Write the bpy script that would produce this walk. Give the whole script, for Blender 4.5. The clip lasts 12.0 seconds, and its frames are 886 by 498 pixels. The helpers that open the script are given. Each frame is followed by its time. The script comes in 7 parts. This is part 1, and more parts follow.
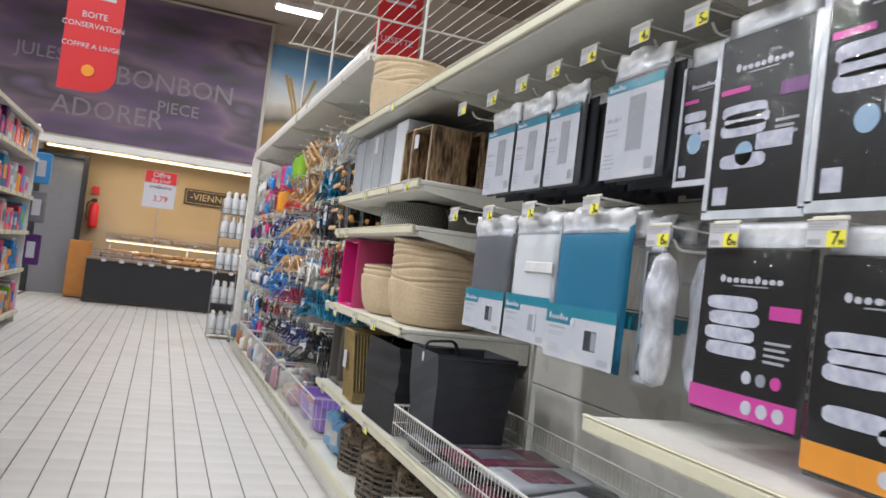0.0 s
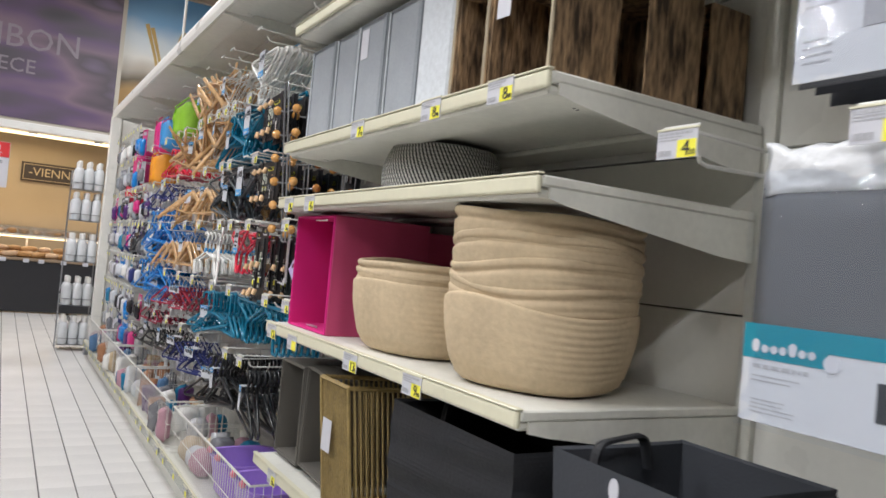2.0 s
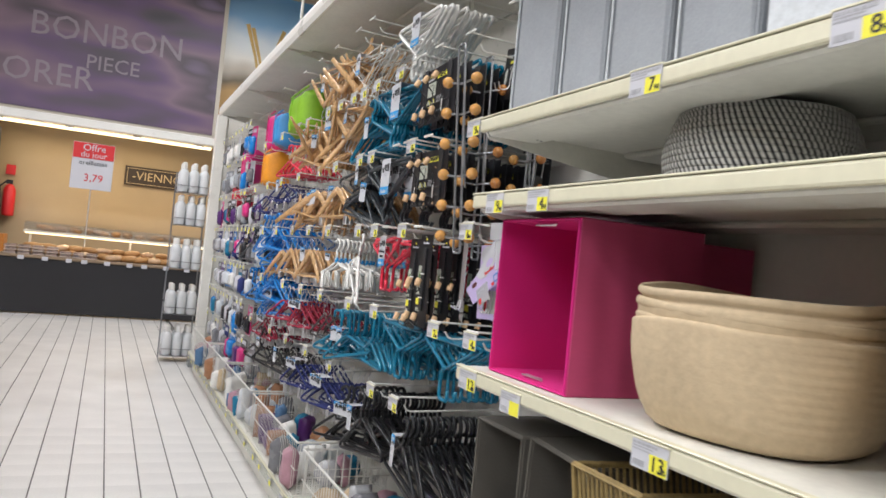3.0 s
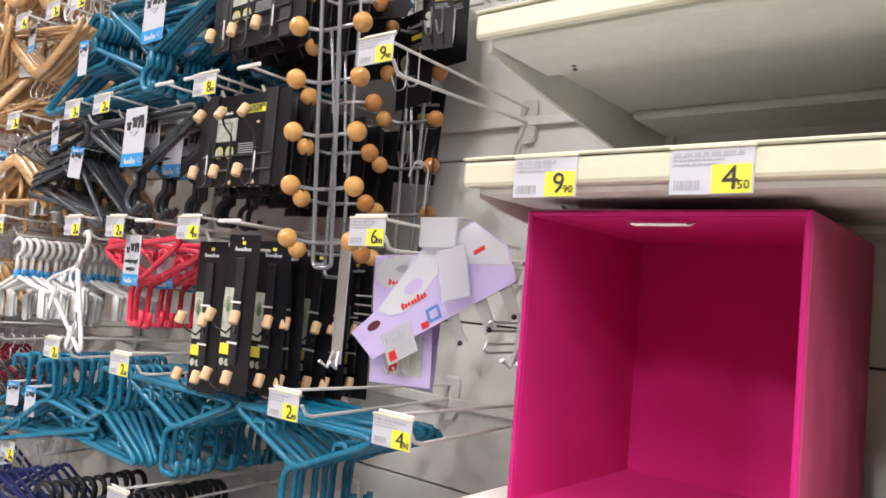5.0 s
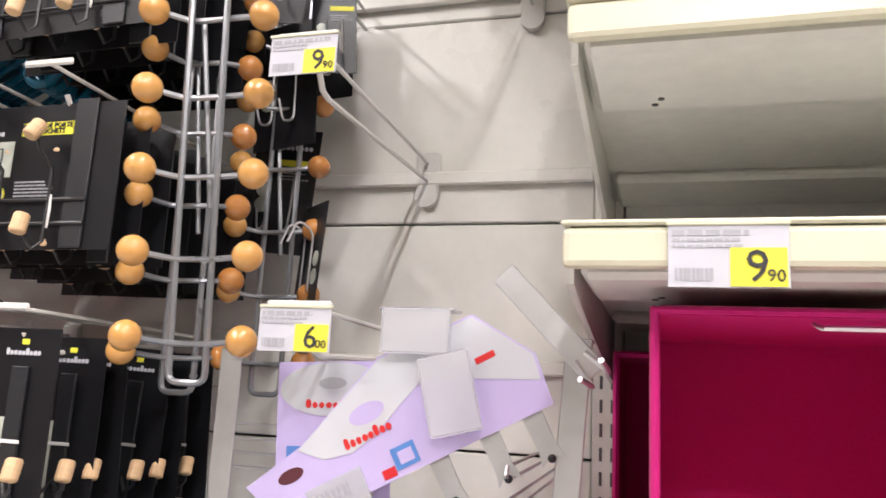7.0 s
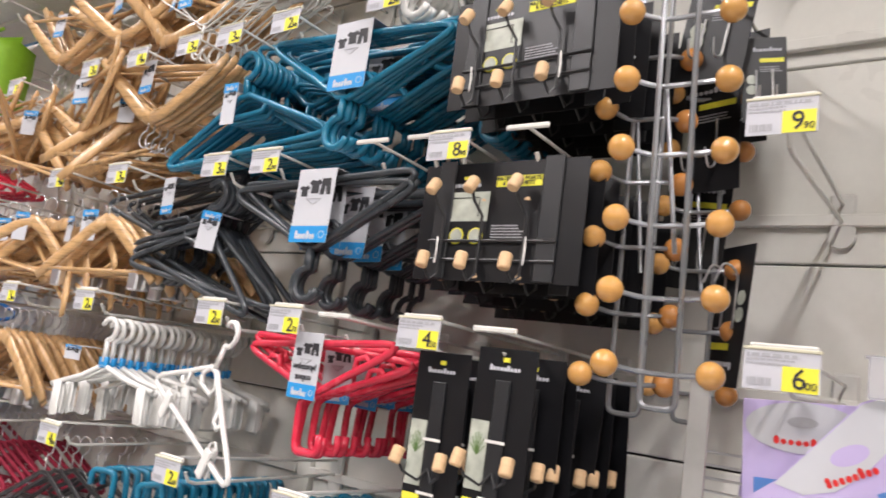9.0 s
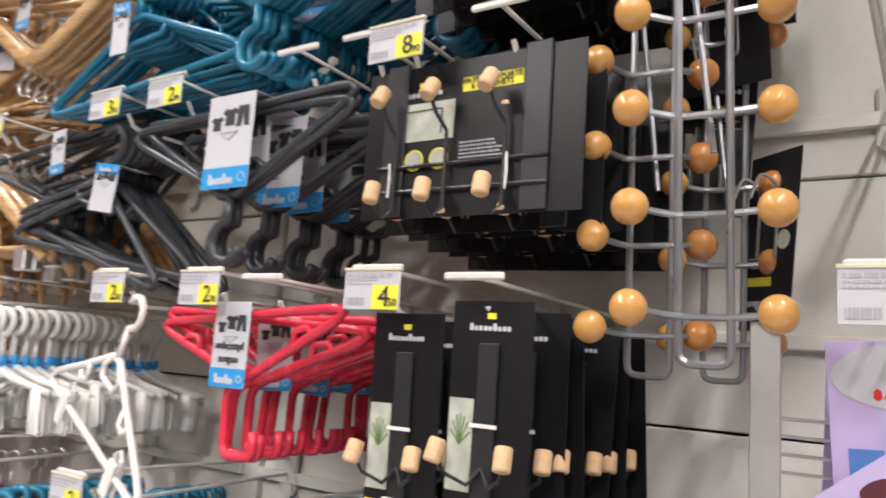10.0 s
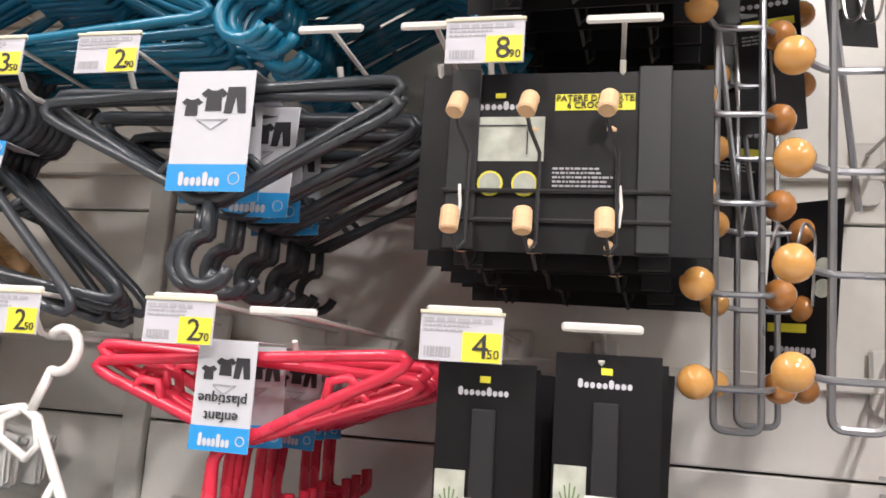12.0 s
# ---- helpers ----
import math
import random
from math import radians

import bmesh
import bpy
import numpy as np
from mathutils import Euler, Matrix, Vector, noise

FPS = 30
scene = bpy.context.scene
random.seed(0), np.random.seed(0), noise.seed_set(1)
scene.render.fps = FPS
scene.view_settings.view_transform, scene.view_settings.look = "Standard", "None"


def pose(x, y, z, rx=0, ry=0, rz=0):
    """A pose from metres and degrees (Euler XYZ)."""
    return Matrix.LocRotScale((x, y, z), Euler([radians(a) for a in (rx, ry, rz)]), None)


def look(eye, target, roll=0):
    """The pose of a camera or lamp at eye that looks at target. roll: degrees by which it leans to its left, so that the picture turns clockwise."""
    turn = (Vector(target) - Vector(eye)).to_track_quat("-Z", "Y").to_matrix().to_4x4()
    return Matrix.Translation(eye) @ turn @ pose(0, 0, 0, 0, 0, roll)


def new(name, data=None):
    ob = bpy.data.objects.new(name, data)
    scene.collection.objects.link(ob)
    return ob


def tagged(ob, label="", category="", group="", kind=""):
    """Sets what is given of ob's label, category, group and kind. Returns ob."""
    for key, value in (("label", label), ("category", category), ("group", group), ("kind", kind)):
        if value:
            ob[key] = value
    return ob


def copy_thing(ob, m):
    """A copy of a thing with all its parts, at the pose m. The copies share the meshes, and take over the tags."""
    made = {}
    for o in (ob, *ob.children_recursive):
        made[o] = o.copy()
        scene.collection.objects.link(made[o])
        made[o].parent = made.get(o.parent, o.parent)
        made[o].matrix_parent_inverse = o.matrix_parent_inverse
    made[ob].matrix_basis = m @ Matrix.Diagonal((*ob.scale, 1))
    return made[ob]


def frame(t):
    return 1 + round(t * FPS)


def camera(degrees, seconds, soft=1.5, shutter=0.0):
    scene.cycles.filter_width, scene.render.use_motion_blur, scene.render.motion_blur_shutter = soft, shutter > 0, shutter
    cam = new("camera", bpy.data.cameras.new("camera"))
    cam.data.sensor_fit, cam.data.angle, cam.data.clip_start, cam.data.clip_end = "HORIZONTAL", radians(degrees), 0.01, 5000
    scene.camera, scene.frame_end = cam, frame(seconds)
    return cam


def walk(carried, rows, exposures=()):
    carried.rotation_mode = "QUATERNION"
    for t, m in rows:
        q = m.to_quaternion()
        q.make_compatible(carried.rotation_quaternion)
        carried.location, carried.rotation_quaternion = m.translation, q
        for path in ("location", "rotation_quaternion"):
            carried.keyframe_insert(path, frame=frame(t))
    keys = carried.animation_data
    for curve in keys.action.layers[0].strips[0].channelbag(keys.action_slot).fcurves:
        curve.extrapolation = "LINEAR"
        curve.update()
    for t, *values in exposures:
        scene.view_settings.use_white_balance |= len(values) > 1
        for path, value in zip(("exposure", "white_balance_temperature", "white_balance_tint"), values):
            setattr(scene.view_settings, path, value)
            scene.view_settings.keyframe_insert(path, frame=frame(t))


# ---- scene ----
cam = camera(61.0, 12.0, 1.6, 0.2)
PATH = [
    (0, (-0.016, 0.028, 1.134), (0.68, 1.902, 1.201), 7.0),
    (0.5, (-0.055, 0.47, 1.146), (0.761, 2.293, 1.236), 5.8),
    (1, (-0.01, 0.904, 1.151), (0.856, 2.705, 1.219), 4.6),
    (1.5, (0.065, 1.307, 1.13), (1.022, 3.062, 1.189), 6.0),
    (2, (0.099, 1.697, 1.136), (1.109, 3.422, 1.185), 5.4),
    (2.5, (0.13, 2.091, 1.138), (0.979, 3.901, 1.197), 5.8),
    (3, (0.089, 2.47, 1.141), (0.906, 4.295, 1.18), 5.7),
    (3.5, (0.127, 2.816, 1.119), (1.029, 4.601, 1.154), 4.4),
    (3.7, (0.155, 2.939, 1.145), (1.164, 4.664, 1.213), 5.0),
    (5.3, (0.168, 3.549, 1.152), (1.737, 4.784, 1.265), 4.6),
    (5.5, (0.194, 3.6, 1.161), (1.731, 4.872, 1.294), 4.2),
    (6, (0.301, 3.707, 1.161), (1.932, 4.834, 1.425), 4.0),
    (6.5, (0.33, 3.814, 1.177), (2.168, 4.534, 1.501), 2.6),
    (6.7, (0.326, 3.864, 1.187), (2.211, 4.434, 1.536), 2.3),
    (8.3, (0.174, 4.043, 1.172), (2.009, 4.739, 1.556), 8.3),
    (8.5, (0.161, 4.052, 1.178), (1.947, 4.878, 1.537), 8.1),
    (9, (0.118, 4.083, 1.176), (1.695, 5.267, 1.511), 8.1),
    (9.5, (0.157, 4.139, 1.157), (1.633, 5.455, 1.461), 6.1),
    (10, (0.334, 4.234, 1.165), (1.982, 5.33, 1.455), 4.0),
    (10.5, (0.416, 4.319, 1.172), (2.253, 5.04, 1.499), 3.6),
    (11, (0.389, 4.463, 1.191), (2.286, 4.981, 1.552), 3.2),
    (11.5, (0.337, 4.562, 1.2), (2.269, 4.974, 1.508), 3.1),
    (12, (0.302, 4.602, 1.206), (2.227, 5.046, 1.515), 3.8),
]
walk(cam, [(t, look(eye, target, roll)) for t, eye, target, roll in PATH],
     [(0, -0.36, 6150, 9), (2.0, -0.29, 6200, 9), (3.7, -0.14, 6300, 10), (5.5, 0.26, 6520, 15), (6.5, 0.36, 6550, 15), (8.3, 0.16, 6500, 14), (9.5, 0.04, 6600, 14), (10.5, 0.12, 6600, 14), (12, 0.25, 6600, 14)])

# ---- world, light, exposure ----
world = bpy.data.worlds.new("world")
scene.world = world
world.use_nodes = True
world.node_tree.nodes["Background"].inputs[0].default_value = (0.9, 0.95, 1.0, 1)
world.node_tree.nodes["Background"].inputs[1].default_value = 0.05
scene.view_settings.exposure = 0.0
CEILING = 5.3
LAMP_WATTS = 120.0


def strip_lamp(x, y, z, watts, sx=1.25, sy=0.22, tint=(1.0, 0.985, 0.98)):
    data = bpy.data.lights.new("strip_light", "AREA")
    data.shape, data.size, data.size_y = "RECTANGLE", sx, sy
    data.energy, data.color = watts, tint
    ob = new("strip_light", data)
    ob.matrix_basis = pose(x, y, z)
    return ob


# ---- materials ----
MATS = {}


def mat(name, col, rough=0.5, metal=0.0, vary=0.08, scale=8.0, bump=0.0, bscale=60.0, coat=0.0, stretch=(1, 1, 1), col2=None, spec=0.5, each=0.0, contrast=1.0):
    """A surface with broad and fine variation, in the object's own metres."""
    if name in MATS:
        return MATS[name]
    m = bpy.data.materials.new(name)
    m.use_nodes = True
    nt = m.node_tree
    N, L = nt.nodes, nt.links
    b = N["Principled BSDF"]
    b.inputs["Roughness"].default_value = rough
    b.inputs["Metallic"].default_value = metal
    b.inputs["Coat Weight"].default_value = coat
    b.inputs["Specular IOR Level"].default_value = spec
    tc = N.new("ShaderNodeTexCoord")
    mp = N.new("ShaderNodeMapping")
    mp.inputs["Scale"].default_value = stretch
    L.new(tc.outputs["Object"], mp.inputs["Vector"])
    n1 = N.new("ShaderNodeTexNoise")
    n1.inputs["Scale"].default_value, n1.inputs["Detail"].default_value = scale, 4
    L.new(mp.outputs[0], n1.inputs["Vector"])
    n2 = N.new("ShaderNodeTexNoise")
    n2.inputs["Scale"].default_value, n2.inputs["Detail"].default_value = bscale, 3
    L.new(mp.outputs[0], n2.inputs["Vector"])
    ramp = N.new("ShaderNodeMix")
    ramp.data_type = "RGBA"
    c2 = col2 if col2 else tuple(c * (1 - 2.2 * vary) for c in col)
    ramp.inputs[6].default_value = (*c2, 1)
    ramp.inputs[7].default_value = (*(min(1, c * (1 + 0.4 * vary)) for c in col), 1)
    add = N.new("ShaderNodeMath")
    add.operation = "ADD"
    L.new(n1.outputs["Fac"], add.inputs[0])
    sub = N.new("ShaderNodeMath")
    sub.operation = "MULTIPLY_ADD"
    sub.inputs[1].default_value, sub.inputs[2].default_value = 0.6, -0.15
    L.new(n2.outputs["Fac"], sub.inputs[0])
    L.new(sub.outputs[0], add.inputs[1])
    last = add
    if contrast != 1.0:
        k_ = N.new("ShaderNodeMath")
        k_.operation, k_.use_clamp = "MULTIPLY_ADD", True
        k_.inputs[1].default_value, k_.inputs[2].default_value = contrast, 0.5 - 0.65 * contrast
        L.new(add.outputs[0], k_.inputs[0])
        last = k_
    if each:
        oi = N.new("ShaderNodeObjectInfo")
        e = N.new("ShaderNodeMath")
        e.operation = "MULTIPLY_ADD"
        e.inputs[1].default_value = each
        L.new(oi.outputs["Random"], e.inputs[0])
        L.new(last.outputs[0], e.inputs[2])
        last = e
    L.new(last.outputs[0], ramp.inputs[0])
    L.new(ramp.outputs[2], b.inputs["Base Color"])
    rr = N.new("ShaderNodeMath")
    rr.operation = "MULTIPLY_ADD"
    rr.inputs[1].default_value, rr.inputs[2].default_value = 0.2, rough - 0.1
    L.new(n1.outputs["Fac"], rr.inputs[0])
    L.new(rr.outputs[0], b.inputs["Roughness"])
    if bump:
        bp = N.new("ShaderNodeBump")
        bp.inputs["Strength"].default_value, bp.inputs["Distance"].default_value = bump, 0.004
        L.new(n2.outputs["Fac"], bp.inputs["Height"])
        L.new(bp.outputs[0], b.inputs["Normal"])
    MATS[name] = m
    return m


def glass(name, tint=(0.95, 0.97, 1.0), rough=0.05, alpha=0.35):
    """Thin clear plastic film or glass: mostly see-through with gloss."""
    if name in MATS:
        return MATS[name]
    m = bpy.data.materials.new(name)
    m.use_nodes = True
    nt = m.node_tree
    N, L = nt.nodes, nt.links
    out = N["Material Output"]
    N.remove(N["Principled BSDF"])
    tr = N.new("ShaderNodeBsdfTransparent")
    tr.inputs[0].default_value = (*tint, 1)
    gl = N.new("ShaderNodeBsdfGlossy")
    gl.inputs["Roughness"].default_value = rough
    tc = N.new("ShaderNodeTexCoord")
    nz = N.new("ShaderNodeTexNoise")
    nz.inputs["Scale"].default_value, nz.inputs["Detail"].default_value = 22, 3
    L.new(tc.outputs["Object"], nz.inputs["Vector"])
    bp = N.new("ShaderNodeBump")
    bp.inputs["Strength"].default_value, bp.inputs["Distance"].default_value = 0.7, 0.01
    L.new(nz.outputs["Fac"], bp.inputs["Height"])
    L.new(bp.outputs[0], gl.inputs["Normal"])
    mx = N.new("ShaderNodeMixShader")
    mx.inputs[0].default_value = alpha
    L.new(tr.outputs[0], mx.inputs[1])
    L.new(gl.outputs[0], mx.inputs[2])
    L.new(mx.outputs[0], out.inputs[0])
    MATS[name] = m
    return m


def glow(name, col, strength):
    if name in MATS:
        return MATS[name]
    m = bpy.data.materials.new(name)
    m.use_nodes = True
    b = m.node_tree.nodes["Principled BSDF"]
    b.inputs["Base Color"].default_value = (*col, 1)
    b.inputs["Emission Color"].default_value = (*col, 1)
    b.inputs["Emission Strength"].default_value = strength
    MATS[name] = m
    return m


def ribbed(m, freq=70.0):
    """Adds fine upright ribs, running down the local y axis, to a material."""
    N, L = m.node_tree.nodes, m.node_tree.links
    w = N.new("ShaderNodeTexWave")
    w.bands_direction = "Z"
    w.inputs["Scale"].default_value, w.inputs["Distortion"].default_value = freq / 125.6, 0.25
    tc = N.new("ShaderNodeTexCoord")
    L.new(tc.outputs["Object"], w.inputs["Vector"])
    bp = N.new("ShaderNodeBump")
    bp.inputs["Strength"].default_value, bp.inputs["Distance"].default_value = 0.5, 0.003
    L.new(w.outputs["Fac"], bp.inputs["Height"])
    L.new(bp.outputs[0], N["Principled BSDF"].inputs["Normal"])


TILE = mat("floor_tile", (0.71, 0.695, 0.68), 0.42, contrast=1.6, vary=0.10, scale=3, bump=0.05, bscale=120, each=0.25)
GROUT = mat("grout", (0.16, 0.155, 0.15), 0.9, vary=0.15)
CREAM = mat("cream_enamel", (0.76, 0.75, 0.69), 0.4, contrast=2.0, vary=0.06, scale=5)
LIP = mat("yellowed_lip", (0.70, 0.67, 0.51), 0.35, vary=0.07, scale=6)
PANEL = mat("panel_paint", (0.82, 0.805, 0.75), 0.30, vary=0.05, scale=4)
SLOT = mat("dark_slot", (0.10, 0.10, 0.10), 0.7)
WHITEWIRE = mat("white_wire", (0.70, 0.69, 0.65), 0.35, vary=0.05)
STEEL = mat("steel", (0.74, 0.74, 0.75), 0.40, 1.0, vary=0.1)
GREYWIRE = mat("grey_wire", (0.33, 0.34, 0.36), 0.3, 0.7, vary=0.08)
BLACKWIRE = mat("black_wire", (0.02, 0.02, 0.022), 0.35)
PAPER = mat("paper", (0.57, 0.57, 0.62), 0.55, vary=0.03)
YELLOW = mat("yellow_print", (0.86, 0.80, 0.06), 0.55, vary=0.03)
INK = mat("ink", (0.03, 0.03, 0.035), 0.6)
GREYINK = mat("grey_print", (0.42, 0.42, 0.45), 0.6)
CARDBLACK = mat("black_card", (0.010, 0.010, 0.012), 0.36, vary=0.15, spec=0.35)
CARDWHITE = mat("white_card", (0.58, 0.59, 0.63), 0.4, vary=0.03)
BLUEPRINT = mat("blue_print", (0.02, 0.30, 0.68), 0.4, vary=0.04)
TEALPRINT = mat("teal_print", (0.02, 0.24, 0.33), 0.4, vary=0.05)
BALLDARK = mat("darker_ball_wood", (0.46, 0.19, 0.05), 0.16, vary=0.14, scale=20, coat=0.6, stretch=(1, 1, 4), each=0.35)
BALLWOOD = mat("lacquered_ball_wood", (0.66, 0.34, 0.10), 0.16, vary=0.14, scale=20, coat=0.6, stretch=(1, 1, 4), each=0.35)
PEGWOOD = mat("raw_peg_wood", (0.72, 0.48, 0.27), 0.6, vary=0.1, scale=30, bump=0.1, stretch=(1, 1, 5), each=0.3)
WOOD = mat("hanger_wood", (0.64, 0.39, 0.18), 0.3, contrast=2.0, vary=0.18, scale=14, coat=0.35, stretch=(1, 6, 1), each=0.35)
TEAL = mat("teal_plastic", (0.008, 0.17, 0.29), 0.28, vary=0.08, each=0.2)
BLUE = mat("blue_plastic", (0.02, 0.22, 0.62), 0.28, vary=0.08, each=0.2)
NAVY = mat("navy_velvet", (0.02, 0.03, 0.16), 0.8, vary=0.1)
DGREY = mat("dark_grey_plastic", (0.045, 0.052, 0.060), 0.3, vary=0.1, each=0.2)
BLACK = mat("black_plastic", (0.012, 0.012, 0.014), 0.32, vary=0.1)
RED = mat("red_plastic", (0.72, 0.035, 0.075), 0.28, vary=0.06, each=0.2)
CRIMSON = mat("crimson_velvet", (0.30, 0.012, 0.04), 0.8, vary=0.1)
WHITEPL = mat("white_plastic", (0.80, 0.79, 0.76), 0.3, vary=0.04)
PINKIN = mat("magenta_felt", (0.62, 0.010, 0.20), 0.85, vary=0.08, scale=9, bump=0.15, bscale=260)
PINKOUT = mat("pink_fabric", (0.46, 0.055, 0.15), 0.85, vary=0.08, scale=9, bump=0.5, bscale=160, stretch=(1, 1, 0.3))
ribbed(PINKOUT, 520.0)
BEIGE = mat("beige_fibre", (0.58, 0.455, 0.30), 0.85, contrast=1.6, vary=0.11, scale=9, bump=0.3, bscale=75)
BARK = mat("bark_fibre", (0.34, 0.22, 0.12), 0.85, vary=0.33, scale=30, bump=1.0, bscale=90, stretch=(1.6, 0.3, 1.6), col2=(0.04, 0.024, 0.013), contrast=2.8)
GREYFELT = mat("grey_fabric", (0.32, 0.34, 0.37), 0.8, contrast=1.8, vary=0.10, scale=5, bump=0.2, bscale=230)
PALEFELT = mat("pale_speckled_fabric", (0.62, 0.65, 0.69), 0.8, vary=0.14, scale=60, bump=0.2, bscale=200)
TAUPE = mat("taupe_felt", (0.135, 0.125, 0.11), 0.9, vary=0.1, scale=6, bump=0.2, bscale=200)
CHAR = mat("charcoal_fabric", (0.038, 0.042, 0.052), 0.8, vary=0.12, scale=7, bump=0.2, bscale=200)
BLACKFAB = mat("black_fabric", (0.011, 0.012, 0.016), 0.75, vary=0.15, scale=8, bump=0.3, bscale=120)
RATTAN = mat("rattan", (0.34, 0.24, 0.09), 0.6, contrast=1.4, vary=0.2, scale=30, bump=0.5, bscale=120)
FUR = mat("brown_fur", (0.24, 0.18, 0.12), 0.95, contrast=3.0, vary=0.4, scale=26, bump=1.0, bscale=110)
LILAC = mat("lilac_card", (0.55, 0.46, 0.74), 0.3, vary=0.04)
FILM = glass("clear_film", rough=0.03, alpha=0.065)


def frosted(name, col, cover):
    """Milky see-through plastic."""
    m = bpy.data.materials.new(name)
    m.use_nodes = True
    N, L = m.node_tree.nodes, m.node_tree.links
    b = N["Principled BSDF"]
    b.inputs["Base Color"].default_value = (*col, 1)
    b.inputs["Roughness"].default_value = 0.3
    tr = N.new("ShaderNodeBsdfTransparent")
    mx = N.new("ShaderNodeMixShader")
    mx.inputs[0].default_value = cover
    L.new(tr.outputs[0], mx.inputs[1])
    L.new(b.outputs[0], mx.inputs[2])
    L.new(mx.outputs[0], N["Material Output"].inputs[0])
    MATS[name] = m
    return m


FROSTED = frosted("frosted_grey", (0.62, 0.62, 0.65), 0.5)
CLEAR = glass("clear_plastic", tint=(0.93, 0.95, 0.97), alpha=0.22)
MURAL_WALL = mat("wall_paint", (0.55, 0.50, 0.42), 0.7, vary=0.08, scale=1.5)
CEIL = mat("ceiling_paint", (0.52, 0.44, 0.36), 0.85, vary=0.12, scale=0.8)
DARKWALL = mat("far_wall_paint", (0.42, 0.38, 0.34), 0.8, vary=0.12, scale=0.7)

# ---- building blocks ----


def part(name, bm, material, parent=None, label="", smooth=False):
    me = bpy.data.meshes.new(name)
    bmesh.ops.recalc_face_normals(bm, faces=bm.faces[:])
    bm.to_mesh(me)
    bm.free()
    if smooth:
        me.polygons.foreach_set("use_smooth", [True] * len(me.polygons))
    me.materials.append(material)
    ob = new(name, me)
    ob.parent = parent
    if name in ("brand_mark", "small_print"):
        tagged(ob, kind="stuff")
    if label:
        tagged(ob, label)
    return ob


def again(name, ob, m, parent):
    """Another part on the same mesh."""
    c = new(name, ob.data)
    c.parent = parent
    c.matrix_basis = m
    return c


def thing(name, label, category, m=None, group="", kind=""):
    e = new(name)
    e.empty_display_size = 0.05
    if m is not None:
        e.matrix_basis = m
    return tagged(e, label, category, group, kind)


def structure(name, bm, material, label, category, smooth=False):
    return tagged(part(name, bm, material, None, "", smooth), label, category, "", "structure")


def box(lo, hi, bevel=0.0, bm=None, m=None, seg=1):
    bm = bm or bmesh.new()
    x0, y0, z0 = lo
    x1, y1, z1 = hi
    t = bmesh.new() if bevel else bm
    vs = [t.verts.new(p) for p in ((x0, y0, z0), (x1, y0, z0), (x1, y1, z0), (x0, y1, z0), (x0, y0, z1), (x1, y0, z1), (x1, y1, z1), (x0, y1, z1))]
    for f in ((3, 2, 1, 0), (4, 5, 6, 7), (0, 1, 5, 4), (1, 2, 6, 5), (2, 3, 7, 6), (3, 0, 4, 7)):
        t.faces.new([vs[i] for i in f])
    if bevel:
        bmesh.ops.bevel(t, geom=t.edges[:], offset=bevel, segments=seg, affect="EDGES", profile=0.5)
    if bevel:
        merge(bm, t, m)
    elif m is not None:
        for v in vs:
            v.co = m @ v.co
    return bm


def merge(bm, t, m=None):
    mp = {}
    for v in t.verts:
        mp[v] = bm.verts.new(m @ v.co if m is not None else v.co)
    for f in t.faces:
        bm.faces.new([mp[v] for v in f.verts])
    t.free()
    return bm


def tube(pts, r, sides=6, closed=False, bm=None, flat=1.0, m=None, up=None):
    """A round bar along a line of points; flat squeezes it along its second axis."""
    bm = bm or bmesh.new()
    P = [Vector(p) for p in pts]
    n = len(P)
    rings = []
    ref = Vector(up) if up else None
    for i in range(n):
        a = P[i - 1] if (i > 0 or closed) else P[i]
        b = P[(i + 1) % n] if (i < n - 1 or closed) else P[i]
        d = (b - a).normalized()
        if ref is None:
            ref = Vector((0, 0, 1)) if abs(d.z) < 0.9 else Vector((1, 0, 0))
        s = d.cross(ref)
        if s.length < 1e-4:
            s = d.orthogonal()
        s.normalize()
        u = s.cross(d).normalized()
        if not up:
            ref = u
        rr = r[i] if isinstance(r, (list, tuple)) else r
        ring = []
        for k in range(sides):
            a_ = 2 * math.pi * (k + 0.5) / sides
            p = P[i] + s * (math.cos(a_) * rr) + u * (math.sin(a_) * rr * flat)
            ring.append(bm.verts.new(m @ p if m is not None else p))
        rings.append(ring)
    for i in range(n if closed else n - 1):
        A, B = rings[i], rings[(i + 1) % n]
        for k in range(sides):
            bm.faces.new((A[k], A[(k + 1) % sides], B[(k + 1) % sides], B[k]))
    if not closed:
        bm.faces.new(rings[0][::-1])
        bm.faces.new(rings[-1])
    return bm


def lathe(profile, n=24, bm=None, m=None, power=2.0, sx=1.0, sy=1.0):
    """Turns (radius, height) round z; power above 2 squares the plan."""
    bm = bm or bmesh.new()
    rings = []
    for r, z in profile:
        ring = []
        for k in range(n):
            a = 2 * math.pi * k / n
            c, s = math.cos(a), math.sin(a)
            f = (abs(c) ** power + abs(s) ** power) ** (-1 / power)
            p = Vector((r * f * c * sx, r * f * s * sy, z))
            ring.append(bm.verts.new(m @ p if m is not None else p))
        rings.append(ring)
    for A, B in zip(rings, rings[1:]):
        for k in range(n):
            bm.faces.new((A[k], A[(k + 1) % n], B[(k + 1) % n], B[k]))
    bm.faces.new(rings[0][::-1])
    bm.faces.new(rings[-1])
    return bm


def ball(r, m=None, bm=None, u=14, v=9):
    prof = [(max(1e-4, r * math.sin(math.pi * i / v)), -r * math.cos(math.pi * i / v)) for i in range(v + 1)]
    return lathe(prof, u, bm, m)


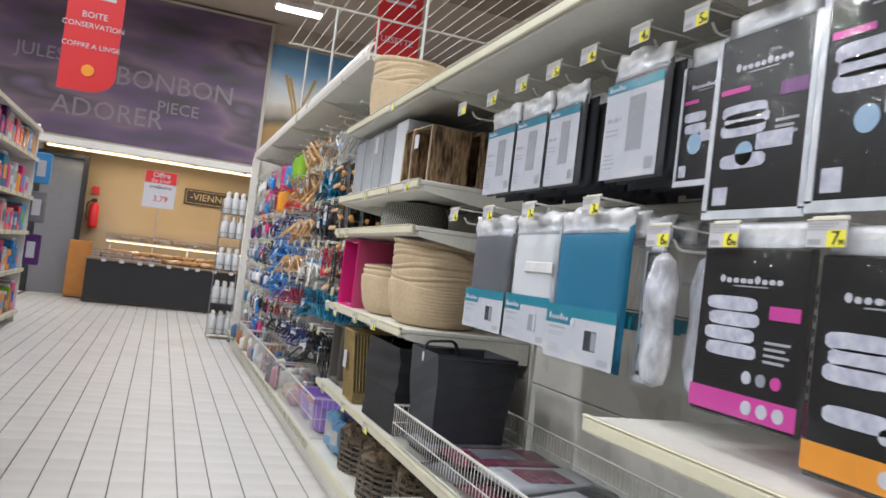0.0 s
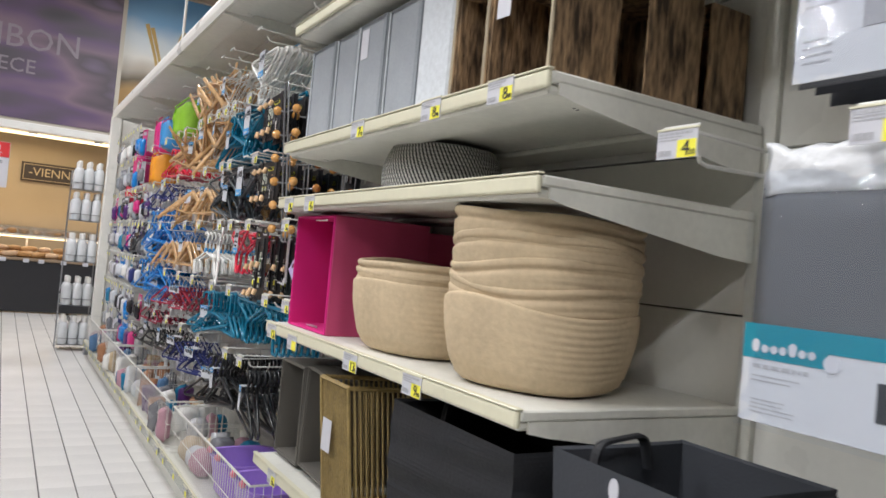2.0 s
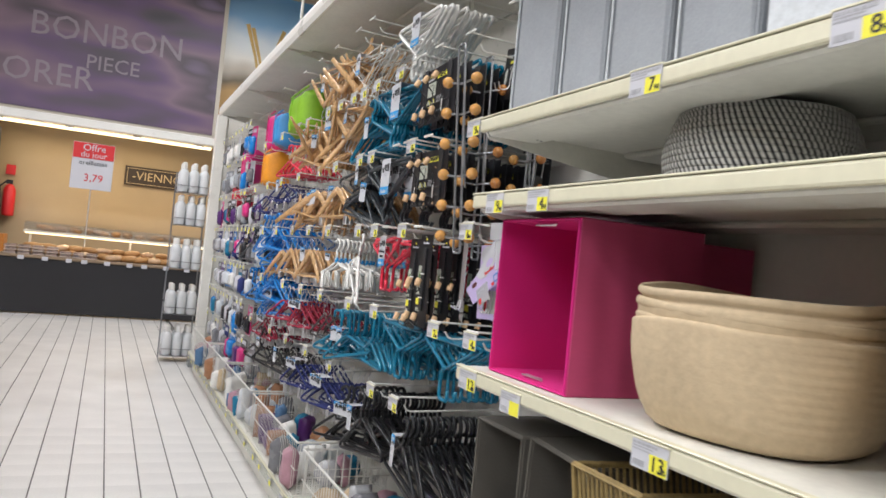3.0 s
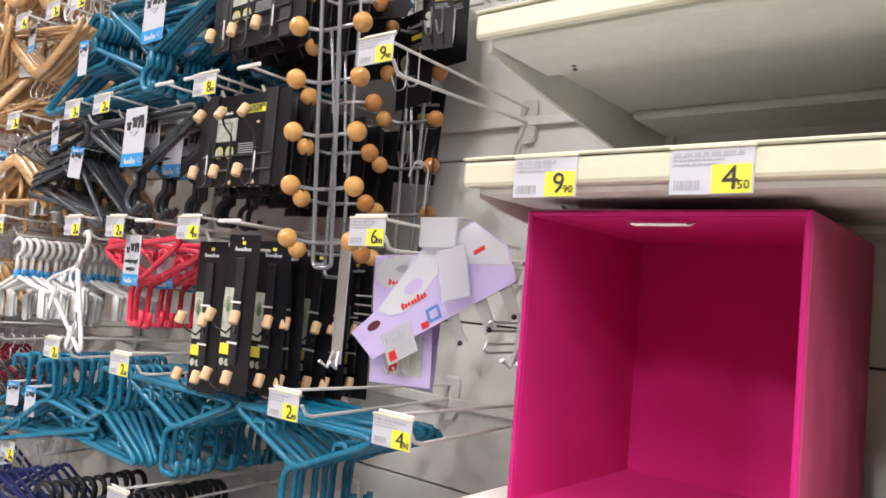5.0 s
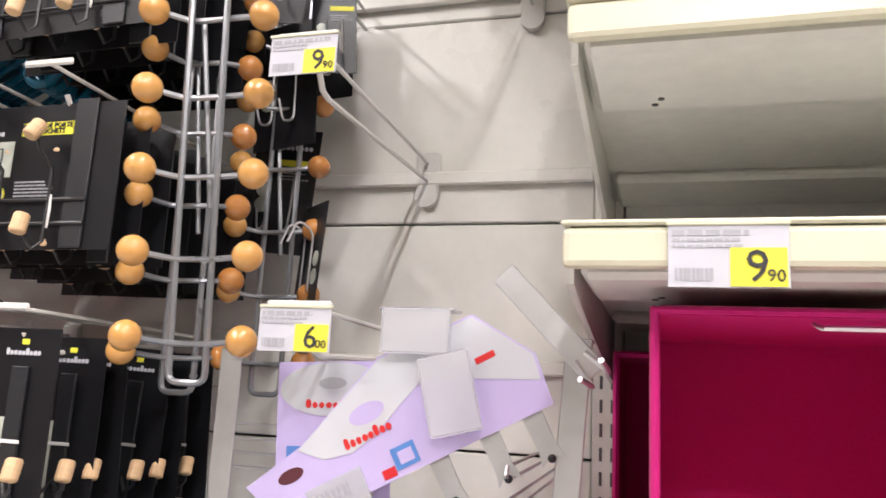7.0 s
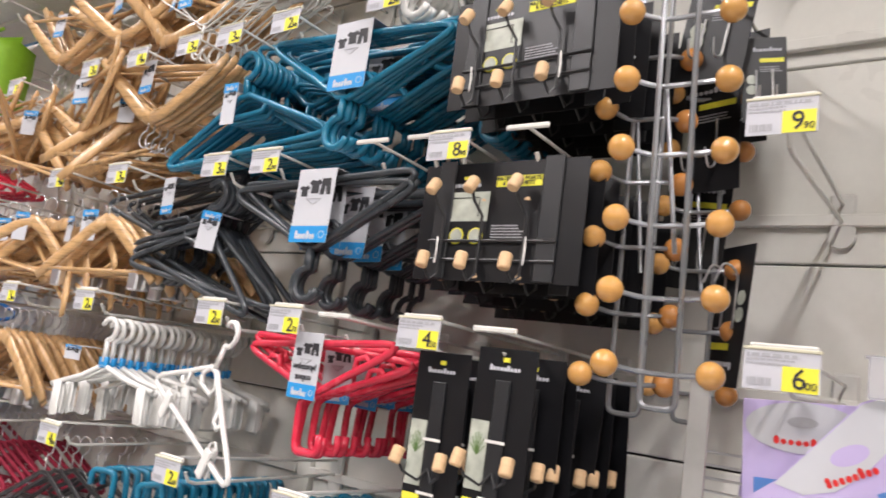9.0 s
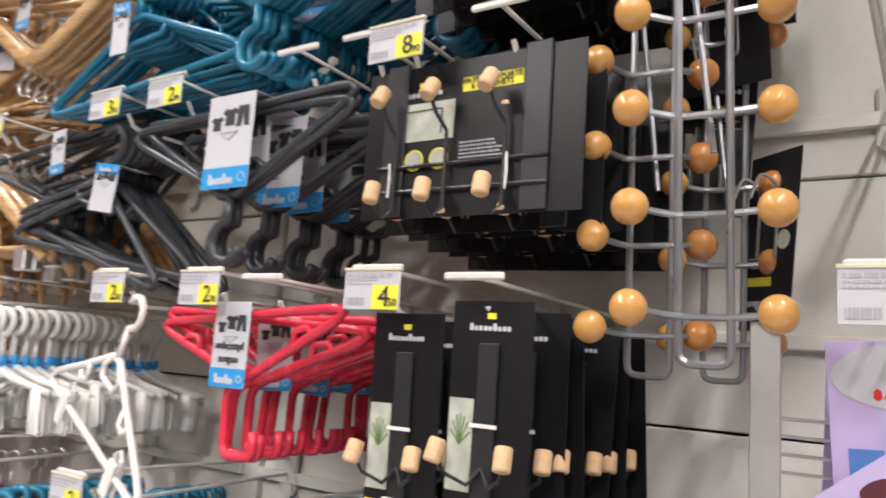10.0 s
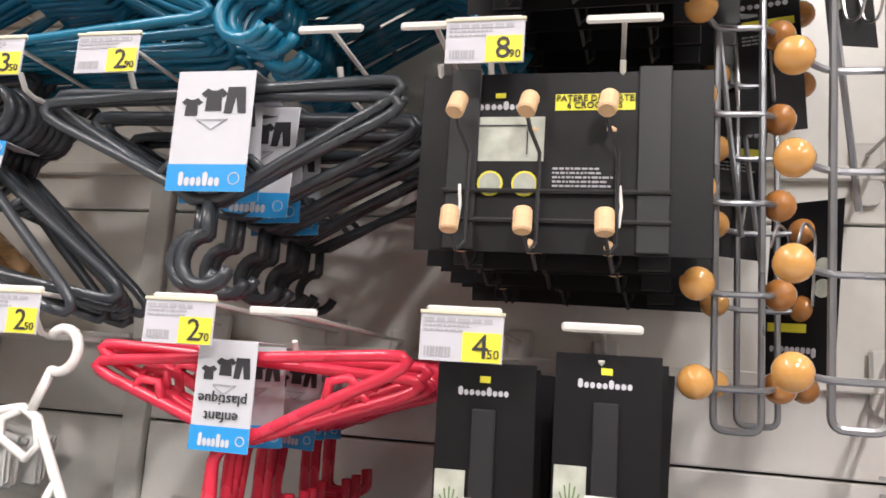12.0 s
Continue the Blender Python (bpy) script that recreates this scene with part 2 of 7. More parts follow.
def arc(cx, cz, r, a0, a1, n=8):
    return [(cx + r * math.cos(radians(a0 + (a1 - a0) * i / n)), cz + r * math.sin(radians(a0 + (a1 - a0) * i / n))) for i in range(n + 1)]


TEXTS = {}


def text_mesh(s, size, depth=0.0006, align="CENTER"):
    key = (s, size, align)
    if key not in TEXTS:
        cu = bpy.data.curves.new("lettering", "FONT")
        cu.body, cu.size, cu.extrude, cu.resolution_u = s, size, depth, 2
        cu.align_x, cu.align_y = align, "CENTER"
        ob = new("lettering", cu)
        dg = bpy.context.evaluated_depsgraph_get()
        me = bpy.data.meshes.new_from_object(ob.evaluated_get(dg))
        bpy.data.objects.remove(ob)
        TEXTS[key] = me
    return TEXTS[key]


def lettering(s, size, material, parent, m, align="CENTER", name="lettering"):
    src = text_mesh(s, size, 0.0006 if size < 0.2 else 0.004, align)
    me = src.copy()
    me.materials.clear()
    me.materials.append(material)
    ob = new(name, me)
    ob.parent = parent
    ob.matrix_basis = m
    return ob


# a face turned to the aisle: local x runs along -y, local y up, local z towards the aisle
def facing(x, y, z, tilt=0, yaw=0, lean=0):
    base = Matrix(((0, 0, -1, x), (-1, 0, 0, y), (0, 1, 0, z), (0, 0, 0, 1)))
    return base @ Euler((radians(lean), radians(yaw), radians(tilt))).to_matrix().to_4x4()


def plate(x0, y0, x1, y1, d=0.001, z=0.0, bm=None):
    return box((min(x0, x1), min(y0, y1), z), (max(x0, x1), max(y0, y1), z + d), 0, bm)


def flat_outline(pts, d, z=0.0):
    bm = bmesh.new()
    A = [bm.verts.new((px, py, z)) for px, py in pts]
    B = [bm.verts.new((px, py, z + d)) for px, py in pts]
    bm.faces.new(A[::-1])
    bm.faces.new(B)
    for i in range(len(A)):
        j = (i + 1) % len(A)
        bm.faces.new((A[i], A[j], B[j], B[i]))
    return bm


def rounded(pts, r, closed=True, n=4):
    """The same line of points with its corners eased by r."""
    P = [Vector(p) for p in pts]
    out = []
    for i, p in enumerate(P):
        if not closed and i in (0, len(P) - 1):
            out.append(p)
            continue
        a, b = P[i - 1] - p, P[(i + 1) % len(P)] - p
        k = min(r, a.length * 0.45, b.length * 0.45)
        a, b = p + a.normalized() * k, p + b.normalized() * k
        for q in range(n + 1):
            f = q / n
            out.append(a * (1 - f) ** 2 + p * (2 * f * (1 - f)) + b * f ** 2)
    return out


def mark_row(x0, y0, x1, y1, n, d=0.0006, z=0.0, bm=None, seed=0):
    """A name reduced to a row of plain rounded bars of uneven height."""
    bm = bm or bmesh.new()
    r_ = random.Random(seed * 7 + n)
    x0, x1 = min(x0, x1), max(x0, x1)
    y0, y1 = min(y0, y1), max(y0, y1)
    pitch = (x1 - x0) / n
    for i in range(n):
        hgt = (0.9 if i == 0 or (n > 5 and i == n // 2 + 1) else r_.uniform(0.56, 0.62)) * (y1 - y0)
        a, b = x0 + pitch * (i + 0.05), x0 + pitch * (i + 0.05 + r_.uniform(0.74, 0.86))
        c = min(b - a, hgt) * 0.36
        bot, top = [], []
        for u, v in ((a + c, y0), (b - c, y0), (b, y0 + c), (b, y0 + hgt - c), (b - c, y0 + hgt), (a + c, y0 + hgt), (a, y0 + hgt - c), (a, y0 + c)):
            bot.append(bm.verts.new((u, v, z)))
            top.append(bm.verts.new((u, v, z + d)))
        bm.faces.new(top)
        for k in range(8):
            bm.faces.new((bot[k], bot[(k + 1) % 8], top[(k + 1) % 8], top[k]))
    return bm


def print_lines(x0, y1, x1, rows, pitch, height, d=0.0004, z=0.0, bm=None, seed=0):
    """Small print as rows of short dashes, the lines of uneven length."""
    bm = bm or bmesh.new()
    r_ = random.Random(seed + rows * 3)
    for j in range(rows):
        x, end = x0, x0 + (x1 - x0) * r_.uniform(0.7, 1.0)
        while x < end:
            w = r_.uniform(0.8, 3.2) * height
            plate(x, y1 - pitch * j, min(end, x + w), y1 - pitch * j - height, d, z, bm)
            x += w + height * 0.55
    return bm


# ---- the large structure ----
FRONT, BACK = 0.84, 1.39          # shelf fronts and back panel of the shelving
BAYS = [-1.33, 0.0, 1.333, 2.665, 3.998, 5.331, 6.664, 7.997, 9.33]
END = 9.62

ground = structure("floor", box((-12, -8, -0.2), (14, 22, -0.004)), GROUT, "dark jointed floor bed under pale tiles", "floor")
structure("ceiling", box((-12, -8, CEILING), (14, 22, CEILING + 0.2)), CEIL, "brownish grey sheet ceiling high above the aisle", "ceiling")
# four outer walls, out of view, added to box the hall in for lighting
structure("wall_south", box((-12, -8.2, 0), (14, -8, CEILING)), DARKWALL, "unseen grey-brown wall added behind the walk to close the hall", "wall")
structure("wall_west", box((-12.2, -8, 0), (-12, 22, CEILING)), DARKWALL, "unseen grey-brown side wall added to close the hall", "wall")
structure("wall_east", box((14, -8, 0), (14.2, 22, CEILING)), DARKWALL, "unseen grey-brown side wall added to close the hall", "wall")
structure("wall_far", box((-12, 22, 0), (14, 22.2, CEILING)), DARKWALL, "unseen grey-brown far wall added to close the hall", "wall")
bm = bmesh.new()
for y in range(-6, 22, 4):
    box((-12, y, CEILING - 0.35), (14, y + 0.18, CEILING - 0.002), 0, bm)
structure("beam_1", bm, CEIL, "grey-brown ceiling beams across the hall", "beam")

# ceiling lamps
lamp = thing("ceiling_lamp", "white tube lamp hanging crosswise under the ceiling", "lamp", pose(-0.4, 2.8, 4.75), "ceiling lamps")
part("housing", box((-0.65, -0.12, 0.03), (0.65, 0.12, 0.10), 0.01), WHITEPL, lamp)
part("diffuser", box((-0.63, -0.10, 0.0), (0.63, 0.10, 0.03), 0.01), glow("lamp_glow", (1.0, 0.97, 0.92), 6.0), lamp, "glowing white diffuser")
part("rod", tube([(-0.45, 0, 0.1), (-0.45, 0, CEILING - 4.75)], 0.008), WHITEPL, lamp)
again("rod", lamp.children[-1], pose(0.9, 0, 0), lamp)
# Side rows out of view are added fill; the left ones reach under shelves.
spots = [(-0.4, y, 0.72 if y < 9 else 0.5) for y in (-1.8, 2.8, 7.0, 10.4)] + [(4.2, y, 0.8) for y in (-4, 0.5)] + [(x, y, w) for x, w in ((-3.1, 1.0), (-5.4, 1.5)) for y in (-1.5, 3.0, 7.5)] + [(1.5, 11.5, 0.4)]
for x, y, w in spots:
    if (x, y) != (-0.4, 2.8):
        if x == 1.5:
            break
        copy_thing(lamp, pose(x, y, 4.75))
    strip_lamp(x, y, 4.735, LAMP_WATTS * w)
short = thing("ceiling_lamp", "short white tube lamp hanging crosswise under the ceiling", "lamp", pose(1.47, 11.5, 4.80), "ceiling lamps")
part("housing", box((-0.36, -0.12, 0.03), (0.36, 0.12, 0.10), 0.01), WHITEPL, short)
part("diffuser", box((-0.34, -0.10, 0.0), (0.34, 0.10, 0.03), 0.01), MATS["lamp_glow"], short, "glowing white diffuser")
part("rod", tube([(0, 0, 0.1), (0, 0, CEILING - 4.80)], 0.008), WHITEPL, short)
strip_lamp(1.47, 11.5, 4.785, LAMP_WATTS * 0.85, 0.6, 0.18)

# ---- shelving ----


def gondola_bay(y0, y1, top, side=1, front=FRONT, back=BACK, label="cream white metal shelving bay with panelled back"):
    """One bay: back panels, base with plinth, slotted post at its near end."""
    g = thing("shelving_bay", label, "shelving", None, "shelving bays")
    z = 0.09
    k = 0
    while z < top - 0.01:
        z1 = min(z + 0.335, top)
        part("panel", box((back, y0 + 0.022, z + 0.002), (back + 0.018, y1 - 0.022, z1 - 0.002), 0.002), PANEL, g)
        z = z1
        k += 1
    part("core", box((back + 0.02, y0, 0), (back + 0.05, y1, top)), SLOT, g)
    post = box((back - 0.012, y0 - 0.02, 0.0), (back + 0.04, y0 + 0.02, top), 0.002)
    part("post", post, CREAM, g)
    bm = bmesh.new()
    z = 0.2
    while z < top - 0.05:
        for yy in (-0.009, 0.006):
            box((back - 0.0135, y0 + yy, z), (back - 0.0115, y0 + yy + 0.004, z + 0.018), 0, bm)
        z += 0.032
    if y0 < 1.4 or 3.9 < y0 < 4.1:
        part("slot_strip", bm, SLOT, g, "dark slots in the post")
    else:
        bm.free()
    part("base", box((front + 0.005, y0 + 0.002, 0.145), (back - 0.014, y1 - 0.002, 0.168), 0.003), CREAM, g)
    part("plinth", box((0.885, y0 + 0.002, 0.0), (0.905, y1 - 0.002, 0.144)), CREAM, g)
    part("lip", box((front - 0.008, y0 + 0.003, 0.118), (front + 0.004, y1 - 0.003, 0.165), 0.003), LIP, g)
    return g


for a, b in zip(BAYS[:-1], BAYS[1:]):
    g = gondola_bay(a, b, 2.27)
    for zz in ((1.497,) if a > 3.9 else ()):
        part("rail", box((BACK - 0.016, a + 0.022, zz - 0.008), (BACK - 0.004, b - 0.022, zz + 0.012), 0.002), PANEL, g)
        for z2 in (1.80, 1.215, 0.93, 0.64):
            part("rail", box((BACK - 0.016, a + 0.022, z2 - 0.008), (BACK - 0.004, b - 0.022, z2 + 0.012), 0.002), PANEL, g)


def shelf(y0, y1, z, front=FRONT, depth=None, lipc=LIP, name="shelf", label="cream metal shelf with a yellowed front lip"):
    """Top of the lip at z; turned-down rims, two brackets."""
    s = thing(name, label, "shelf", None, "shelves")
    back = BACK - 0.016
    part("board", box((front + 0.004, y0 + 0.004, z - 0.022), (back, y1 - 0.004, z - 0.004), 0.003), CREAM, s)
    part("lip", box((front - 0.008, y0 + 0.004, z - 0.034), (front + 0.004, y1 - 0.004, z - 0.0045), 0.005, None, None, 2), lipc, s)
    part("bead", box((front - 0.0095, y0 + 0.003, z - 0.004), (front + 0.006, y1 - 0.003, z), 0.0015), lipc, s, "thin raised bead along the lip")
    part("fold", box((front + 0.006, y0 + 0.016, z - 0.040), (front + 0.135, y1 - 0.016, z - 0.022), 0.005), CREAM, s)
    part("stiffener", box((back - 0.15, y0 + 0.016, z - 0.036), (back - 0.02, y1 - 0.016, z - 0.022), 0.005), CREAM, s)
    bm = bmesh.new()
    for yy in (y0 + 0.07, y1 - 0.07):
        for xx in (0.105, 0.118):
            merge(bm, lathe([(0.0028, 0), (0.0028, 0.001)], 8, None, Matrix.Translation((front + xx, yy + 0.4 * (xx - 0.11), z - 0.0412))))
    part("rivet_hole", bm, SLOT, s, "dark punched holes")
    for yy in (y0 + 0.004, y1 - 0.010):
        bm = bmesh.new()
        prof = [(front + 0.02, z - 0.023), (back, z - 0.023), (back, z - 0.105), (back - 0.09, z - 0.10), (front + 0.06, z - 0.05), (front + 0.02, z - 0.042)]
        A = [bm.verts.new((x, yy, zz)) for x, zz in prof]
        B = [bm.verts.new((x, yy + 0.005, zz)) for x, zz in prof]
        bm.faces.new(A)
        bm.faces.new(B[::-1])
        for i in range(len(A)):
            j = (i + 1) % len(A)
            bm.faces.new((A[i], A[j], B[j], B[i]))
        part("bracket", bm, CREAM, s)
    return s


Y2, Y3 = BAYS[3], BAYS[4]
for z in (0.513, 0.922, 1.306, 1.478):
    shelf(Y2, Y3, z)
for a, b in ((Y2, Y3), (BAYS[2], Y2), (BAYS[1], BAYS[2])):
    shelf(a, b, 1.85)
for i in (4, 5, 6, 7):
    c_ = shelf(BAYS[i], BAYS[i + 1], 2.285, 0.90, lipc=CREAM)
    bm = bmesh.new()
    prof = [(0.893, 2.236), (0.884, 2.262), (0.886, 2.300), (0.902, 2.334), (0.925, 2.346), (0.930, 2.340), (0.912, 2.320), (0.905, 2.296), (0.905, 2.240)]
    A = [bm.verts.new((x, BAYS[i] + 0.003, z)) for x, z in prof]
    B = [bm.verts.new((x, BAYS[i + 1] - 0.003, z)) for x, z in prof]
    bm.faces.new(A)
    bm.faces.new(B[::-1])
    for q in range(len(A)):
        bm.faces.new((A[q], A[(q + 1) % len(A)], B[(q + 1) % len(A)], B[q]))
    part("canopy_edge", bm, PANEL, c_, "rounded pale canopy edge")
shelf(BAYS[1], BAYS[2] + 0.045, 0.885)
shelf(BAYS[2], BAYS[3], 0.513)
shelf(BAYS[1], BAYS[2], 0.45)

# end post and end panel of the shelving
e = thing("shelving_end", "grey metal end frame closing the shelving run", "frame")
part("post", box((0.90, 9.50, 0.0), (0.99, 9.60, 2.28), 0.006), PANEL, e)
part("panel", box((0.995, 9.53, 0.05), (1.40, 9.56, 2.28), 0.003), PANEL, e)
part("foot", box((0.86, 9.46, 0.0), (1.02, 9.62, 0.05), 0.005), GREYWIRE, e)

# left-hand shelving, closing the aisle on its other side
bm = box((-2.02, -6, 0), (-1.98, 9.88, 2.2))
structure("wall_shelving", bm, PANEL, "plain back panel of the shelving across the aisle", "shelving")
for k, z in enumerate((0.14, 0.62, 1.05, 1.45, 1.90, 2.24)):
    s = thing("shelf", "cream metal shelf across the aisle", "shelf", None, "shelves across the aisle")
    part("board", box((-1.975, -6, z - 0.03), (-1.475, 9.86, z - 0.012), 0.003), CREAM, s)
    part("lip", box((-1.475, -6, z - 0.045), (-1.465, 9.86, z), 0.002), LIP, s)
for y in (9.87,):
    e2 = thing("shelving_end", "pale end panel of the shelving across the aisle", "panel")
    part("panel", box((-2.0, y, 0), (-1.5, y + 0.03, 2.3), 0.004), PANEL, e2)

# ---- bakery at the end of the aisle ----
WALLY = 14.9
structure("wall_north", box((-3.2, WALLY, 0), (3.2, WALLY + 0.2, 2.9)), mat("bakery_wall", (0.42, 0.32, 0.20), 0.6, vary=0.08, scale=2), "warm beige bakery wall", "wall")
structure("wall_fascia", box((-9, 13.85, 2.62), (1.40, 14.05, 5.25)), MURAL_WALL, "fascia wall above the bakery opening", "wall")
structure("trim", box((-9, 13.78, 2.50), (1.40, 14.05, 2.615), 0.01), WHITEPL, "white edge trim under the mural", "trim")
structure("ceiling_bakery", box((-9, 14.05, 2.62), (3.2, WALLY, 2.72)), CREAM, "cream soffit over the bakery", "ceiling")
structure("wall_left_bakery", box((-9, 14.4, 0), (-2.12, 14.6, 2.62)), DARKWALL, "grey wall beside the service door", "wall")


def mural_material(name, base, blocks):
    m = bpy.data.materials.new(name)
    m.use_nodes = True
    N, L = m.node_tree.nodes, m.node_tree.links
    b = N["Principled BSDF"]
    b.inputs["Roughness"].default_value = 0.55
    tc = N.new("ShaderNodeTexCoord")
    mp = N.new("ShaderNodeMapping")
    mp.inputs["Scale"].default_value = blocks
    L.new(tc.outputs["Object"], mp.inputs[0])
    vo = N.new("ShaderNodeTexNoise")
    vo.inputs["Scale"].default_value, vo.inputs["Detail"].default_value = 1.0, 2
    L.new(mp.outputs[0], vo.inputs["Vector"])
    ra = N.new("ShaderNodeValToRGB")
    el = ra.color_ramp.elements
    el[0].position, el[0].color = 0.28, (*base[0], 1)
    el[1].position, el[1].color = 0.74, (*base[-1], 1)
    for i, c in enumerate(base[1:-1]):
        e_ = el.new(0.28 + 0.46 * (i + 1) / (len(base) - 1))
        e_.color = (*c, 1)
    L.new(vo.outputs["Fac"], ra.inputs[0])
    L.new(ra.outputs[0], b.inputs["Base Color"])
    return m


MUR = mural_material("violet_mural", [(0.04, 0.035, 0.045), (0.075, 0.062, 0.078), (0.12, 0.075, 0.15), (0.19, 0.125, 0.17), (0.08, 0.065, 0.08), (0.22, 0.155, 0.27)], (0.55, 1, 1.7))
m1 = thing("mural", "violet printed mural with pale words above the bakery", "mural")
part("sheet", box((-9, 13.835, 2.66), (1.34, 13.848, 5.2)), MUR, m1)
WORDS = mat("pale_letters", (0.25, 0.21, 0.245), 0.6)
for s, x, z, h in (("BONBON", -0.13, 3.78, 0.45), ("PIECE", -0.05, 3.39, 0.28), ("ADORER", -1.13, 3.14, 0.44), ("JULES", -2.25, 3.95, 0.30)):
    lettering(s, h, WORDS, m1, pose(x, 13.83, z, 90, 0, 0))

SKY = bpy.data.materials.new("sky_mural")
SKY.use_nodes = True
N, L = SKY.node_tree.nodes, SKY.node_tree.links
tc = N.new("ShaderNodeTexCoord")
sp = N.new("ShaderNodeSeparateXYZ")
L.new(tc.outputs["Object"], sp.inputs[0])
nz = N.new("ShaderNodeTexNoise")
nz.inputs["Scale"].default_value = 1.6
L.new(tc.outputs["Object"], nz.inputs["Vector"])
ad = N.new("ShaderNodeMath")
ad.operation = "MULTIPLY_ADD"
ad.inputs[1].default_value = 0.4
L.new(nz.outputs["Fac"], ad.inputs[0])
L.new(sp.outputs["Z"], ad.inputs[2])
mr = N.new("ShaderNodeMapRange")
mr.inputs[1].default_value, mr.inputs[2].default_value = 3.2, 5.9
L.new(ad.outputs[0], mr.inputs[0])
ra = N.new("ShaderNodeValToRGB")
el = ra.color_ramp.elements
el[0].position, el[0].color = 0.0, (0.42, 0.24, 0.07, 1)
el[1].position, el[1].color = 0.85, (0.10, 0.33, 0.68, 1)
for p_, c_ in ((0.16, (0.46, 0.28, 0.10)), (0.21, (0.14, 0.11, 0.07)), (0.28, (0.50, 0.44, 0.36)), (0.36, (0.80, 0.78, 0.72)), (0.47, (0.70, 0.77, 0.82)), (0.57, (0.26, 0.50, 0.77))):
    e_ = el.new(p_)
    e_.color = (*c_, 1)
L.new(mr.outputs[0], ra.inputs[0])
L.new(ra.outputs[0], N["Principled BSDF"].inputs["Base Color"])
m2 = thing("mural", "printed mural of blue sky over a wheat field", "mural")
part("sheet", box((1.42, 14.08, 2.9), (5.6, 14.10, 5.2)), SKY, m2)
STRAW = mat("straw_print", (0.62, 0.42, 0.14), 0.6, vary=0.2, scale=12)
for x0, z0, x1, z1 in ((1.99, 3.5, 1.72, 4.44), (2.04, 3.5, 1.80, 4.40), (2.02, 3.8, 2.27, 4.44), (2.5, 3.4, 2.44, 4.2), (2.95, 3.4, 3.1, 4.3)):
    part("wheat_stalk", tube([(x0, 14.076, z0), ((x0 + x1) / 2 + 0.02, 14.076, (z0 + z1) / 2), (x1, 14.076, z1)], [0.022, 0.024, 0.034], 6, False, None, 0.12, None, (0, 1, 0)), STRAW, m2)
structure("wall_fascia_right", box((1.405, 14.11, 2.74), (14, 14.25, CEILING - 0.002)), DARKWALL, "wall carrying the wheat mural", "wall")
structure("wall_mural_right", box((1.45, 15.03, 0), (14, 15.2, CEILING)), DARKWALL, "wall behind the wheat mural", "wall")

# service door
d = thing("door_1", "dark grey service door with a black frame, shut", "door", None, "", "structure")
part("leaf", box((-2.08, 14.42, 0.0), (-1.44, 14.46, 2.34), 0.004), mat("door_grey", (0.20, 0.20, 0.22), 0.5), d)
part("frame", box((-1.44, 14.36, 0.0), (-1.36, 14.5, 2.42), 0.004), BLACK, d)
part("frame", box((-2.16, 14.36, 0.0), (-2.08, 14.5, 2.42), 0.004), BLACK, d)
part("frame", box((-2.08, 14.36, 2.34), (-1.44, 14.5, 2.42), 0.004), BLACK, d)

# counter
c = thing("bakery_counter", "long black bakery counter with goods on top", "counter")
part("front", box((-1.10, 13.2, 0.02), (3.0, 13.24, 0.70), 0.006), mat("black_laminate", (0.02, 0.02, 0.024), 0.35, vary=0.1), c)
part("side", box((-1.10, 13.241, 0.02), (-1.06, 14.05, 0.70), 0.006), MATS["black_laminate"], c)
part("top", box((-1.12, 13.18, 0.702), (3.0, 14.05, 0.74), 0.008), mat("counter_top", (0.28, 0.20, 0.13), 0.4), c)
part("glass_screen", box((-0.9, 13.75, 1.05), (3.0, 13.76, 1.16), 0.002), CLEAR, c)
part("upper_shelf", box((-0.9, 13.72, 1.02), (3.0, 14.05, 1.045), 0.004), CREAM, c)
for x in (-0.85, 0.4, 1.6):
    part("upright", box((x, 13.98, 0.74), (x + 0.03, 14.02, 1.02), 0.003), STEEL, c)
rng = random.Random(4)
BREAD = mat("baked_crust", (0.42, 0.22, 0.08), 0.5, vary=0.3, scale=9, bump=0.3, each=0.5)
BREADBAG = mat("bagged_bread", (0.55, 0.36, 0.22), 0.25, vary=0.3, scale=9, bump=0.3, each=0.5)
loaf = part("loaf", lathe([(0.001, -0.04), (0.07, -0.035), (0.095, 0.0), (0.07, 0.03), (0.001, 0.045)], 10, None, None, 2.0, 1.4, 0.8), BREAD, None, "", True)
tagged(loaf, "golden brown baked loaf on the counter", "bread", "loaves on the counter")
loaf.matrix_basis = pose(-0.9, 13.4, 0.78)
k = 0
for row, (yy, zz) in enumerate(((13.30, 0.783), (13.52, 0.783), (13.60, 0.85), (13.85, 1.088))):
    x = (0.22 if row == 0 else -0.95) + 0.1 * row
    while x < 1.5:
        c2 = copy_thing(loaf, pose(x, yy + rng.uniform(-0.03, 0.03), zz, rng.uniform(-8, 8), rng.uniform(-8, 8), rng.uniform(0, 180)))
        if k % 3 == 0:
            me = c2.data = loaf.data.copy()
            me.materials.clear()
            me.materials.append(BREADBAG)
            tagged(c2, "loaf in a shiny paper bag on the counter")
        k += 1
        x += rng.uniform(0.15, 0.21)
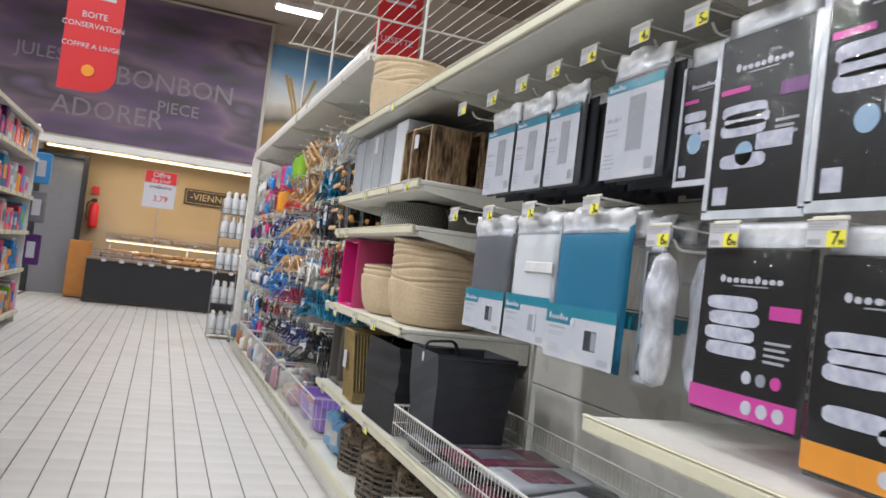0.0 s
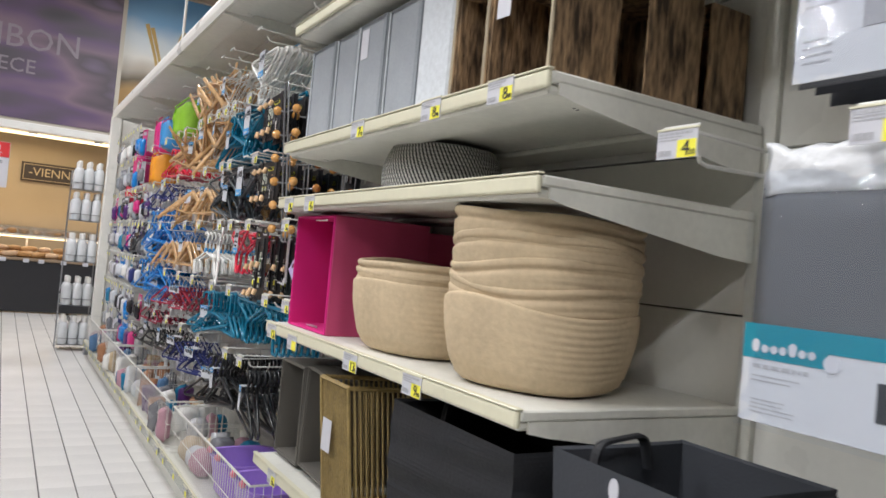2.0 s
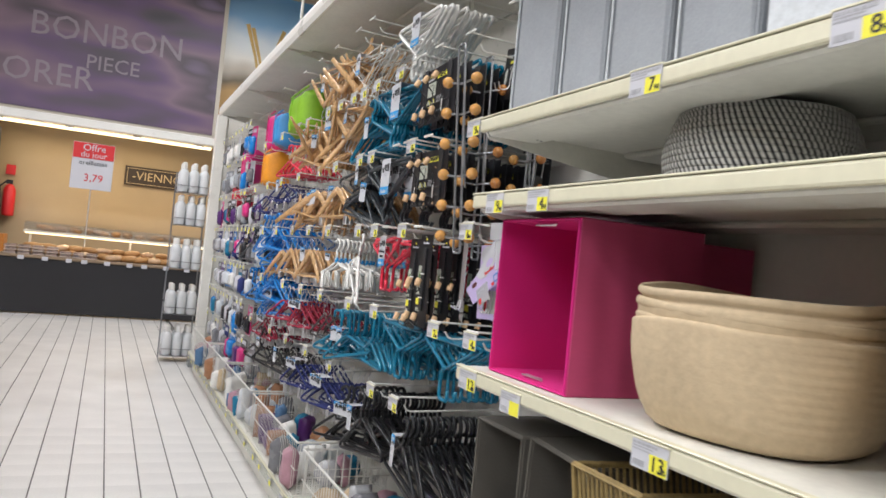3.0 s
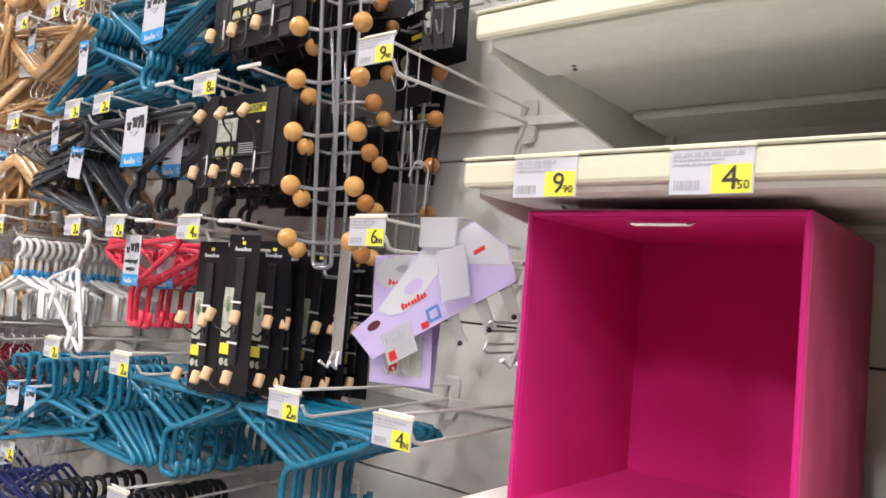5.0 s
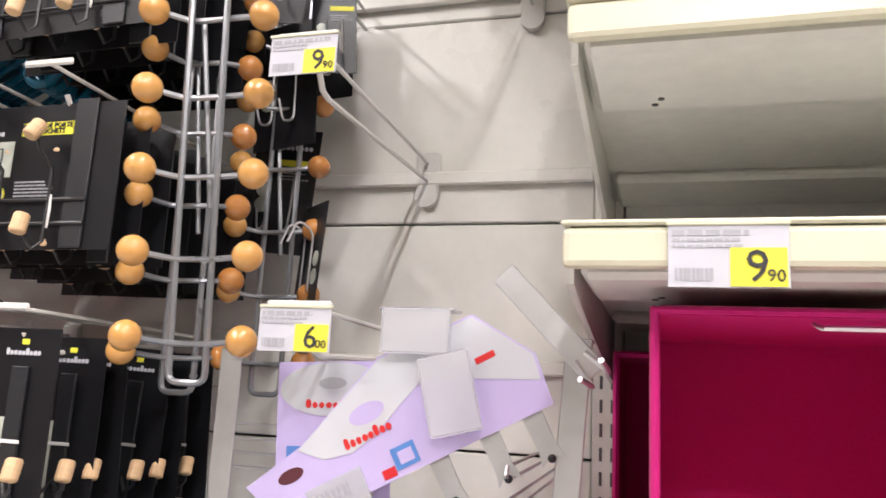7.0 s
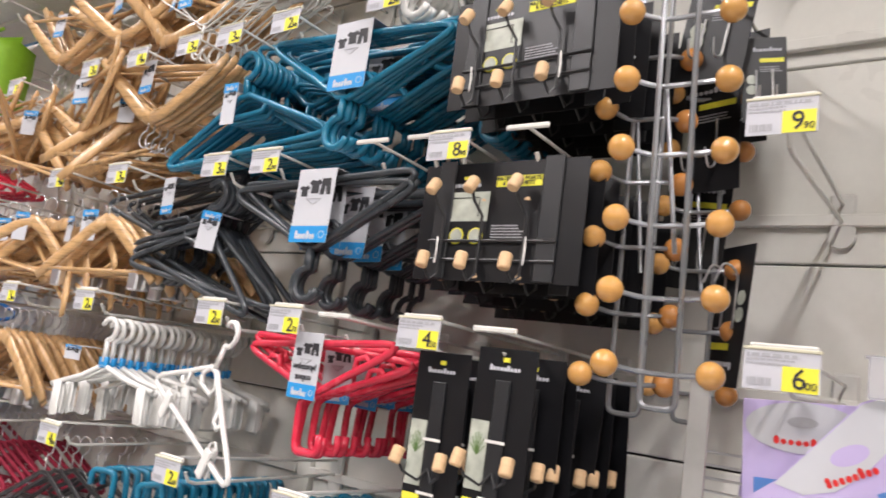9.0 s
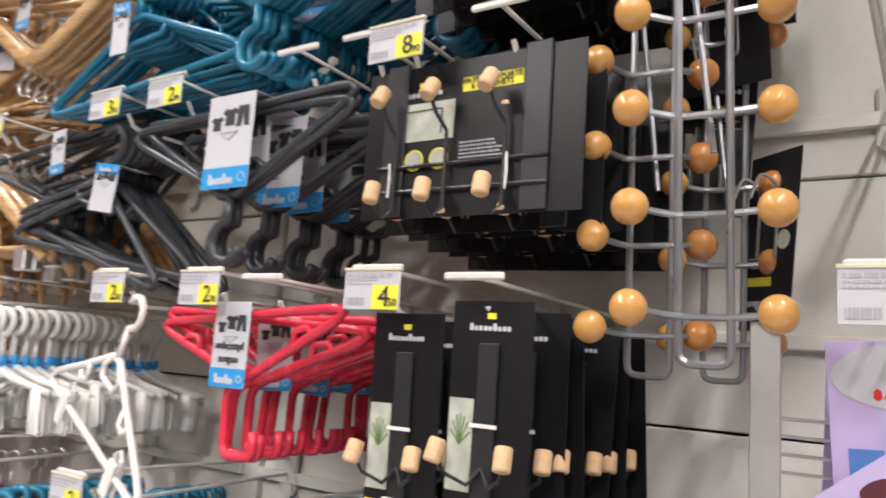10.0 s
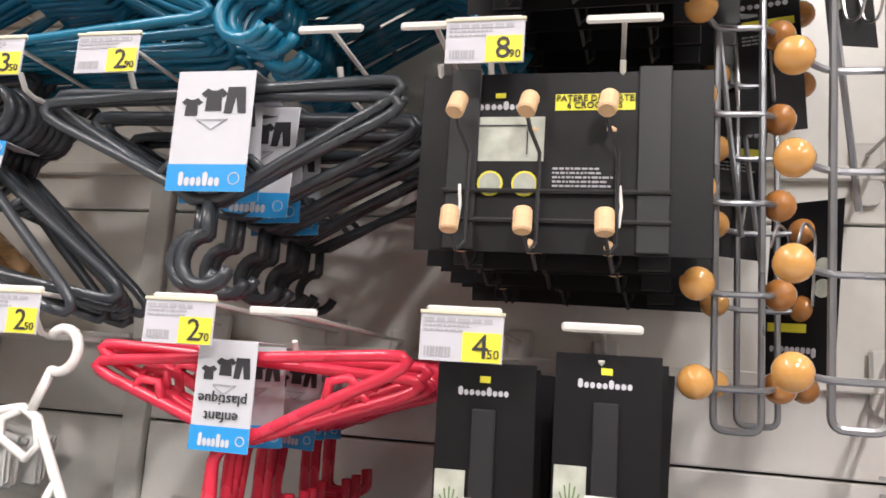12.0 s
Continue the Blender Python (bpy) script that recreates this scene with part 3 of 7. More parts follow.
for i in range(7):
    x = -0.98 + 0.155 * i
    for k_ in range(3 if i < 4 else 2):
        t_ = thing("pastry_tray", "flat clear tray of pink-brown pastries on the counter", "tray", pose(x, 13.30, 0.742 + 0.042 * k_, 0, 0, (i * 7 + k_ * 3) % 5 - 2), "pastry trays")
        part("tray", box((-0.07, -0.09, 0), (0.07, 0.09, 0.012), 0.004), mat("tray_board", (0.62, 0.50, 0.44), 0.5, vary=0.2), t_)
        part("pastry", box((-0.062, -0.08, 0.0125), (0.062, 0.08, 0.033), 0.012, None, None, 2), mat("pink_pastry", (0.55, 0.36, 0.30), 0.45, vary=0.35, scale=24, contrast=2.0, bump=0.5), t_)
        part("cover", box((-0.068, -0.088, 0.0122), (0.068, 0.088, 0.038), 0.006), CLEAR, t_, "clear plastic cover")
for i in range(4):
    sp_ = thing("spot_lamp", "small warm spot lamp under the fascia trim", "lamp", pose(-1.35 + 0.85 * i, 13.92, 2.47), "bakery spot lamps")
    part("housing", lathe([(0.05, 0.004), (0.055, 0.008), (0.055, 0.029), (0.03, 0.0295)], 16), WHITEPL, sp_)
    part("bulb", lathe([(0.01, 0.0), (0.042, 0.0), (0.042, 0.0035), (0.01, 0.0036)], 16), glow("spot_glow", (1.0, 0.85, 0.6), 9.0), sp_, "glowing warm bulb")
for i in range(9):
    t_ = thing("price_tag", "small white price card on the counter edge", "price tag", pose(-0.85 + i * 0.24 + (i % 3) * 0.03, 13.17, 0.70), "counter price cards")
    part("card", box((-0.035, 0, -0.02), (0.035, 0.004, 0.03), 0.001), PAPER, t_)
w = thing("light_strip", "warm light strip under the bakery fascia", "lamp")
part("tube", box((-2.0, 14.06, 2.47), (1.38, 14.12, 2.51), 0.008), glow("warm_glow", (1.0, 0.78, 0.45), 3.5), w)
part("bracket", box((-2.0, 14.06, 2.512), (1.38, 14.14, 2.615), 0.004), CREAM, w)
strip_lamp(-0.2, 14.3, 2.45, 23, 0.1, 0.1, (1.0, 0.8, 0.5)).data.size = 2.8
part("shelf_light", box((-0.88, 13.73, 1.004), (3.0, 13.755, 1.018), 0.003), glow("warm_glow", (1.0, 0.82, 0.5), 7.0), c, "warm light strip under the shelf")
strip_lamp(0.5, 13.84, 0.998, 12, 2.6, 0.12, (1.0, 0.74, 0.42))
# upturned lamp with no fixture, added to warm the bakery wall
strip_lamp(0.5, 14.5, 1.12, 8, 2.6, 0.2, (1.0, 0.74, 0.42)).rotation_euler = (radians(180), 0, 0)
v = thing("wall_sign", "dark brown sign with pale framed lettering on the wall", "sign")
part("board", box((0.26, 14.86, 1.86), (1.42, 14.89, 2.15), 0.005), mat("sign_brown", (0.035, 0.022, 0.015), 0.5), v)
GOLD = mat("gold_print", (0.50, 0.38, 0.22), 0.5)
for lo, hi in (((0.29, 14.853, 2.115), (1.40, 14.859, 2.123)), ((0.29, 14.853, 1.885), (1.40, 14.859, 1.893)), ((0.29, 14.853, 1.893), (0.298, 14.859, 2.115))):
    part("border", box(lo, hi), GOLD, v)
lettering("-VIENNOISERIE", 0.18, GOLD, v, pose(0.36, 14.855, 2.005, 90, 0, 0), "LEFT")
pr = thing("promo_sign", "red and white offer card on a thin pole", "sign")
part("card", box((-0.42, 13.60, 1.66), (0.09, 13.61, 2.28), 0.003), PAPER, pr)
RP = mat("red_print", (0.62, 0.02, 0.025), 0.45, vary=0.05)
part("band", box((-0.415, 13.592, 2.07), (0.085, 13.599, 2.275), 0.001), RP, pr)
lettering("Offre", 0.13, PAPER, pr, pose(-0.16, 13.588, 2.21, 90, 0, 0))
lettering("du jour", 0.11, PAPER, pr, pose(-0.16, 13.588, 2.12, 90, 0, 0))
lettering("oreillettes", 0.085, INK, pr, pose(-0.16, 13.595, 2.01, 90, 0, 0))
lettering("3,79", 0.14, RP, pr, pose(-0.14, 13.595, 1.81, 90, 0, 0))
part("pole", tube([(-0.16, 13.612, 0.74), (-0.16, 13.612, 1.68)], 0.008), STEEL, pr)
fx = thing("fire_extinguisher", "red fire extinguisher with black hose on the wall", "extinguisher", pose(-1.22, 14.8, 1.2))
part("cylinder", lathe([(0.01, 0), (0.075, 0.01), (0.08, 0.04), (0.08, 0.38), (0.05, 0.44), (0.02, 0.46)], 16), RP, fx, "", True)
part("valve", box((-0.05, -0.02, 0.46), (0.03, 0.02, 0.52), 0.006), BLACK, fx)
part("hose", tube([(-0.04, -0.02, 0.5), (-0.12, -0.03, 0.42), (-0.12, -0.04, 0.22), (-0.09, -0.05, 0.12)], 0.012), BLACK, fx)
part("plate", box((-0.08, 0.07, 0.60), (0.04, 0.08, 0.74), 0.002), RP, fx)
ob_ = thing("orange_cabinet", "orange wooden cabinet beside the counter", "cabinet")
part("body", box((-1.45, 13.9, 0.02), (-1.13, 14.3, 0.96), 0.01), mat("orange_wood", (0.50, 0.20, 0.04), 0.4, vary=0.15), ob_)
part("door", box((-1.43, 13.88, 0.06), (-1.15, 13.898, 0.92), 0.004), MATS["orange_wood"], ob_)

# ---- price tags and hooks ----


def price_tag(x, y, z, euros="", cents="", w=0.074, h=0.042, tilt=0, group="price tags", lean=0):
    """A paper shelf tag with a yellow price field; (x, y, z) is its middle."""
    t = thing("price_tag", "white paper price tag with a yellow price field", "price tag", facing(x, y, z, tilt, 0, lean), group)
    part("card", box((-w / 2, -h / 2, 0), (w / 2, h / 2, 0.0015), 0.0004), PAPER, t)
    part("yellow_field", plate(0.02 * w, -0.48 * h, 0.48 * w, 0.12 * h, 0.0006, 0.0017), YELLOW, t, "yellow price field")
    part("holder_edge", box((-w / 2 - 0.001, h / 2 - 0.001, -0.002), (w / 2 + 0.001, h / 2 + 0.0022, 0.003), 0.0006), LIP, t, "yellowed plastic holder edge")
    bm = print_lines(-0.46 * w, 0.40 * h, 0.44 * w, 1, 0.1 * h, 0.085 * h, 0.0004, 0.0017, None, int(abs(y) * 97))
    print_lines(-0.46 * w, 0.27 * h, 0.2 * w, 2, 0.10 * h, 0.045 * h, 0.0004, 0.0017, bm, int(abs(y) * 53))
    for i in range(9):
        plate((-0.44 + 0.036 * i) * w, -0.40 * h, (-0.42 + 0.036 * i + 0.006 * (i % 3)) * w, -0.2 * h, 0.0004, 0.0017, bm)
    part("small_print", bm, GREYINK, t, "grey small print and bar code")
    if euros:
        fld = [o for o in t.children if o.name.startswith("yellow_field")][0]
        lettering(euros, 0.72 * h, INK, fld, pose(0.24 * w, -0.19 * h, 0.0026))
        lettering(cents, 0.27 * h, INK, fld, pose(0.39 * w, -0.32 * h, 0.0026))
    return t


def hook_mesh(length):
    h = thing("display_hook", "white double-wire display hook with a slotted back plate", "hook", None, "display hooks")
    bm = box((length - 0.014, -0.019, -0.045), (length - 0.004, 0.019, 0.022), 0.004)
    merge(bm, lathe([(0.019, 0), (0.019, 0.010)], 16), Matrix(((0, 0, 1, length - 0.014), (0, 1, 0, 0), (-1, 0, 0, -0.047), (0, 0, 0, 1))))
    part("back_plate", bm, WHITEWIRE, h)
    arm_ = part("label_arm", tube([(length - 0.012, 0, 0.004), (length * 0.5, 0, 0.008), (0.012, 0, 0.012), (0.002, 0, 0.012)], 0.0028), WHITEWIRE, h)
    part("cross_bar", box((-0.001, -0.034, 0.008), (0.004, 0.034, 0.016), 0.002), WHITEWIRE, arm_)
    part("prong", tube([(length - 0.012, 0, -0.024), (length * 0.5, 0, -0.03), (0.06, 0, -0.034), (0.045, 0, -0.03), (0.034, 0, -0.014)], 0.0032), WHITEWIRE, h)
    return h


HOOK = None


def hook(y, z, x=0.955):
    global HOOK
    if HOOK is None:
        HOOK = hook_mesh(BACK - 0.955)
        HOOK.matrix_basis = pose(x, y, z)
        return HOOK
    return copy_thing(HOOK, pose(x, y, z))


def tagged_hook(y, z, euros="", cents="", x=0.955):
    """Hook whose tag has its middle at y, z."""
    hook(y, z + 0.012, x)
    price_tag(x - 0.004, y, z, euros, cents)


# ---- packs of the storage-bag bays ----


def film(w, h, amp, seed, z=0.0, mat_=None):
    bm = bmesh.new()
    nx, ny = 9, 12
    g = []
    for j in range(ny + 1):
        row = []
        for i in range(nx + 1):
            u, v = i / nx, j / ny
            edge = min(u, 1 - u, v, 1 - v) * 6
            d = noise.noise(Vector((u * 5 + seed * 7.3, v * 6, seed))) * amp + min(1, edge) * amp * 0.8
            row.append(bm.verts.new(((u - 0.5) * w, (v - 0.5) * h, z + d)))
        g.append(row)
    for j in range(ny):
        for i in range(nx):
            bm.faces.new((g[j][i], g[j][i + 1], g[j + 1][i + 1], g[j + 1][i]))
    return bm


def puff(w, h, d, seed, n=10):
    """A soft packed bag: a pillow with wrinkled faces, front at z=0, d deep."""
    bm = bmesh.new()
    grids = []
    for s in (0, 1):
        g = []
        for j in range(n + 1):
            row = []
            for i in range(n + 1):
                u, v = i / n, j / n
                e = min(1.0, 7 * min(u, 1 - u, v, 1 - v)) ** 0.5
                k = noise.noise(Vector((u * 4, v * 4, seed + s * 9))) * 0.12 + 1
                z = -d / 2 + (1 if s == 0 else -1) * d / 2 * e * k
                row.append(bm.verts.new(((u - 0.5) * w, (v - 0.5) * h, z)))
            g.append(row)
        grids.append(g)
    for s, g in enumerate(grids):
        for j in range(n):
            for i in range(n):
                q = (g[j][i], g[j][i + 1], g[j + 1][i + 1], g[j + 1][i])
                bm.faces.new(q if s == 0 else q[::-1])
    bmesh.ops.remove_doubles(bm, verts=bm.verts[:], dist=0.0004)
    return bm


def ruffled(bm, seed):
    """Crumples the upper edge of a soft bag."""
    for v in bm.verts:
        if v.co.y > -0.02:
            v.co.y += 0.016 * noise.noise(Vector((v.co.x * 22, seed, 0))) + 0.006 * noise.noise(Vector((v.co.x * 70, seed, 3)))
            v.co.z += 0.010 * noise.noise(Vector((v.co.x * 34, v.co.y * 50, seed)))
    return bm


def sillage_pack(x, y0, y1, z0, z1, fabric, label, deep=4, cube=CHAR, yaw=0.0, full=True):
    """A flat folded storage box in clear film, with a printed card over its lower half."""
    w, h = abs(y0 - y1), z1 - z0
    t = thing("storage_pack", label, "storage pack", facing(x, (y0 + y1) / 2, (z0 + z1) / 2, 0, yaw), "hanging storage packs")
    part("folded_fabric", puff(w, h, 0.03, y0), fabric, t, "", True)
    ch = 0.36 * h if full else 0.86 * h
    part("card", box((-w * 0.485, -h * 0.49, 0.0022), (w * 0.485, -h * 0.49 + ch, 0.0036), 0.0006), CARDWHITE, t, "white printed card")
    part("band", plate(-w * 0.485, -h * 0.49 + ch * (0.86 if full else 0.9), w * 0.485, -h * 0.49 + ch * 1.0 + (0.03 * h if full else 0), 0.0012, 0.0032), TEALPRINT, t, "teal band")
    if full:
        part("band_tab", plate(-w * 0.485, -h * 0.49 + ch * 0.70, -w * 0.1, -h * 0.49 + ch * 0.9, 0.0011, 0.0032), TEALPRINT, t, "teal tab")
        part("seal", lathe([(w * 0.035, 0.0037), (w * 0.035, 0.0048)], 14, None, Matrix.Translation((-w * 0.08, -h * 0.49 + ch * 0.76, 0))), PAPER, t)
        part("side_shade", box((w * 0.20, -h * 0.49 + ch * 0.30, 0.0046), (w * 0.26, -h * 0.49 + ch * 0.64, 0.0050), 0.0002), GREYFELT if cube is CHAR else PAPER, t)
        if fabric.name == "white_fabric":
            part("handle_strip", box((-w * 0.1, h * 0.1, 0.001), (w * 0.48, h * 0.19, 0.006), 0.002), WHITEPL, t, "white carrying strip")
    part("brand_mark", mark_row(-w * 0.44, -h * 0.49 + ch * (0.77 if full else 0.92), -w * 0.14, -h * 0.49 + ch * (0.93 if full else 0.985), 7, 0.0006, 0.0046), PAPER, t)
    if full:
        part("picture", box((w * 0.1, -h * 0.49 + ch * 0.28, 0.0037), (w * 0.26, -h * 0.49 + ch * 0.66, 0.0045), 0.0003), cube, t, "picture of the box")
    else:
        part("picture", plate(-w * 0.05, -h * 0.26, w * 0.22, h * 0.22, 0.0007, 0.0037), mat("grey_picture", (0.36, 0.36, 0.39), 0.5), t, "grey product picture")
    bm = print_lines(-w * 0.43, -h * 0.49 + ch * 0.64, -w * 0.10, 1, 0.1, ch * 0.045, 0.0003, 0.0038)
    print_lines(-w * 0.43, -h * 0.49 + ch * 0.52, -w * 0.18, 2, ch * 0.05, ch * 0.018, 0.0003, 0.0038, bm, 4)
    print_lines(-w * 0.43, -h * 0.49 + ch * 0.26, -w * 0.22, 4, ch * 0.045, ch * 0.014, 0.0003, 0.0038, bm, 9)
    for i in range(8):
        plate(w * (0.30 + 0.018 * i), -h * 0.49 + ch * 0.06, w * (0.309 + 0.018 * i), -h * 0.49 + ch * 0.18, 0.0003, 0.0038, bm)
    part("small_print", bm, GREYINK, t, "grey small print")
    part("film", film(w * 1.02, h * 1.03, 0.006, y0 * 3, 0.003), FILM, t, "clear crinkled film", True)
    # pale mottled colour paints in the highlights of crumpled clear plastic
    part("top_fold", ruffled(puff(w * 0.99, 0.066, 0.032, y0 + 3, 16), y0), mat("milky_film", (0.80, 0.81, 0.83), 0.2, contrast=1.5, col2=(0.56, 0.57, 0.60), scale=16, bump=1.0, bscale=30), t, "clear plastic fold at the top, highlights painted pale", True).matrix_basis = pose(0, h / 2 + 0.005, 0)
    if not full:
        dark_fold = part("folded_fabric", puff(w, h, 0.03, y0 + 1), CHAR, t, "", True)
        dark_fold.matrix_basis = pose(0, 0, -0.034)
    top0 = [o for o in t.children if o.name.startswith("top_fold")][0]
    for k in range(1 if full else 2, deep):
        b = again("folded_fabric", dark_fold if not full else t.children[0], pose(0.006 * (k % 2), -0.004 * (k % 3), -0.034 * k), t)
        again("top_fold", top0, pose(0, h / 2 + 0.002, -0.034 * k), t) if k % 2 else None
    return t


GREYPACK = mat("slate_fabric", (0.125, 0.13, 0.145), 0.6, vary=0.1, scale=6, bump=0.15, bscale=200)
WHITEPACK = mat("white_fabric", (0.70, 0.70, 0.71), 0.6, vary=0.05, scale=6, bump=0.15, bscale=200)
TEALPACK = mat("petrol_fabric", (0.006, 0.17, 0.31), 0.6, vary=0.1, scale=6, bump=0.15, bscale=200)
PX = 0.945
sillage_pack(PX, 2.345, 2.045, 0.975, 1.295, GREYPACK, "slate grey folded storage box in film with printed card", 7)
sillage_pack(PX, 2.035, 1.765, 0.975, 1.30, WHITEPACK, "white folded storage box in film with printed card", 7, GREYFELT)
sillage_pack(PX - 0.01, 1.758, 1.435, 0.96, 1.30, TEALPACK, "petrol blue folded storage box in film with printed card", 9)
for k, (a, b) in enumerate(((2.305, 2.105), (2.09, 1.90), (1.885, 1.72))):
    sillage_pack(PX, a, b, 1.405, 1.645, GREYPACK, "garment cover in film with a large white card", 10 if k == 2 else 6, CHAR, 0, False)
sillage_pack(PX, 1.60, 1.375, 1.40, 1.665, GREYPACK, "flat storage bag in film with a large white card", 8, CHAR, 0, False)

PINKPRINT = mat("pink_print", (0.66, 0.06, 0.36), 0.4)
ORANGEPRINT = mat("orange_print", (0.85, 0.33, 0.03), 0.4)
PILLOW = mat("pillow_print", (0.66, 0.66, 0.72), 0.5, contrast=2.0, col2=(0.42, 0.42, 0.52), scale=30)


def vacuum_pack(x, y0, y1, z0, z1, band, label, pillows=(0.17, 0.08, -0.01, -0.10), low=True, deep=11, tilt=0):
    """A black card in a crinkled clear bag, with printed pillows, dots and a coloured band."""
    w, h = abs(y0 - y1), z1 - z0
    t = thing("vacuum_bag_pack", label, "storage pack", facing(x, (y0 + y1) / 2, (z0 + z1) / 2, tilt), "hanging vacuum bag packs")
    part("card", box((-w / 2, -h / 2, -0.018), (w / 2, h / 2, 0.0), 0.004), CARDBLACK, t, "black printed card")
    part("brand_mark", mark_row(-w * 0.30, h * 0.29, w * 0.30, h * 0.34, 9, 0.0008, 0.0008), PAPER, t)
    part("brand_mark", box((-w * 0.16, h * 0.27, 0.0008), (w * 0.16, h * 0.277, 0.0014), 0.0002), GREYINK, t)
    for i, v in enumerate(pillows):
        bm2 = bmesh.new()
        vs = []
        for k in range(16):
            a = 2 * math.pi * k / 16
            c_, s_ = math.cos(a), math.sin(a)
            f = (abs(c_) ** 3 + abs(s_) ** 3) ** (-1 / 3) * (1 + 0.10 * abs(math.sin(2 * a)) ** 3)
            vs.append(bm2.verts.new((-w * 0.16 + (i % 2) * 0.03 * w + f * c_ * w * 0.24, h * v + f * s_ * h * 0.041, 0.0014)))
        bm2.faces.new(vs)
        r = bmesh.ops.extrude_face_region(bm2, geom=bm2.faces[:])
        for v_ in r["geom"]:
            if isinstance(v_, bmesh.types.BMVert):
                v_.co.z -= 0.001
        part("pillow_print", bm2, PILLOW, t)
    if low:
        part("band", plate(-w * 0.5, -h * 0.47, w * 0.5, -h * 0.34, 0.0012, 0.0004), band, t, "coloured print band")
        for i in range(3):
            part("dot", lathe([(0.012, 0.0), (0.012, 0.001)], 14, None, Matrix.Translation((w * (0.08 + 0.14 * i), -h * 0.405, 0.0016))), PAPER, t)
            part("dot", lathe([(0.011, 0.0), (0.011, 0.001)], 14, None, Matrix.Translation((w * (0.05 + 0.13 * i), -h * 0.24, 0.0004))), (PAPER, GREYFELT, PINKPRINT)[i], t)
    else:
        for lo, hi in (((-w * 0.53, -h * 0.5), (-w * 0.475, h * 0.5)), ((w * 0.475, -h * 0.5), (w * 0.53, h * 0.5)), ((-w * 0.53, -h * 0.54), (w * 0.53, -h * 0.49))):
            part("white_border", plate(*lo, *hi, 0.003, -0.001), MATS["milky_film"], t, "white bag edge")
        part("pink_line", plate(-w * 0.44, h * 0.17, -w * 0.12, h * 0.2, 0.0006, 0.0006), PINKPRINT, t)
        part("round_print", lathe([(0.022, 0), (0.022, 0.001)], 20, None, Matrix.Translation((-w * 0.12, -h * 0.18, 0.0004))), mat("pale_blue_print", (0.35, 0.5, 0.66), 0.4), t)
        part("pale_field", plate(w * 0.0, -h * 0.17, w * 0.36, -h * 0.08, 0.0008, 0.0004), PILLOW, t)
        part("pale_field", plate(-w * 0.42, -h * 0.46, -w * 0.26, -h * 0.36, 0.0008, 0.0004), PILLOW, t)
    part("flash", plate(w * 0.2, h * 0.1, w * 0.46, h * 0.175, 0.0012, 0.0004), band, t, "coloured print flash")
    bm = bmesh.new()
    for i in range(4):
        plate(w * 0.18, -h * (0.02 + 0.035 * i), w * (0.4 - 0.04 * (i % 2)), -h * (0.035 + 0.035 * i), 0.0003, 0.0006, bm)
    part("small_print", bm, GREYINK, t, "grey small print")
    part("film", film(w * 1.1, h * 1.13, 0.014, y0 * 5, 0.004), FILM, t, "crinkled clear bag", True)
    part("header", puff(w * 0.95, 0.05, 0.012, y0 + 8, 7), mat("milky_film", (0.75, 0.76, 0.77), 0.2), t, "milky bag header", True).matrix_basis = pose(0, h / 2 + 0.02, -0.004)
    for k in range(1, deep):
        again("card", t.children[0], pose(0.004 * (k % 2), -0.003 * k, -0.03 * k, 0, 0, 0.8 * (k % 3 - 1)), t)
    return t


vacuum_pack(0.93, 1.175, 0.925, 0.945, 1.245, PINKPRINT, "black vacuum bag pack with a pink band in clear film")
vacuum_pack(0.925, 0.905, 0.655, 0.90, 1.235, ORANGEPRINT, "black vacuum bag pack with an orange band in clear film", (0.12, 0.05, -0.02, -0.2))
vacuum_pack(0.935, 1.195, 0.965, 1.31, 1.64, mat("violet_print", (0.16, 0.03, 0.18), 0.4), "black vacuum bag pack with white header in clear film", (0.06, 0.01, -0.04, -0.22), False)
vacuum_pack(0.925, 0.94, 0.70, 1.315, 1.70, ORANGEPRINT, "black vacuum bag pack with orange prints in clear film", (0.10, 0.04, -0.02), False)


def rolled_bag(x, y, z0, z1, w, tint, label, seed):
    t = thing("rolled_bag", label, "storage pack", pose(x, y, (z0 + z1) / 2), "clear rolled bags")
    h = z1 - z0
    prof = [(0.006, -h / 2), (w * 0.35, -h * 0.47), (w * 0.5, -h * 0.3), (w * 0.46, 0), (w * 0.5, h * 0.25), (w * 0.36, h * 0.44), (0.012, h / 2)]
    prof = [(a_ + (b_ - a_) * q / 3, c_ + (d_ - c_) * q / 3) for (a_, c_), (b_, d_) in zip(prof, prof[1:]) for q in range(3)] + [prof[-1]]
    bm = lathe(prof, 28, None, None, 2.6, 0.5, 1.0)
    for v in bm.verts:
        n = noise.noise(v.co * 16 + Vector((seed, 0, 0))) * 0.022 + noise.noise(v.co * 55 + Vector((0, seed, 0))) * 0.007
        v.co.x += n
        v.co.y += n
    part("roll", bm, tint, t, "", True)
    part("film", film(w * 1.15, h * 1.02, 0.02, seed, 0.0), FILM, t, "crinkled clear film", True).matrix_basis = Matrix(((0, 0, -1, -w * 0.3), (-1, 0, 0, 0), (0, 1, 0, 0), (0, 0, 0, 1)))
    return t


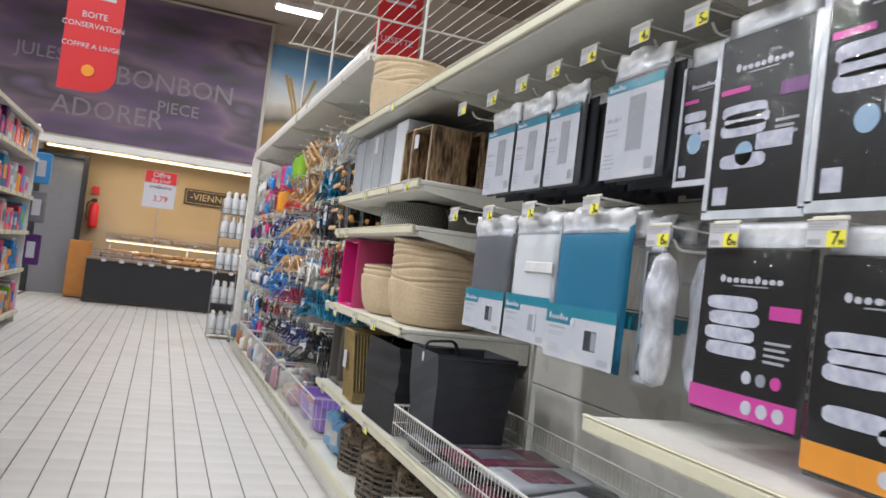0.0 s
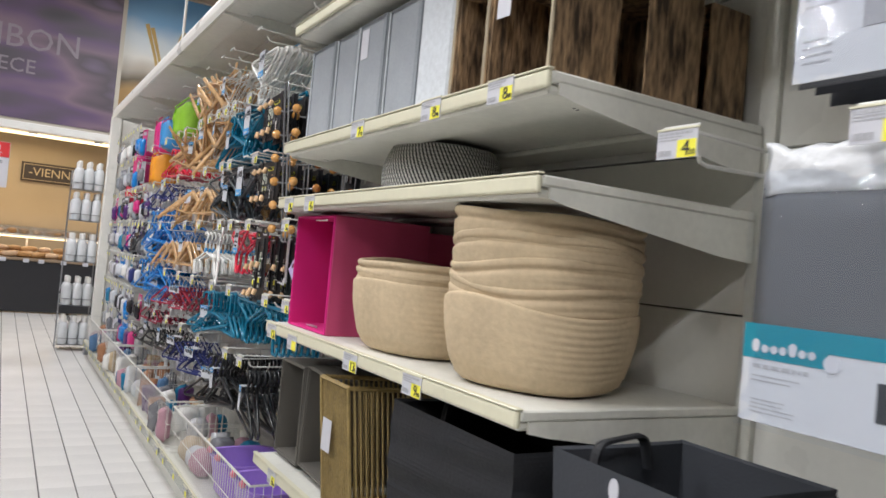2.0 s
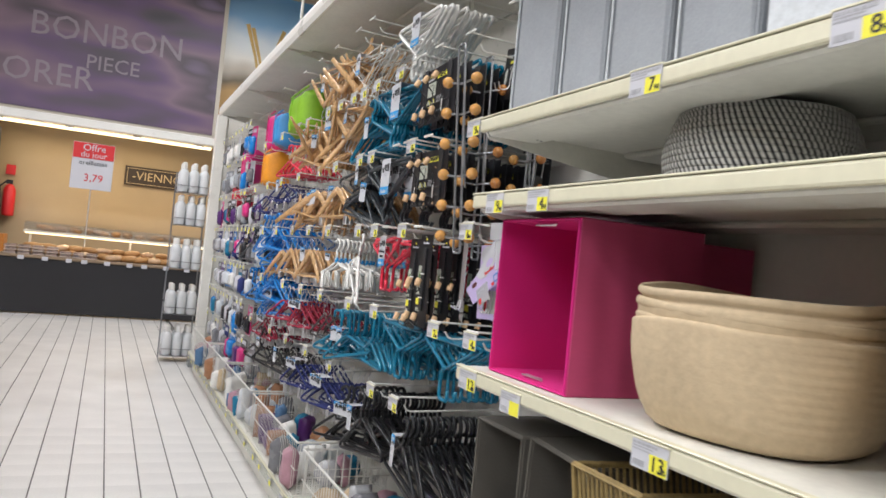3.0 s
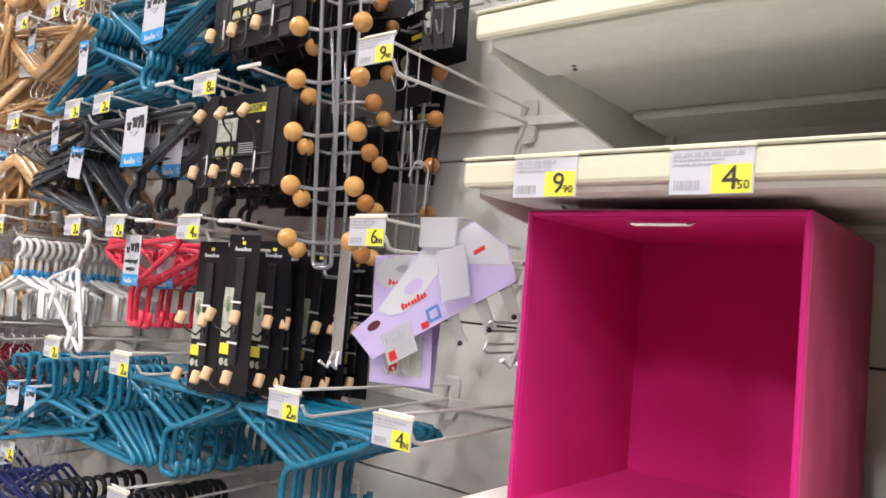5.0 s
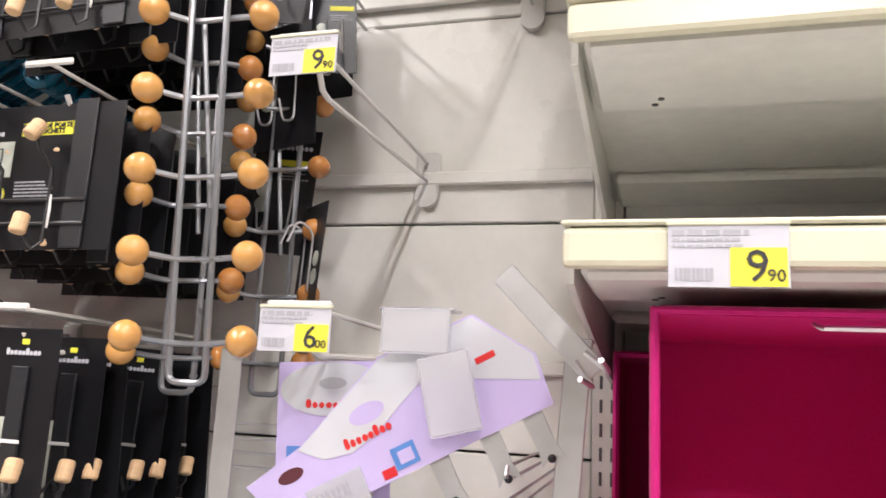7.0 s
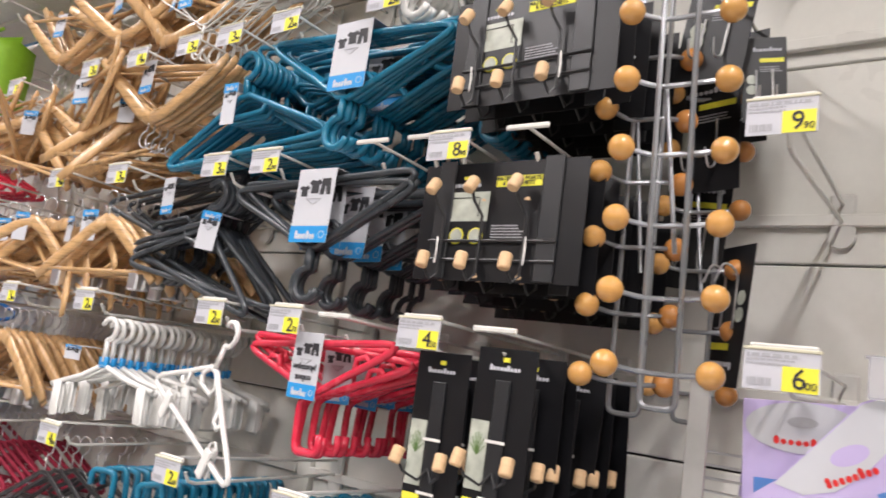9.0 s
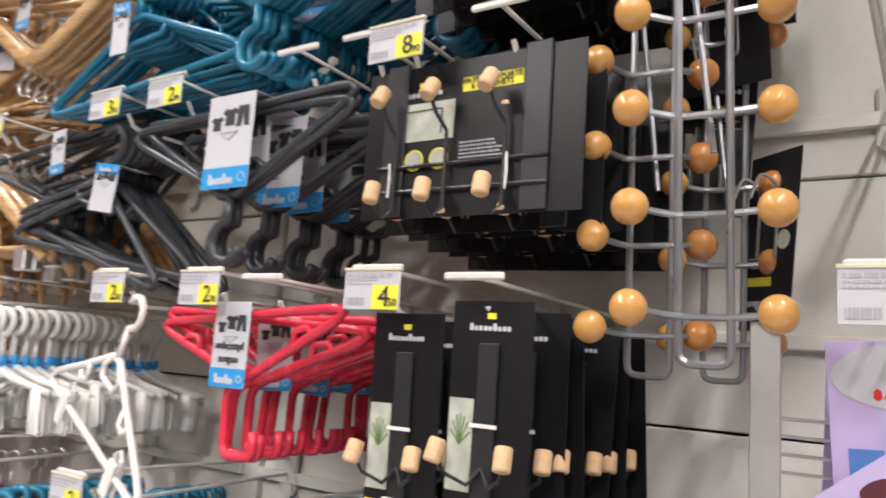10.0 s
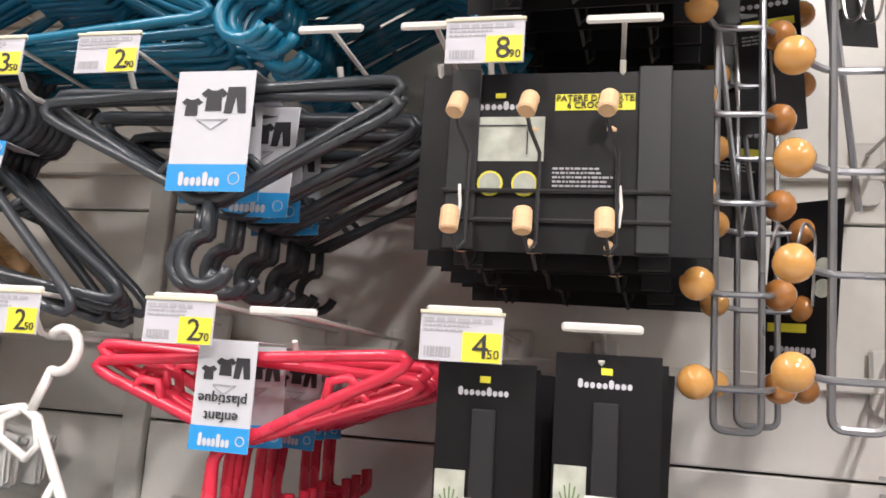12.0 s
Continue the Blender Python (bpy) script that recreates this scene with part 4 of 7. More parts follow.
MILK = mat("milky_roll", (0.62, 0.62, 0.64), 0.22, contrast=2.0, col2=(0.38, 0.38, 0.41), scale=30, bump=1.0, bscale=60, stretch=(1, 1, 0.5))
rolled_bag(0.97, 1.345, 0.955, 1.235, 0.09, MILK, "milky clear rolled bag hanging on a hook", 1.0)
rolled_bag(1.02, 1.255, 0.955, 1.24, 0.10, MILK, "milky clear rolled bag hanging on a hook", 5.0)
vacuum_pack(0.975, 1.35, 1.215, 1.385, 1.63, mat("violet_print", (0.16, 0.03, 0.18), 0.4), "dark violet printed bag pack in clear film", (0.05, -0.05), False, 8)
vacuum_pack(0.985, 1.43, 1.375, 0.965, 1.24, MATS["violet_print"], "narrow dark violet bag pack in clear film", (0.05, -0.05), False, 6)

for y, z, e_, c_ in ((1.072, 1.70, "7", "90"), (1.252, 1.70, "5", "90"), (1.444, 1.715, "4", "50"), (1.658, 1.718, "4", "90"), (1.839, 1.718, "5", "50"), (2.032, 1.717, "5", "50"), (2.244, 1.712, "3", "90"), (2.50, 1.722, "", ""), (0.85, 1.74, "9", "90"),
                    (2.455, 1.342, "4", "50"), (2.165, 1.337, "3", "90"), (1.89, 1.336, "3", "90"), (1.566, 1.336, "3", "90"), (1.296, 1.263, "6", "90"), (1.107, 1.263, "6", "90"), (0.886, 1.265, "7", "90")):
    tagged_hook(y, z, e_, c_, 0.915)

# wire front and flat packs on the low shelf


def wire_basket(y0, y1, z0, z1, x0=FRONT + 0.008, x1=1.30, step=0.028, label="white wire basket on the shelf", sloped=False):
    b = thing("wire_basket", label, "basket", None, "white wire baskets")
    rings = ((z0 + 0.004, 0.003), (z1, 0.0045), ((z0 + z1) / 2, 0.002))
    for z, r in rings:
        part("rim" if z == z1 else "ring", tube([(x0, y0, z), (x1, y0, z), (x1, y1, z), (x0, y1, z)], r, 5, True), WHITEWIRE, b)
    w0 = part("wire", tube([(x0, 0, z1), (x0, 0, z0 + 0.004), (x1, 0, z0 + 0.004), (x1, 0, z1)], 0.0016, 4), WHITEWIRE, b)
    w0.matrix_basis = pose(0, y0 + step / 2, 0)
    y = y0 + step * 1.5
    while y < y1:
        again("wire", w0, pose(0, y, 0), b)
        y += step
    w1 = part("end_wire", tube([(0, 0, z1), (0, 0, z0 + 0.004)], 0.0016, 4), WHITEWIRE, b)
    w1.matrix_basis = pose(x0 + step / 2, y0, 0)
    x = x0 + step * 1.5
    while x < x1:
        again("end_wire", w1, pose(x, y0, 0), b)
        again("end_wire", w1, pose(x - step, y1, 0), b)
        x += step
    return b


wire_basket(1.36, 2.655, 0.515, 0.64, step=0.022)
PRINTS = [mat("dark_print", (0.03, 0.03, 0.035), 0.25, vary=0.2), mat("grey_print_pack", (0.22, 0.22, 0.24), 0.25, vary=0.2), mat("plum_print", (0.20, 0.05, 0.09), 0.25, vary=0.25), mat("light_print", (0.5, 0.5, 0.52), 0.25, vary=0.2)]
rng = random.Random(11)
for i in range(9):
    y = 2.45 - (i % 5) * 0.24 + rng.uniform(-0.02, 0.02)
    p = thing("flat_pack", "flat glossy storage bag packet lying in the wire basket", "packet", pose(1.05 + rng.uniform(-0.03, 0.05), y, 0.535 + 0.024 * (i // 5) + (0.004 * i), rng.uniform(-2, 2), rng.uniform(-6, 3), rng.uniform(-14, 14)), "flat packets")
    part("packet", puff(0.36, 0.24, 0.022, i * 2.1, 7), PRINTS[i % 4], p, "", True)
    part("picture", plate(-0.09, -0.06, 0.07, 0.06, 0.001, 0.001), PRINTS[(i + 3) % 4], p)
    part("film", film(0.37, 0.25, 0.006, i, 0.003), FILM, p, "", True)
for i in range(4):
    p = thing("flat_pack", "black packed storage bag standing under the shelf", "packet", pose(1.02, 1.22 - i * 0.2, 0.56, 90 + rng.uniform(-8, 8), 0, -90 + rng.uniform(-25, 10)), "flat packets")
    part("packet", puff(0.24, 0.20, 0.05, i * 3.3, 8), PRINTS[i % 2], p, "", True)
    part("sticker", lathe([(0.03, 0), (0.03, 0.001)], 16, None, pose(0.04, 0.02, 0.004)), YELLOW, p)

# ---- the shelf bay with boxes and baskets ----


def open_box(w, h, d, wall, outer, inner, name, label, m, group, handles=True, r=0.006):
    """A fabric cube on its side, its opening towards local +z; w, h across the opening, d deep."""
    t = thing(name, label, "storage box", m, group)
    for nm, lo, hi in (("side", (-w / 2, -h / 2, -d), (-w / 2 + wall, h / 2, 0)), ("side", (w / 2 - wall, -h / 2, -d), (w / 2, h / 2, 0)),
                       ("upper_side", (-w / 2 + wall, h / 2 - wall, -d), (w / 2 - wall, h / 2, 0)), ("lower_side", (-w / 2 + wall, -h / 2, -d), (w / 2 - wall, -h / 2 + wall, 0)), ("bottom", (-w / 2 + wall, -h / 2 + wall, -d), (w / 2 - wall, h / 2 - wall, -d + wall))):
        part(nm, box(lo, hi, min(r, wall * 0.45)), outer, t)
    for lo, hi in (((-w / 2 + wall, -h / 2 + wall, -d + wall), (-w / 2 + wall + 0.0015, h / 2 - wall, -0.002)), ((w / 2 - wall - 0.0015, -h / 2 + wall, -d + wall), (w / 2 - wall, h / 2 - wall, -0.002)),
                   ((-w / 2 + wall, h / 2 - wall - 0.0015, -d + wall), (w / 2 - wall, h / 2 - wall, -0.002)), ((-w / 2 + wall, -h / 2 + wall, -d + wall), (w / 2 - wall, -h / 2 + wall + 0.0015, -0.002)), ((-w / 2 + wall, -h / 2 + wall, -d + wall), (w / 2 - wall, h / 2 - wall, -d + wall + 0.0015))):
        part("lining", box(lo, hi), inner, t)
    part("rim", tube([(-w / 2 + 0.004, -h / 2 + 0.004, 0), (w / 2 - 0.004, -h / 2 + 0.004, 0), (w / 2 - 0.004, h / 2 - 0.004, 0), (-w / 2 + 0.004, h / 2 - 0.004, 0)], 0.004, 6, True), inner, t)
    if handles:
        for s in (1, -1):
            hy = s * (h / 2 - wall - 0.004)
            part("handle", tube([(-0.035, hy, -0.02), (-0.03, hy - s * 0.003, -0.022), (0.03, hy - s * 0.003, -0.022), (0.035, hy, -0.02), (0.03, hy - s * 0.003, -0.012), (-0.03, hy - s * 0.003, -0.012)], 0.0018, 5, True), STEEL, t, "small metal grip")
    return t


open_box(0.30, 0.335, 0.30, 0.006, PINKOUT, PINKIN, "storage_box", "magenta felt storage box lying open towards the aisle", facing(0.885, 3.785, 0.918 + 0.1675), "pink storage boxes")
open_box(0.30, 0.316, 0.17, 0.006, PINKOUT, PINKIN, "storage_box", "magenta felt storage box stored behind another", facing(1.20, 3.83, 0.922 + 0.156), "pink storage boxes")


def bowl_stack(x, y, z, r, h, n, label, rim=0.045, sx=1.0, sy=1.0, seed=0):
    """Nested felt baskets with soft, slightly crooked rims."""
    t = thing("basket_stack", label, "basket", pose(x, y, z, 0, 0, 12 * seed), "beige basket stacks")
    for k in range(n):
        z0 = 0.0 if k == 0 else h * 0.35 + rim * (k - 1)
        top = h + rim * k
        rr = r * (0.985 if k else 1.0)
        prof = [(rr * 0.68, z0), (rr * 0.77, z0 + 0.005), (rr * 0.84, z0 + 0.016), (rr * 0.875, z0 + 0.03)]
        m_ = 36
        for i in range(1, m_ + 1):
            v = i / m_
            prof.append((rr * (0.88 + 0.12 * math.sin(v * math.pi / 2) ** 0.8) - (0.007 * max(0.0, 1 - abs(v - 0.86) * 14) if k else 0.0), z0 + 0.03 + (top - z0 - 0.03) * v))
        prof += [(rr * 0.985, top + 0.004), (rr * 0.955, top), (rr * 0.93, top - 0.03)]
        if k == n - 1:
            prof += [(rr * 0.8, z0 + 0.05), (rr * 0.1, z0 + 0.045)]
        bm = lathe(prof, 64, None, None, 2.7, sx, sy)
        for v in bm.verts:
            a = math.atan2(v.co.y, v.co.x)
            fold = abs(math.sin(a + radians(12 * seed))) ** 7
            crease = 1 + 0.009 * fold * math.sin(v.co.z * 460 + 2.0 * noise.noise(Vector((a * 3, v.co.z * 20, k)))) + 0.010 * noise.noise(Vector((a * 5, v.co.z * 22, seed + k)))
            v.co.x *= crease
            v.co.y *= crease
            f = max(0, (v.co.z - z0) / max(0.01, top - z0))
            v.co.z += f * rim * (0.26 * math.sin(2 * a + seed + 1.7 * k) + 0.16 * math.sin(3 * a + 2.1 * k))
            w_ = 1 + 0.012 * math.sin(3 * a + seed + k) * f
            v.co.x *= w_
            v.co.y *= w_
        part("basket", bm, BEIGE, t, "", True)
    return t


bowl_stack(1.04, 3.335, 0.92, 0.178, 0.165, 3, "stack of soft beige fibre baskets with low rims", 0.026, 1.0, 1.06, 1)
bowl_stack(1.045, 2.895, 0.92, 0.182, 0.155, 5, "tall stack of soft beige fibre baskets", 0.043, 1.0, 1.0, 2)
bowl_stack(1.13, 3.90, 1.85, 0.20, 0.24, 4, "stack of beige fibre baskets on the top shelf", 0.042, 1.0, 1.0, 3)

# coiled rope basket
ROPE = bpy.data.materials.new("black_and_white_rope")
ROPE.use_nodes = True
N, L = ROPE.node_tree.nodes, ROPE.node_tree.links
tc = N.new("ShaderNodeTexCoord")
sp = N.new("ShaderNodeSeparateXYZ")
L.new(tc.outputs["Object"], sp.inputs[0])
at = N.new("ShaderNodeMath")
at.operation = "ARCTAN2"
L.new(sp.outputs["Y"], at.inputs[0])
L.new(sp.outputs["X"], at.inputs[1])
mu = N.new("ShaderNodeMath")
mu.operation = "MULTIPLY_ADD"
mu.inputs[1].default_value = 96.0
mz = N.new("ShaderNodeMath")
mz.operation = "MULTIPLY"
mz.inputs[1].default_value = 300.0
L.new(sp.outputs["Z"], mz.inputs[0])
L.new(at.outputs[0], mu.inputs[0])
L.new(mz.outputs[0], mu.inputs[2])
si = N.new("ShaderNodeMath")
si.operation = "SINE"
L.new(mu.outputs[0], si.inputs[0])
mr = N.new("ShaderNodeMapRange")
mr.inputs[1].default_value, mr.inputs[2].default_value = -0.25, 0.25
L.new(si.outputs[0], mr.inputs[0])
mx = N.new("ShaderNodeMix")
mx.data_type = "RGBA"
mx.inputs[6].default_value, mx.inputs[7].default_value = (0.03, 0.03, 0.032, 1), (0.58, 0.57, 0.54, 1)
L.new(mr.outputs[0], mx.inputs[0])
L.new(mx.outputs[2], N["Principled BSDF"].inputs["Base Color"])
N["Principled BSDF"].inputs["Roughness"].default_value = 0.85
rb = thing("rope_basket", "round basket coiled of black and white rope", "basket", pose(1.085, 3.42, 1.304))
for k in range(13):
    zz = 0.006 + k * 0.0105
    rr = 0.125 + 0.03 * math.sin(math.pi * (0.2 + 0.72 * k / 12))
    part("coil", tube([(rr * math.cos(a), rr * math.sin(a), zz) for a in [2 * math.pi * i / 48 for i in range(48)]], 0.0068, 6, True), ROPE, rb, "", True)
part("bottom", lathe([(0.01, 0.001), (0.13, 0.001), (0.13, 0.006), (0.01, 0.006)], 32), ROPE, rb)

# grey and bark boxes on the next shelf
zb = 1.478
for k, (ya, yb) in enumerate(((3.985, 3.80), (3.79, 3.635), (3.625, 3.455), (3.445, 3.27))):
    t = open_box(abs(ya - yb), 0.302, 0.34, 0.008, GREYFELT, GREYFELT, "storage_box", "grey fabric storage box on its side, shut front", facing(0.90 + 0.004 * (k % 2), (ya + yb) / 2, zb + 0.150, 0.4 * (k % 2)), "grey storage boxes", False)
    w = abs(ya - yb)
    part("front", box((-w / 2 + 0.012, -0.140, -0.012), (w / 2 - 0.012, 0.140, 0.002), 0.004), GREYFELT, t)
    part("piping", tube([(-w / 2 + 0.006, -0.145, 0.003), (-w / 2 + 0.006, 0.145, 0.003)], 0.0025), PALEFELT, t, "pale piped edge")
    if k == 2:
        part("label", plate(-0.06, 0.05, -0.015, 0.13, 0.001, 0.003), PAPER, t, "white hanging label")
t = thing("storage_box", "pale speckled fabric box standing beside grey ones", "storage box", facing(0.895, 3.18, zb + 0.152), "grey storage boxes")
part("body", box((-0.075, -0.152, -0.36), (0.075, 0.150, 0.0), 0.008), PALEFELT, t)
for k, (y, w, d, x) in enumerate(((3.02, 0.13, 0.30, 0.895), (2.845, 0.19, 0.17, 0.89), (2.80, 0.19, 0.14, 1.085), (2.78, 0.15, 0.11, 1.25))):
    t = open_box(w, 0.225 if k else 0.245, d, 0.010, BARK, BARK, "storage_box", "brown bark-fibre storage box, open towards the aisle", facing(x, y, zb + (0.112 if k else 0.122), 0, 4 if k == 1 else 0), "bark boxes", False)
    if k < 2:
        part("wire_rim", tube([(-w / 2, -0.11, 0.004), (w / 2, -0.11, 0.004), (w / 2, 0.11, 0.004), (-w / 2, 0.11, 0.004)], 0.004, 5, True), mat("pale_cord", (0.50, 0.42, 0.30), 0.8), t, "pale cord rim")
    if k == 1:
        part("label", plate(-0.06, 0.03, -0.02, 0.085, 0.001, 0.008), PAPER, t, "white hanging label")

# lower shelf: felt boxes, rattan basket, black bags
z4 = 0.513
for k, (y, tl) in enumerate(((3.88, 0), (3.66, 5))):
    t = open_box(0.20, 0.29, 0.34, 0.008, TAUPE, TAUPE, "storage_box", "taupe felt storage box open towards the aisle", facing(0.895, y, z4 + 0.150 + 0.006 * k, -tl * 0.6, 0), "taupe felt boxes", False)
rt = thing("rattan_basket", "golden brown rattan basket with a white label", "basket", pose(1.02, 3.40, z4, 0, 0, 0))
def strands(p, q, r_, u, n):
    """Thin canes from the line p-q up to the line r_-u."""
    bm = bmesh.new()
    for i in range(n):
        f = i / (n - 1)
        tube([Vector(p).lerp(Vector(q), f), Vector(r_).lerp(Vector(u), f)], 0.0032, 5, False, bm)
    return bm


part("front_weave", strands((-0.155, -0.085, 0.004), (-0.155, 0.085, 0.004), (-0.17, -0.04, 0.31), (-0.17, 0.135, 0.31), 15), RATTAN, rt)
part("near_weave", strands((-0.155, -0.088, 0.004), (0.20, -0.085, 0.004), (-0.17, -0.04, 0.31), (0.20, -0.04, 0.30), 26), RATTAN, rt)
part("far_weave", strands((-0.155, 0.088, 0.004), (0.20, 0.085, 0.004), (-0.17, 0.135, 0.31), (0.20, 0.135, 0.30), 26), RATTAN, rt)
part("back_weave", strands((0.20, -0.085, 0.004), (0.20, 0.085, 0.004), (0.20, -0.04, 0.30), (0.20, 0.135, 0.30), 13), RATTAN, rt)
part("bottom", box((-0.155, -0.085, 0.0), (0.20, 0.085, 0.006), 0.002), RATTAN, rt)
part("rim", tube([(-0.17, -0.04, 0.312), (-0.17, 0.135, 0.312), (0.2, 0.135, 0.30), (0.2, -0.04, 0.30)], 0.006, 6, True), RATTAN, rt)
part("frame", tube([(-0.157, -0.088, 0.006), (-0.157, 0.088, 0.006), (-0.173, 0.135, 0.312), (-0.173, -0.04, 0.312)], 0.005, 6, True), RATTAN, rt)
part("label", plate(-0.028, -0.04, 0.028, 0.04, 0.0012), PAPER, rt, "white printed label").matrix_basis = facing(-0.180, 0.05, 0.18, 0)


def soft_bin(x0, x1, y0, y1, z0, z1, taper, material, name, label, handle=True, creased=False):
    t = thing(name, label, "laundry bin", pose((x0 + x1) / 2, (y0 + y1) / 2, z0), "dark fabric bins")
    a, b, h = (x1 - x0) / 2, (y1 - y0) / 2, z1 - z0
    bm = bmesh.new()
    n = 40 if creased else 7
    rings = []
    for j in range(n + 1):
        v = j / n
        f = taper + (1 - taper) * v
        ring = []
        for px, py in ((-1, -1), (-0.5, -1), (0, -1), (0.5, -1), (1, -1), (1, 0), (1, 1), (0.5, 1), (0, 1), (-0.5, 1), (-1, 1), (-1, 0)):
            w_ = 0.004 * math.sin(9 * v + 3 * px + 2 * py) + (0.0035 * math.sin(26 * v + 1.4 * py) * (v > 0.45) if creased else 0.0)
            ring.append(bm.verts.new((px * a * f + w_, py * b * f + w_, h * v)))
        rings.append(ring)
    for A, B in zip(rings, rings[1:]):
        for k in range(12):
            bm.faces.new((A[k], A[(k + 1) % 12], B[(k + 1) % 12], B[k]))
    inner = [bm.verts.new((v.co.x * 0.95, v.co.y * 0.95, v.co.z - 0.004)) for v in rings[-1]]
    low = [bm.verts.new((v.co.x * 0.9, v.co.y * 0.9, h * 0.35)) for v in inner]
    for A, B in ((rings[-1], inner), (inner, low)):
        for k in range(12):
            bm.faces.new((A[k], A[(k + 1) % 12], B[(k + 1) % 12], B[k]))
    bm.faces.new(rings[0][::-1])
    bm.faces.new(low)
    part("body", bm, material, t)
    if handle:
        part("handle", tube(rounded([(-0.07, 0, h - 0.03), (-0.062, 0, h + 0.02), (0.055, 0.02, h + 0.026), (0.07, 0.02, h - 0.03)], 0.04, False, 6), 0.010, 6, False, None, 0.5), BLACKFAB, t, "black strap handle").matrix_basis = pose(-0.05, b * 0.55, 0)
    part("seam", tube([(-a * 0.99, -b, h - 0.012), (a * 0.99, -b, h - 0.012)], 0.003), material, t)
    return t


bag = soft_bin(0.86, 1.24, 2.70, 3.15, z4, 0.842, 0.97, BLACKFAB, "laundry_bag", "black fabric laundry bag with soft creases", True, True)
bin_ = soft_bin(0.872, 1.165, 2.335, 2.62, z4 + 0.009, 0.872, 0.84, CHAR, "laundry_bin", "charcoal fabric bin with a white round sticker", True)
part("sticker", lathe([(0.014, 0), (0.014, 0.001)], 18, None, None, 2, 0.7, 1.2), PAPER, bin_, "white round sticker").matrix_basis = Matrix(((0, 0, -1, -0.149), (-1, 0, 0, 0.0), (0, 1, 0, 0.325), (0, 0, 0, 1)))

# shelf-edge price tags of the bay
for y, z, e_, c_, w in ((3.884, 1.280, "9", "90", 0.076), (3.71, 1.280, "4", "50", 0.076), (3.93, 0.895, "12", "90", 0.08), (3.74, 0.885, "", "", 0.075), (3.33, 0.893, "13", "90", 0.08), (3.02, 0.895, "9", "90", 0.08), (3.42, 1.456, "7", "90", 0.076), (3.05, 1.456, "8", "90", 0.08), (2.80, 1.456, "8", "90", 0.08), (3.8, 0.488, "6", "90", 0.07), (3.35, 0.488, "", "", 0.07), (2.95, 0.488, "", "", 0.07), (3.15, 1.828, "", "", 0.07)):
    price_tag(FRONT - 0.0085, y, z, e_, c_, w, 0.043, 0)

# base of the bay: wicker baskets with brown fur cushions
WICK = mat("grey_wicker", (0.16, 0.13, 0.10), 0.75, vary=0.3, scale=40, bump=0.5)
for k, (y, s) in enumerate(((3.50, 0.2), (3.08, 0.22), (2.78, 0.15))):
    wb = thing("wicker_basket", "dark wicker basket with openwork sides", "basket", pose(1.06, y, 0.168), "wicker baskets")
    for j in range(7):
        part("weaver", tube([((s * 0.86) * math.cos(a), s * 0.86 * math.sin(a), 0.01 + 0.024 * j + 0.004 * math.sin(6 * a)) for a in [2 * math.pi * i / 30 for i in range(30)]], 0.007, 5, True), WICK, wb)
    for i in range(22):
        a = 2 * math.pi * i / 22
        part("stake", tube([(s * 0.86 * math.cos(a), s * 0.86 * math.sin(a), 0.0), (s * 0.88 * math.cos(a), s * 0.88 * math.sin(a), 0.175)], 0.005, 5), WICK, wb)
    cu = thing("fur_cushion", "curly brown fur cushion lying in a wicker basket", "cushion", pose(1.05, y, 0.168 + 0.16), "fur cushions")
    bm = ball(0.16 * s / 0.2, Matrix.Diagonal((1.0, 1.0, 0.62, 1)), None, 30, 18)
    for v in bm.verts:
        v.co *= 1 + 0.22 * noise.noise(v.co * 26 + Vector((k * 3, 0, 0))) + 0.1 * noise.noise(v.co * 60)
    part("fur", bm, FUR, cu, "", True)

# ---- hangers ----
# each is drawn in its own plane: x across, y up from the neck, hook on top


def hook_line(r=0.020, stem=0.030, lift=0.0):
    return [(0, lift, 0), (0, stem, 0)] + [(-x, y, 0) for x, y in arc(0.0, stem + r, r, 270, 20, 12)]


def triangle_line(w, h, drop=0.55, r=0.018):
    """Closed outline: neck, sloping shoulders, rounded ends, straight bar."""
    a = w / 2
    right = [(0.012, -0.002), (a * 0.45, -h * 0.38), (a * 0.88, -h * 0.76), (a - 0.006, -h * 0.86), (a, -h * 0.93), (a - 0.006, -h * 0.985), (a - 0.022, -h)]
    left = [(-x, y) for x, y in right[::-1]]
    return [(x, y, 0) for x, y in right + left]


HANGERS = {}


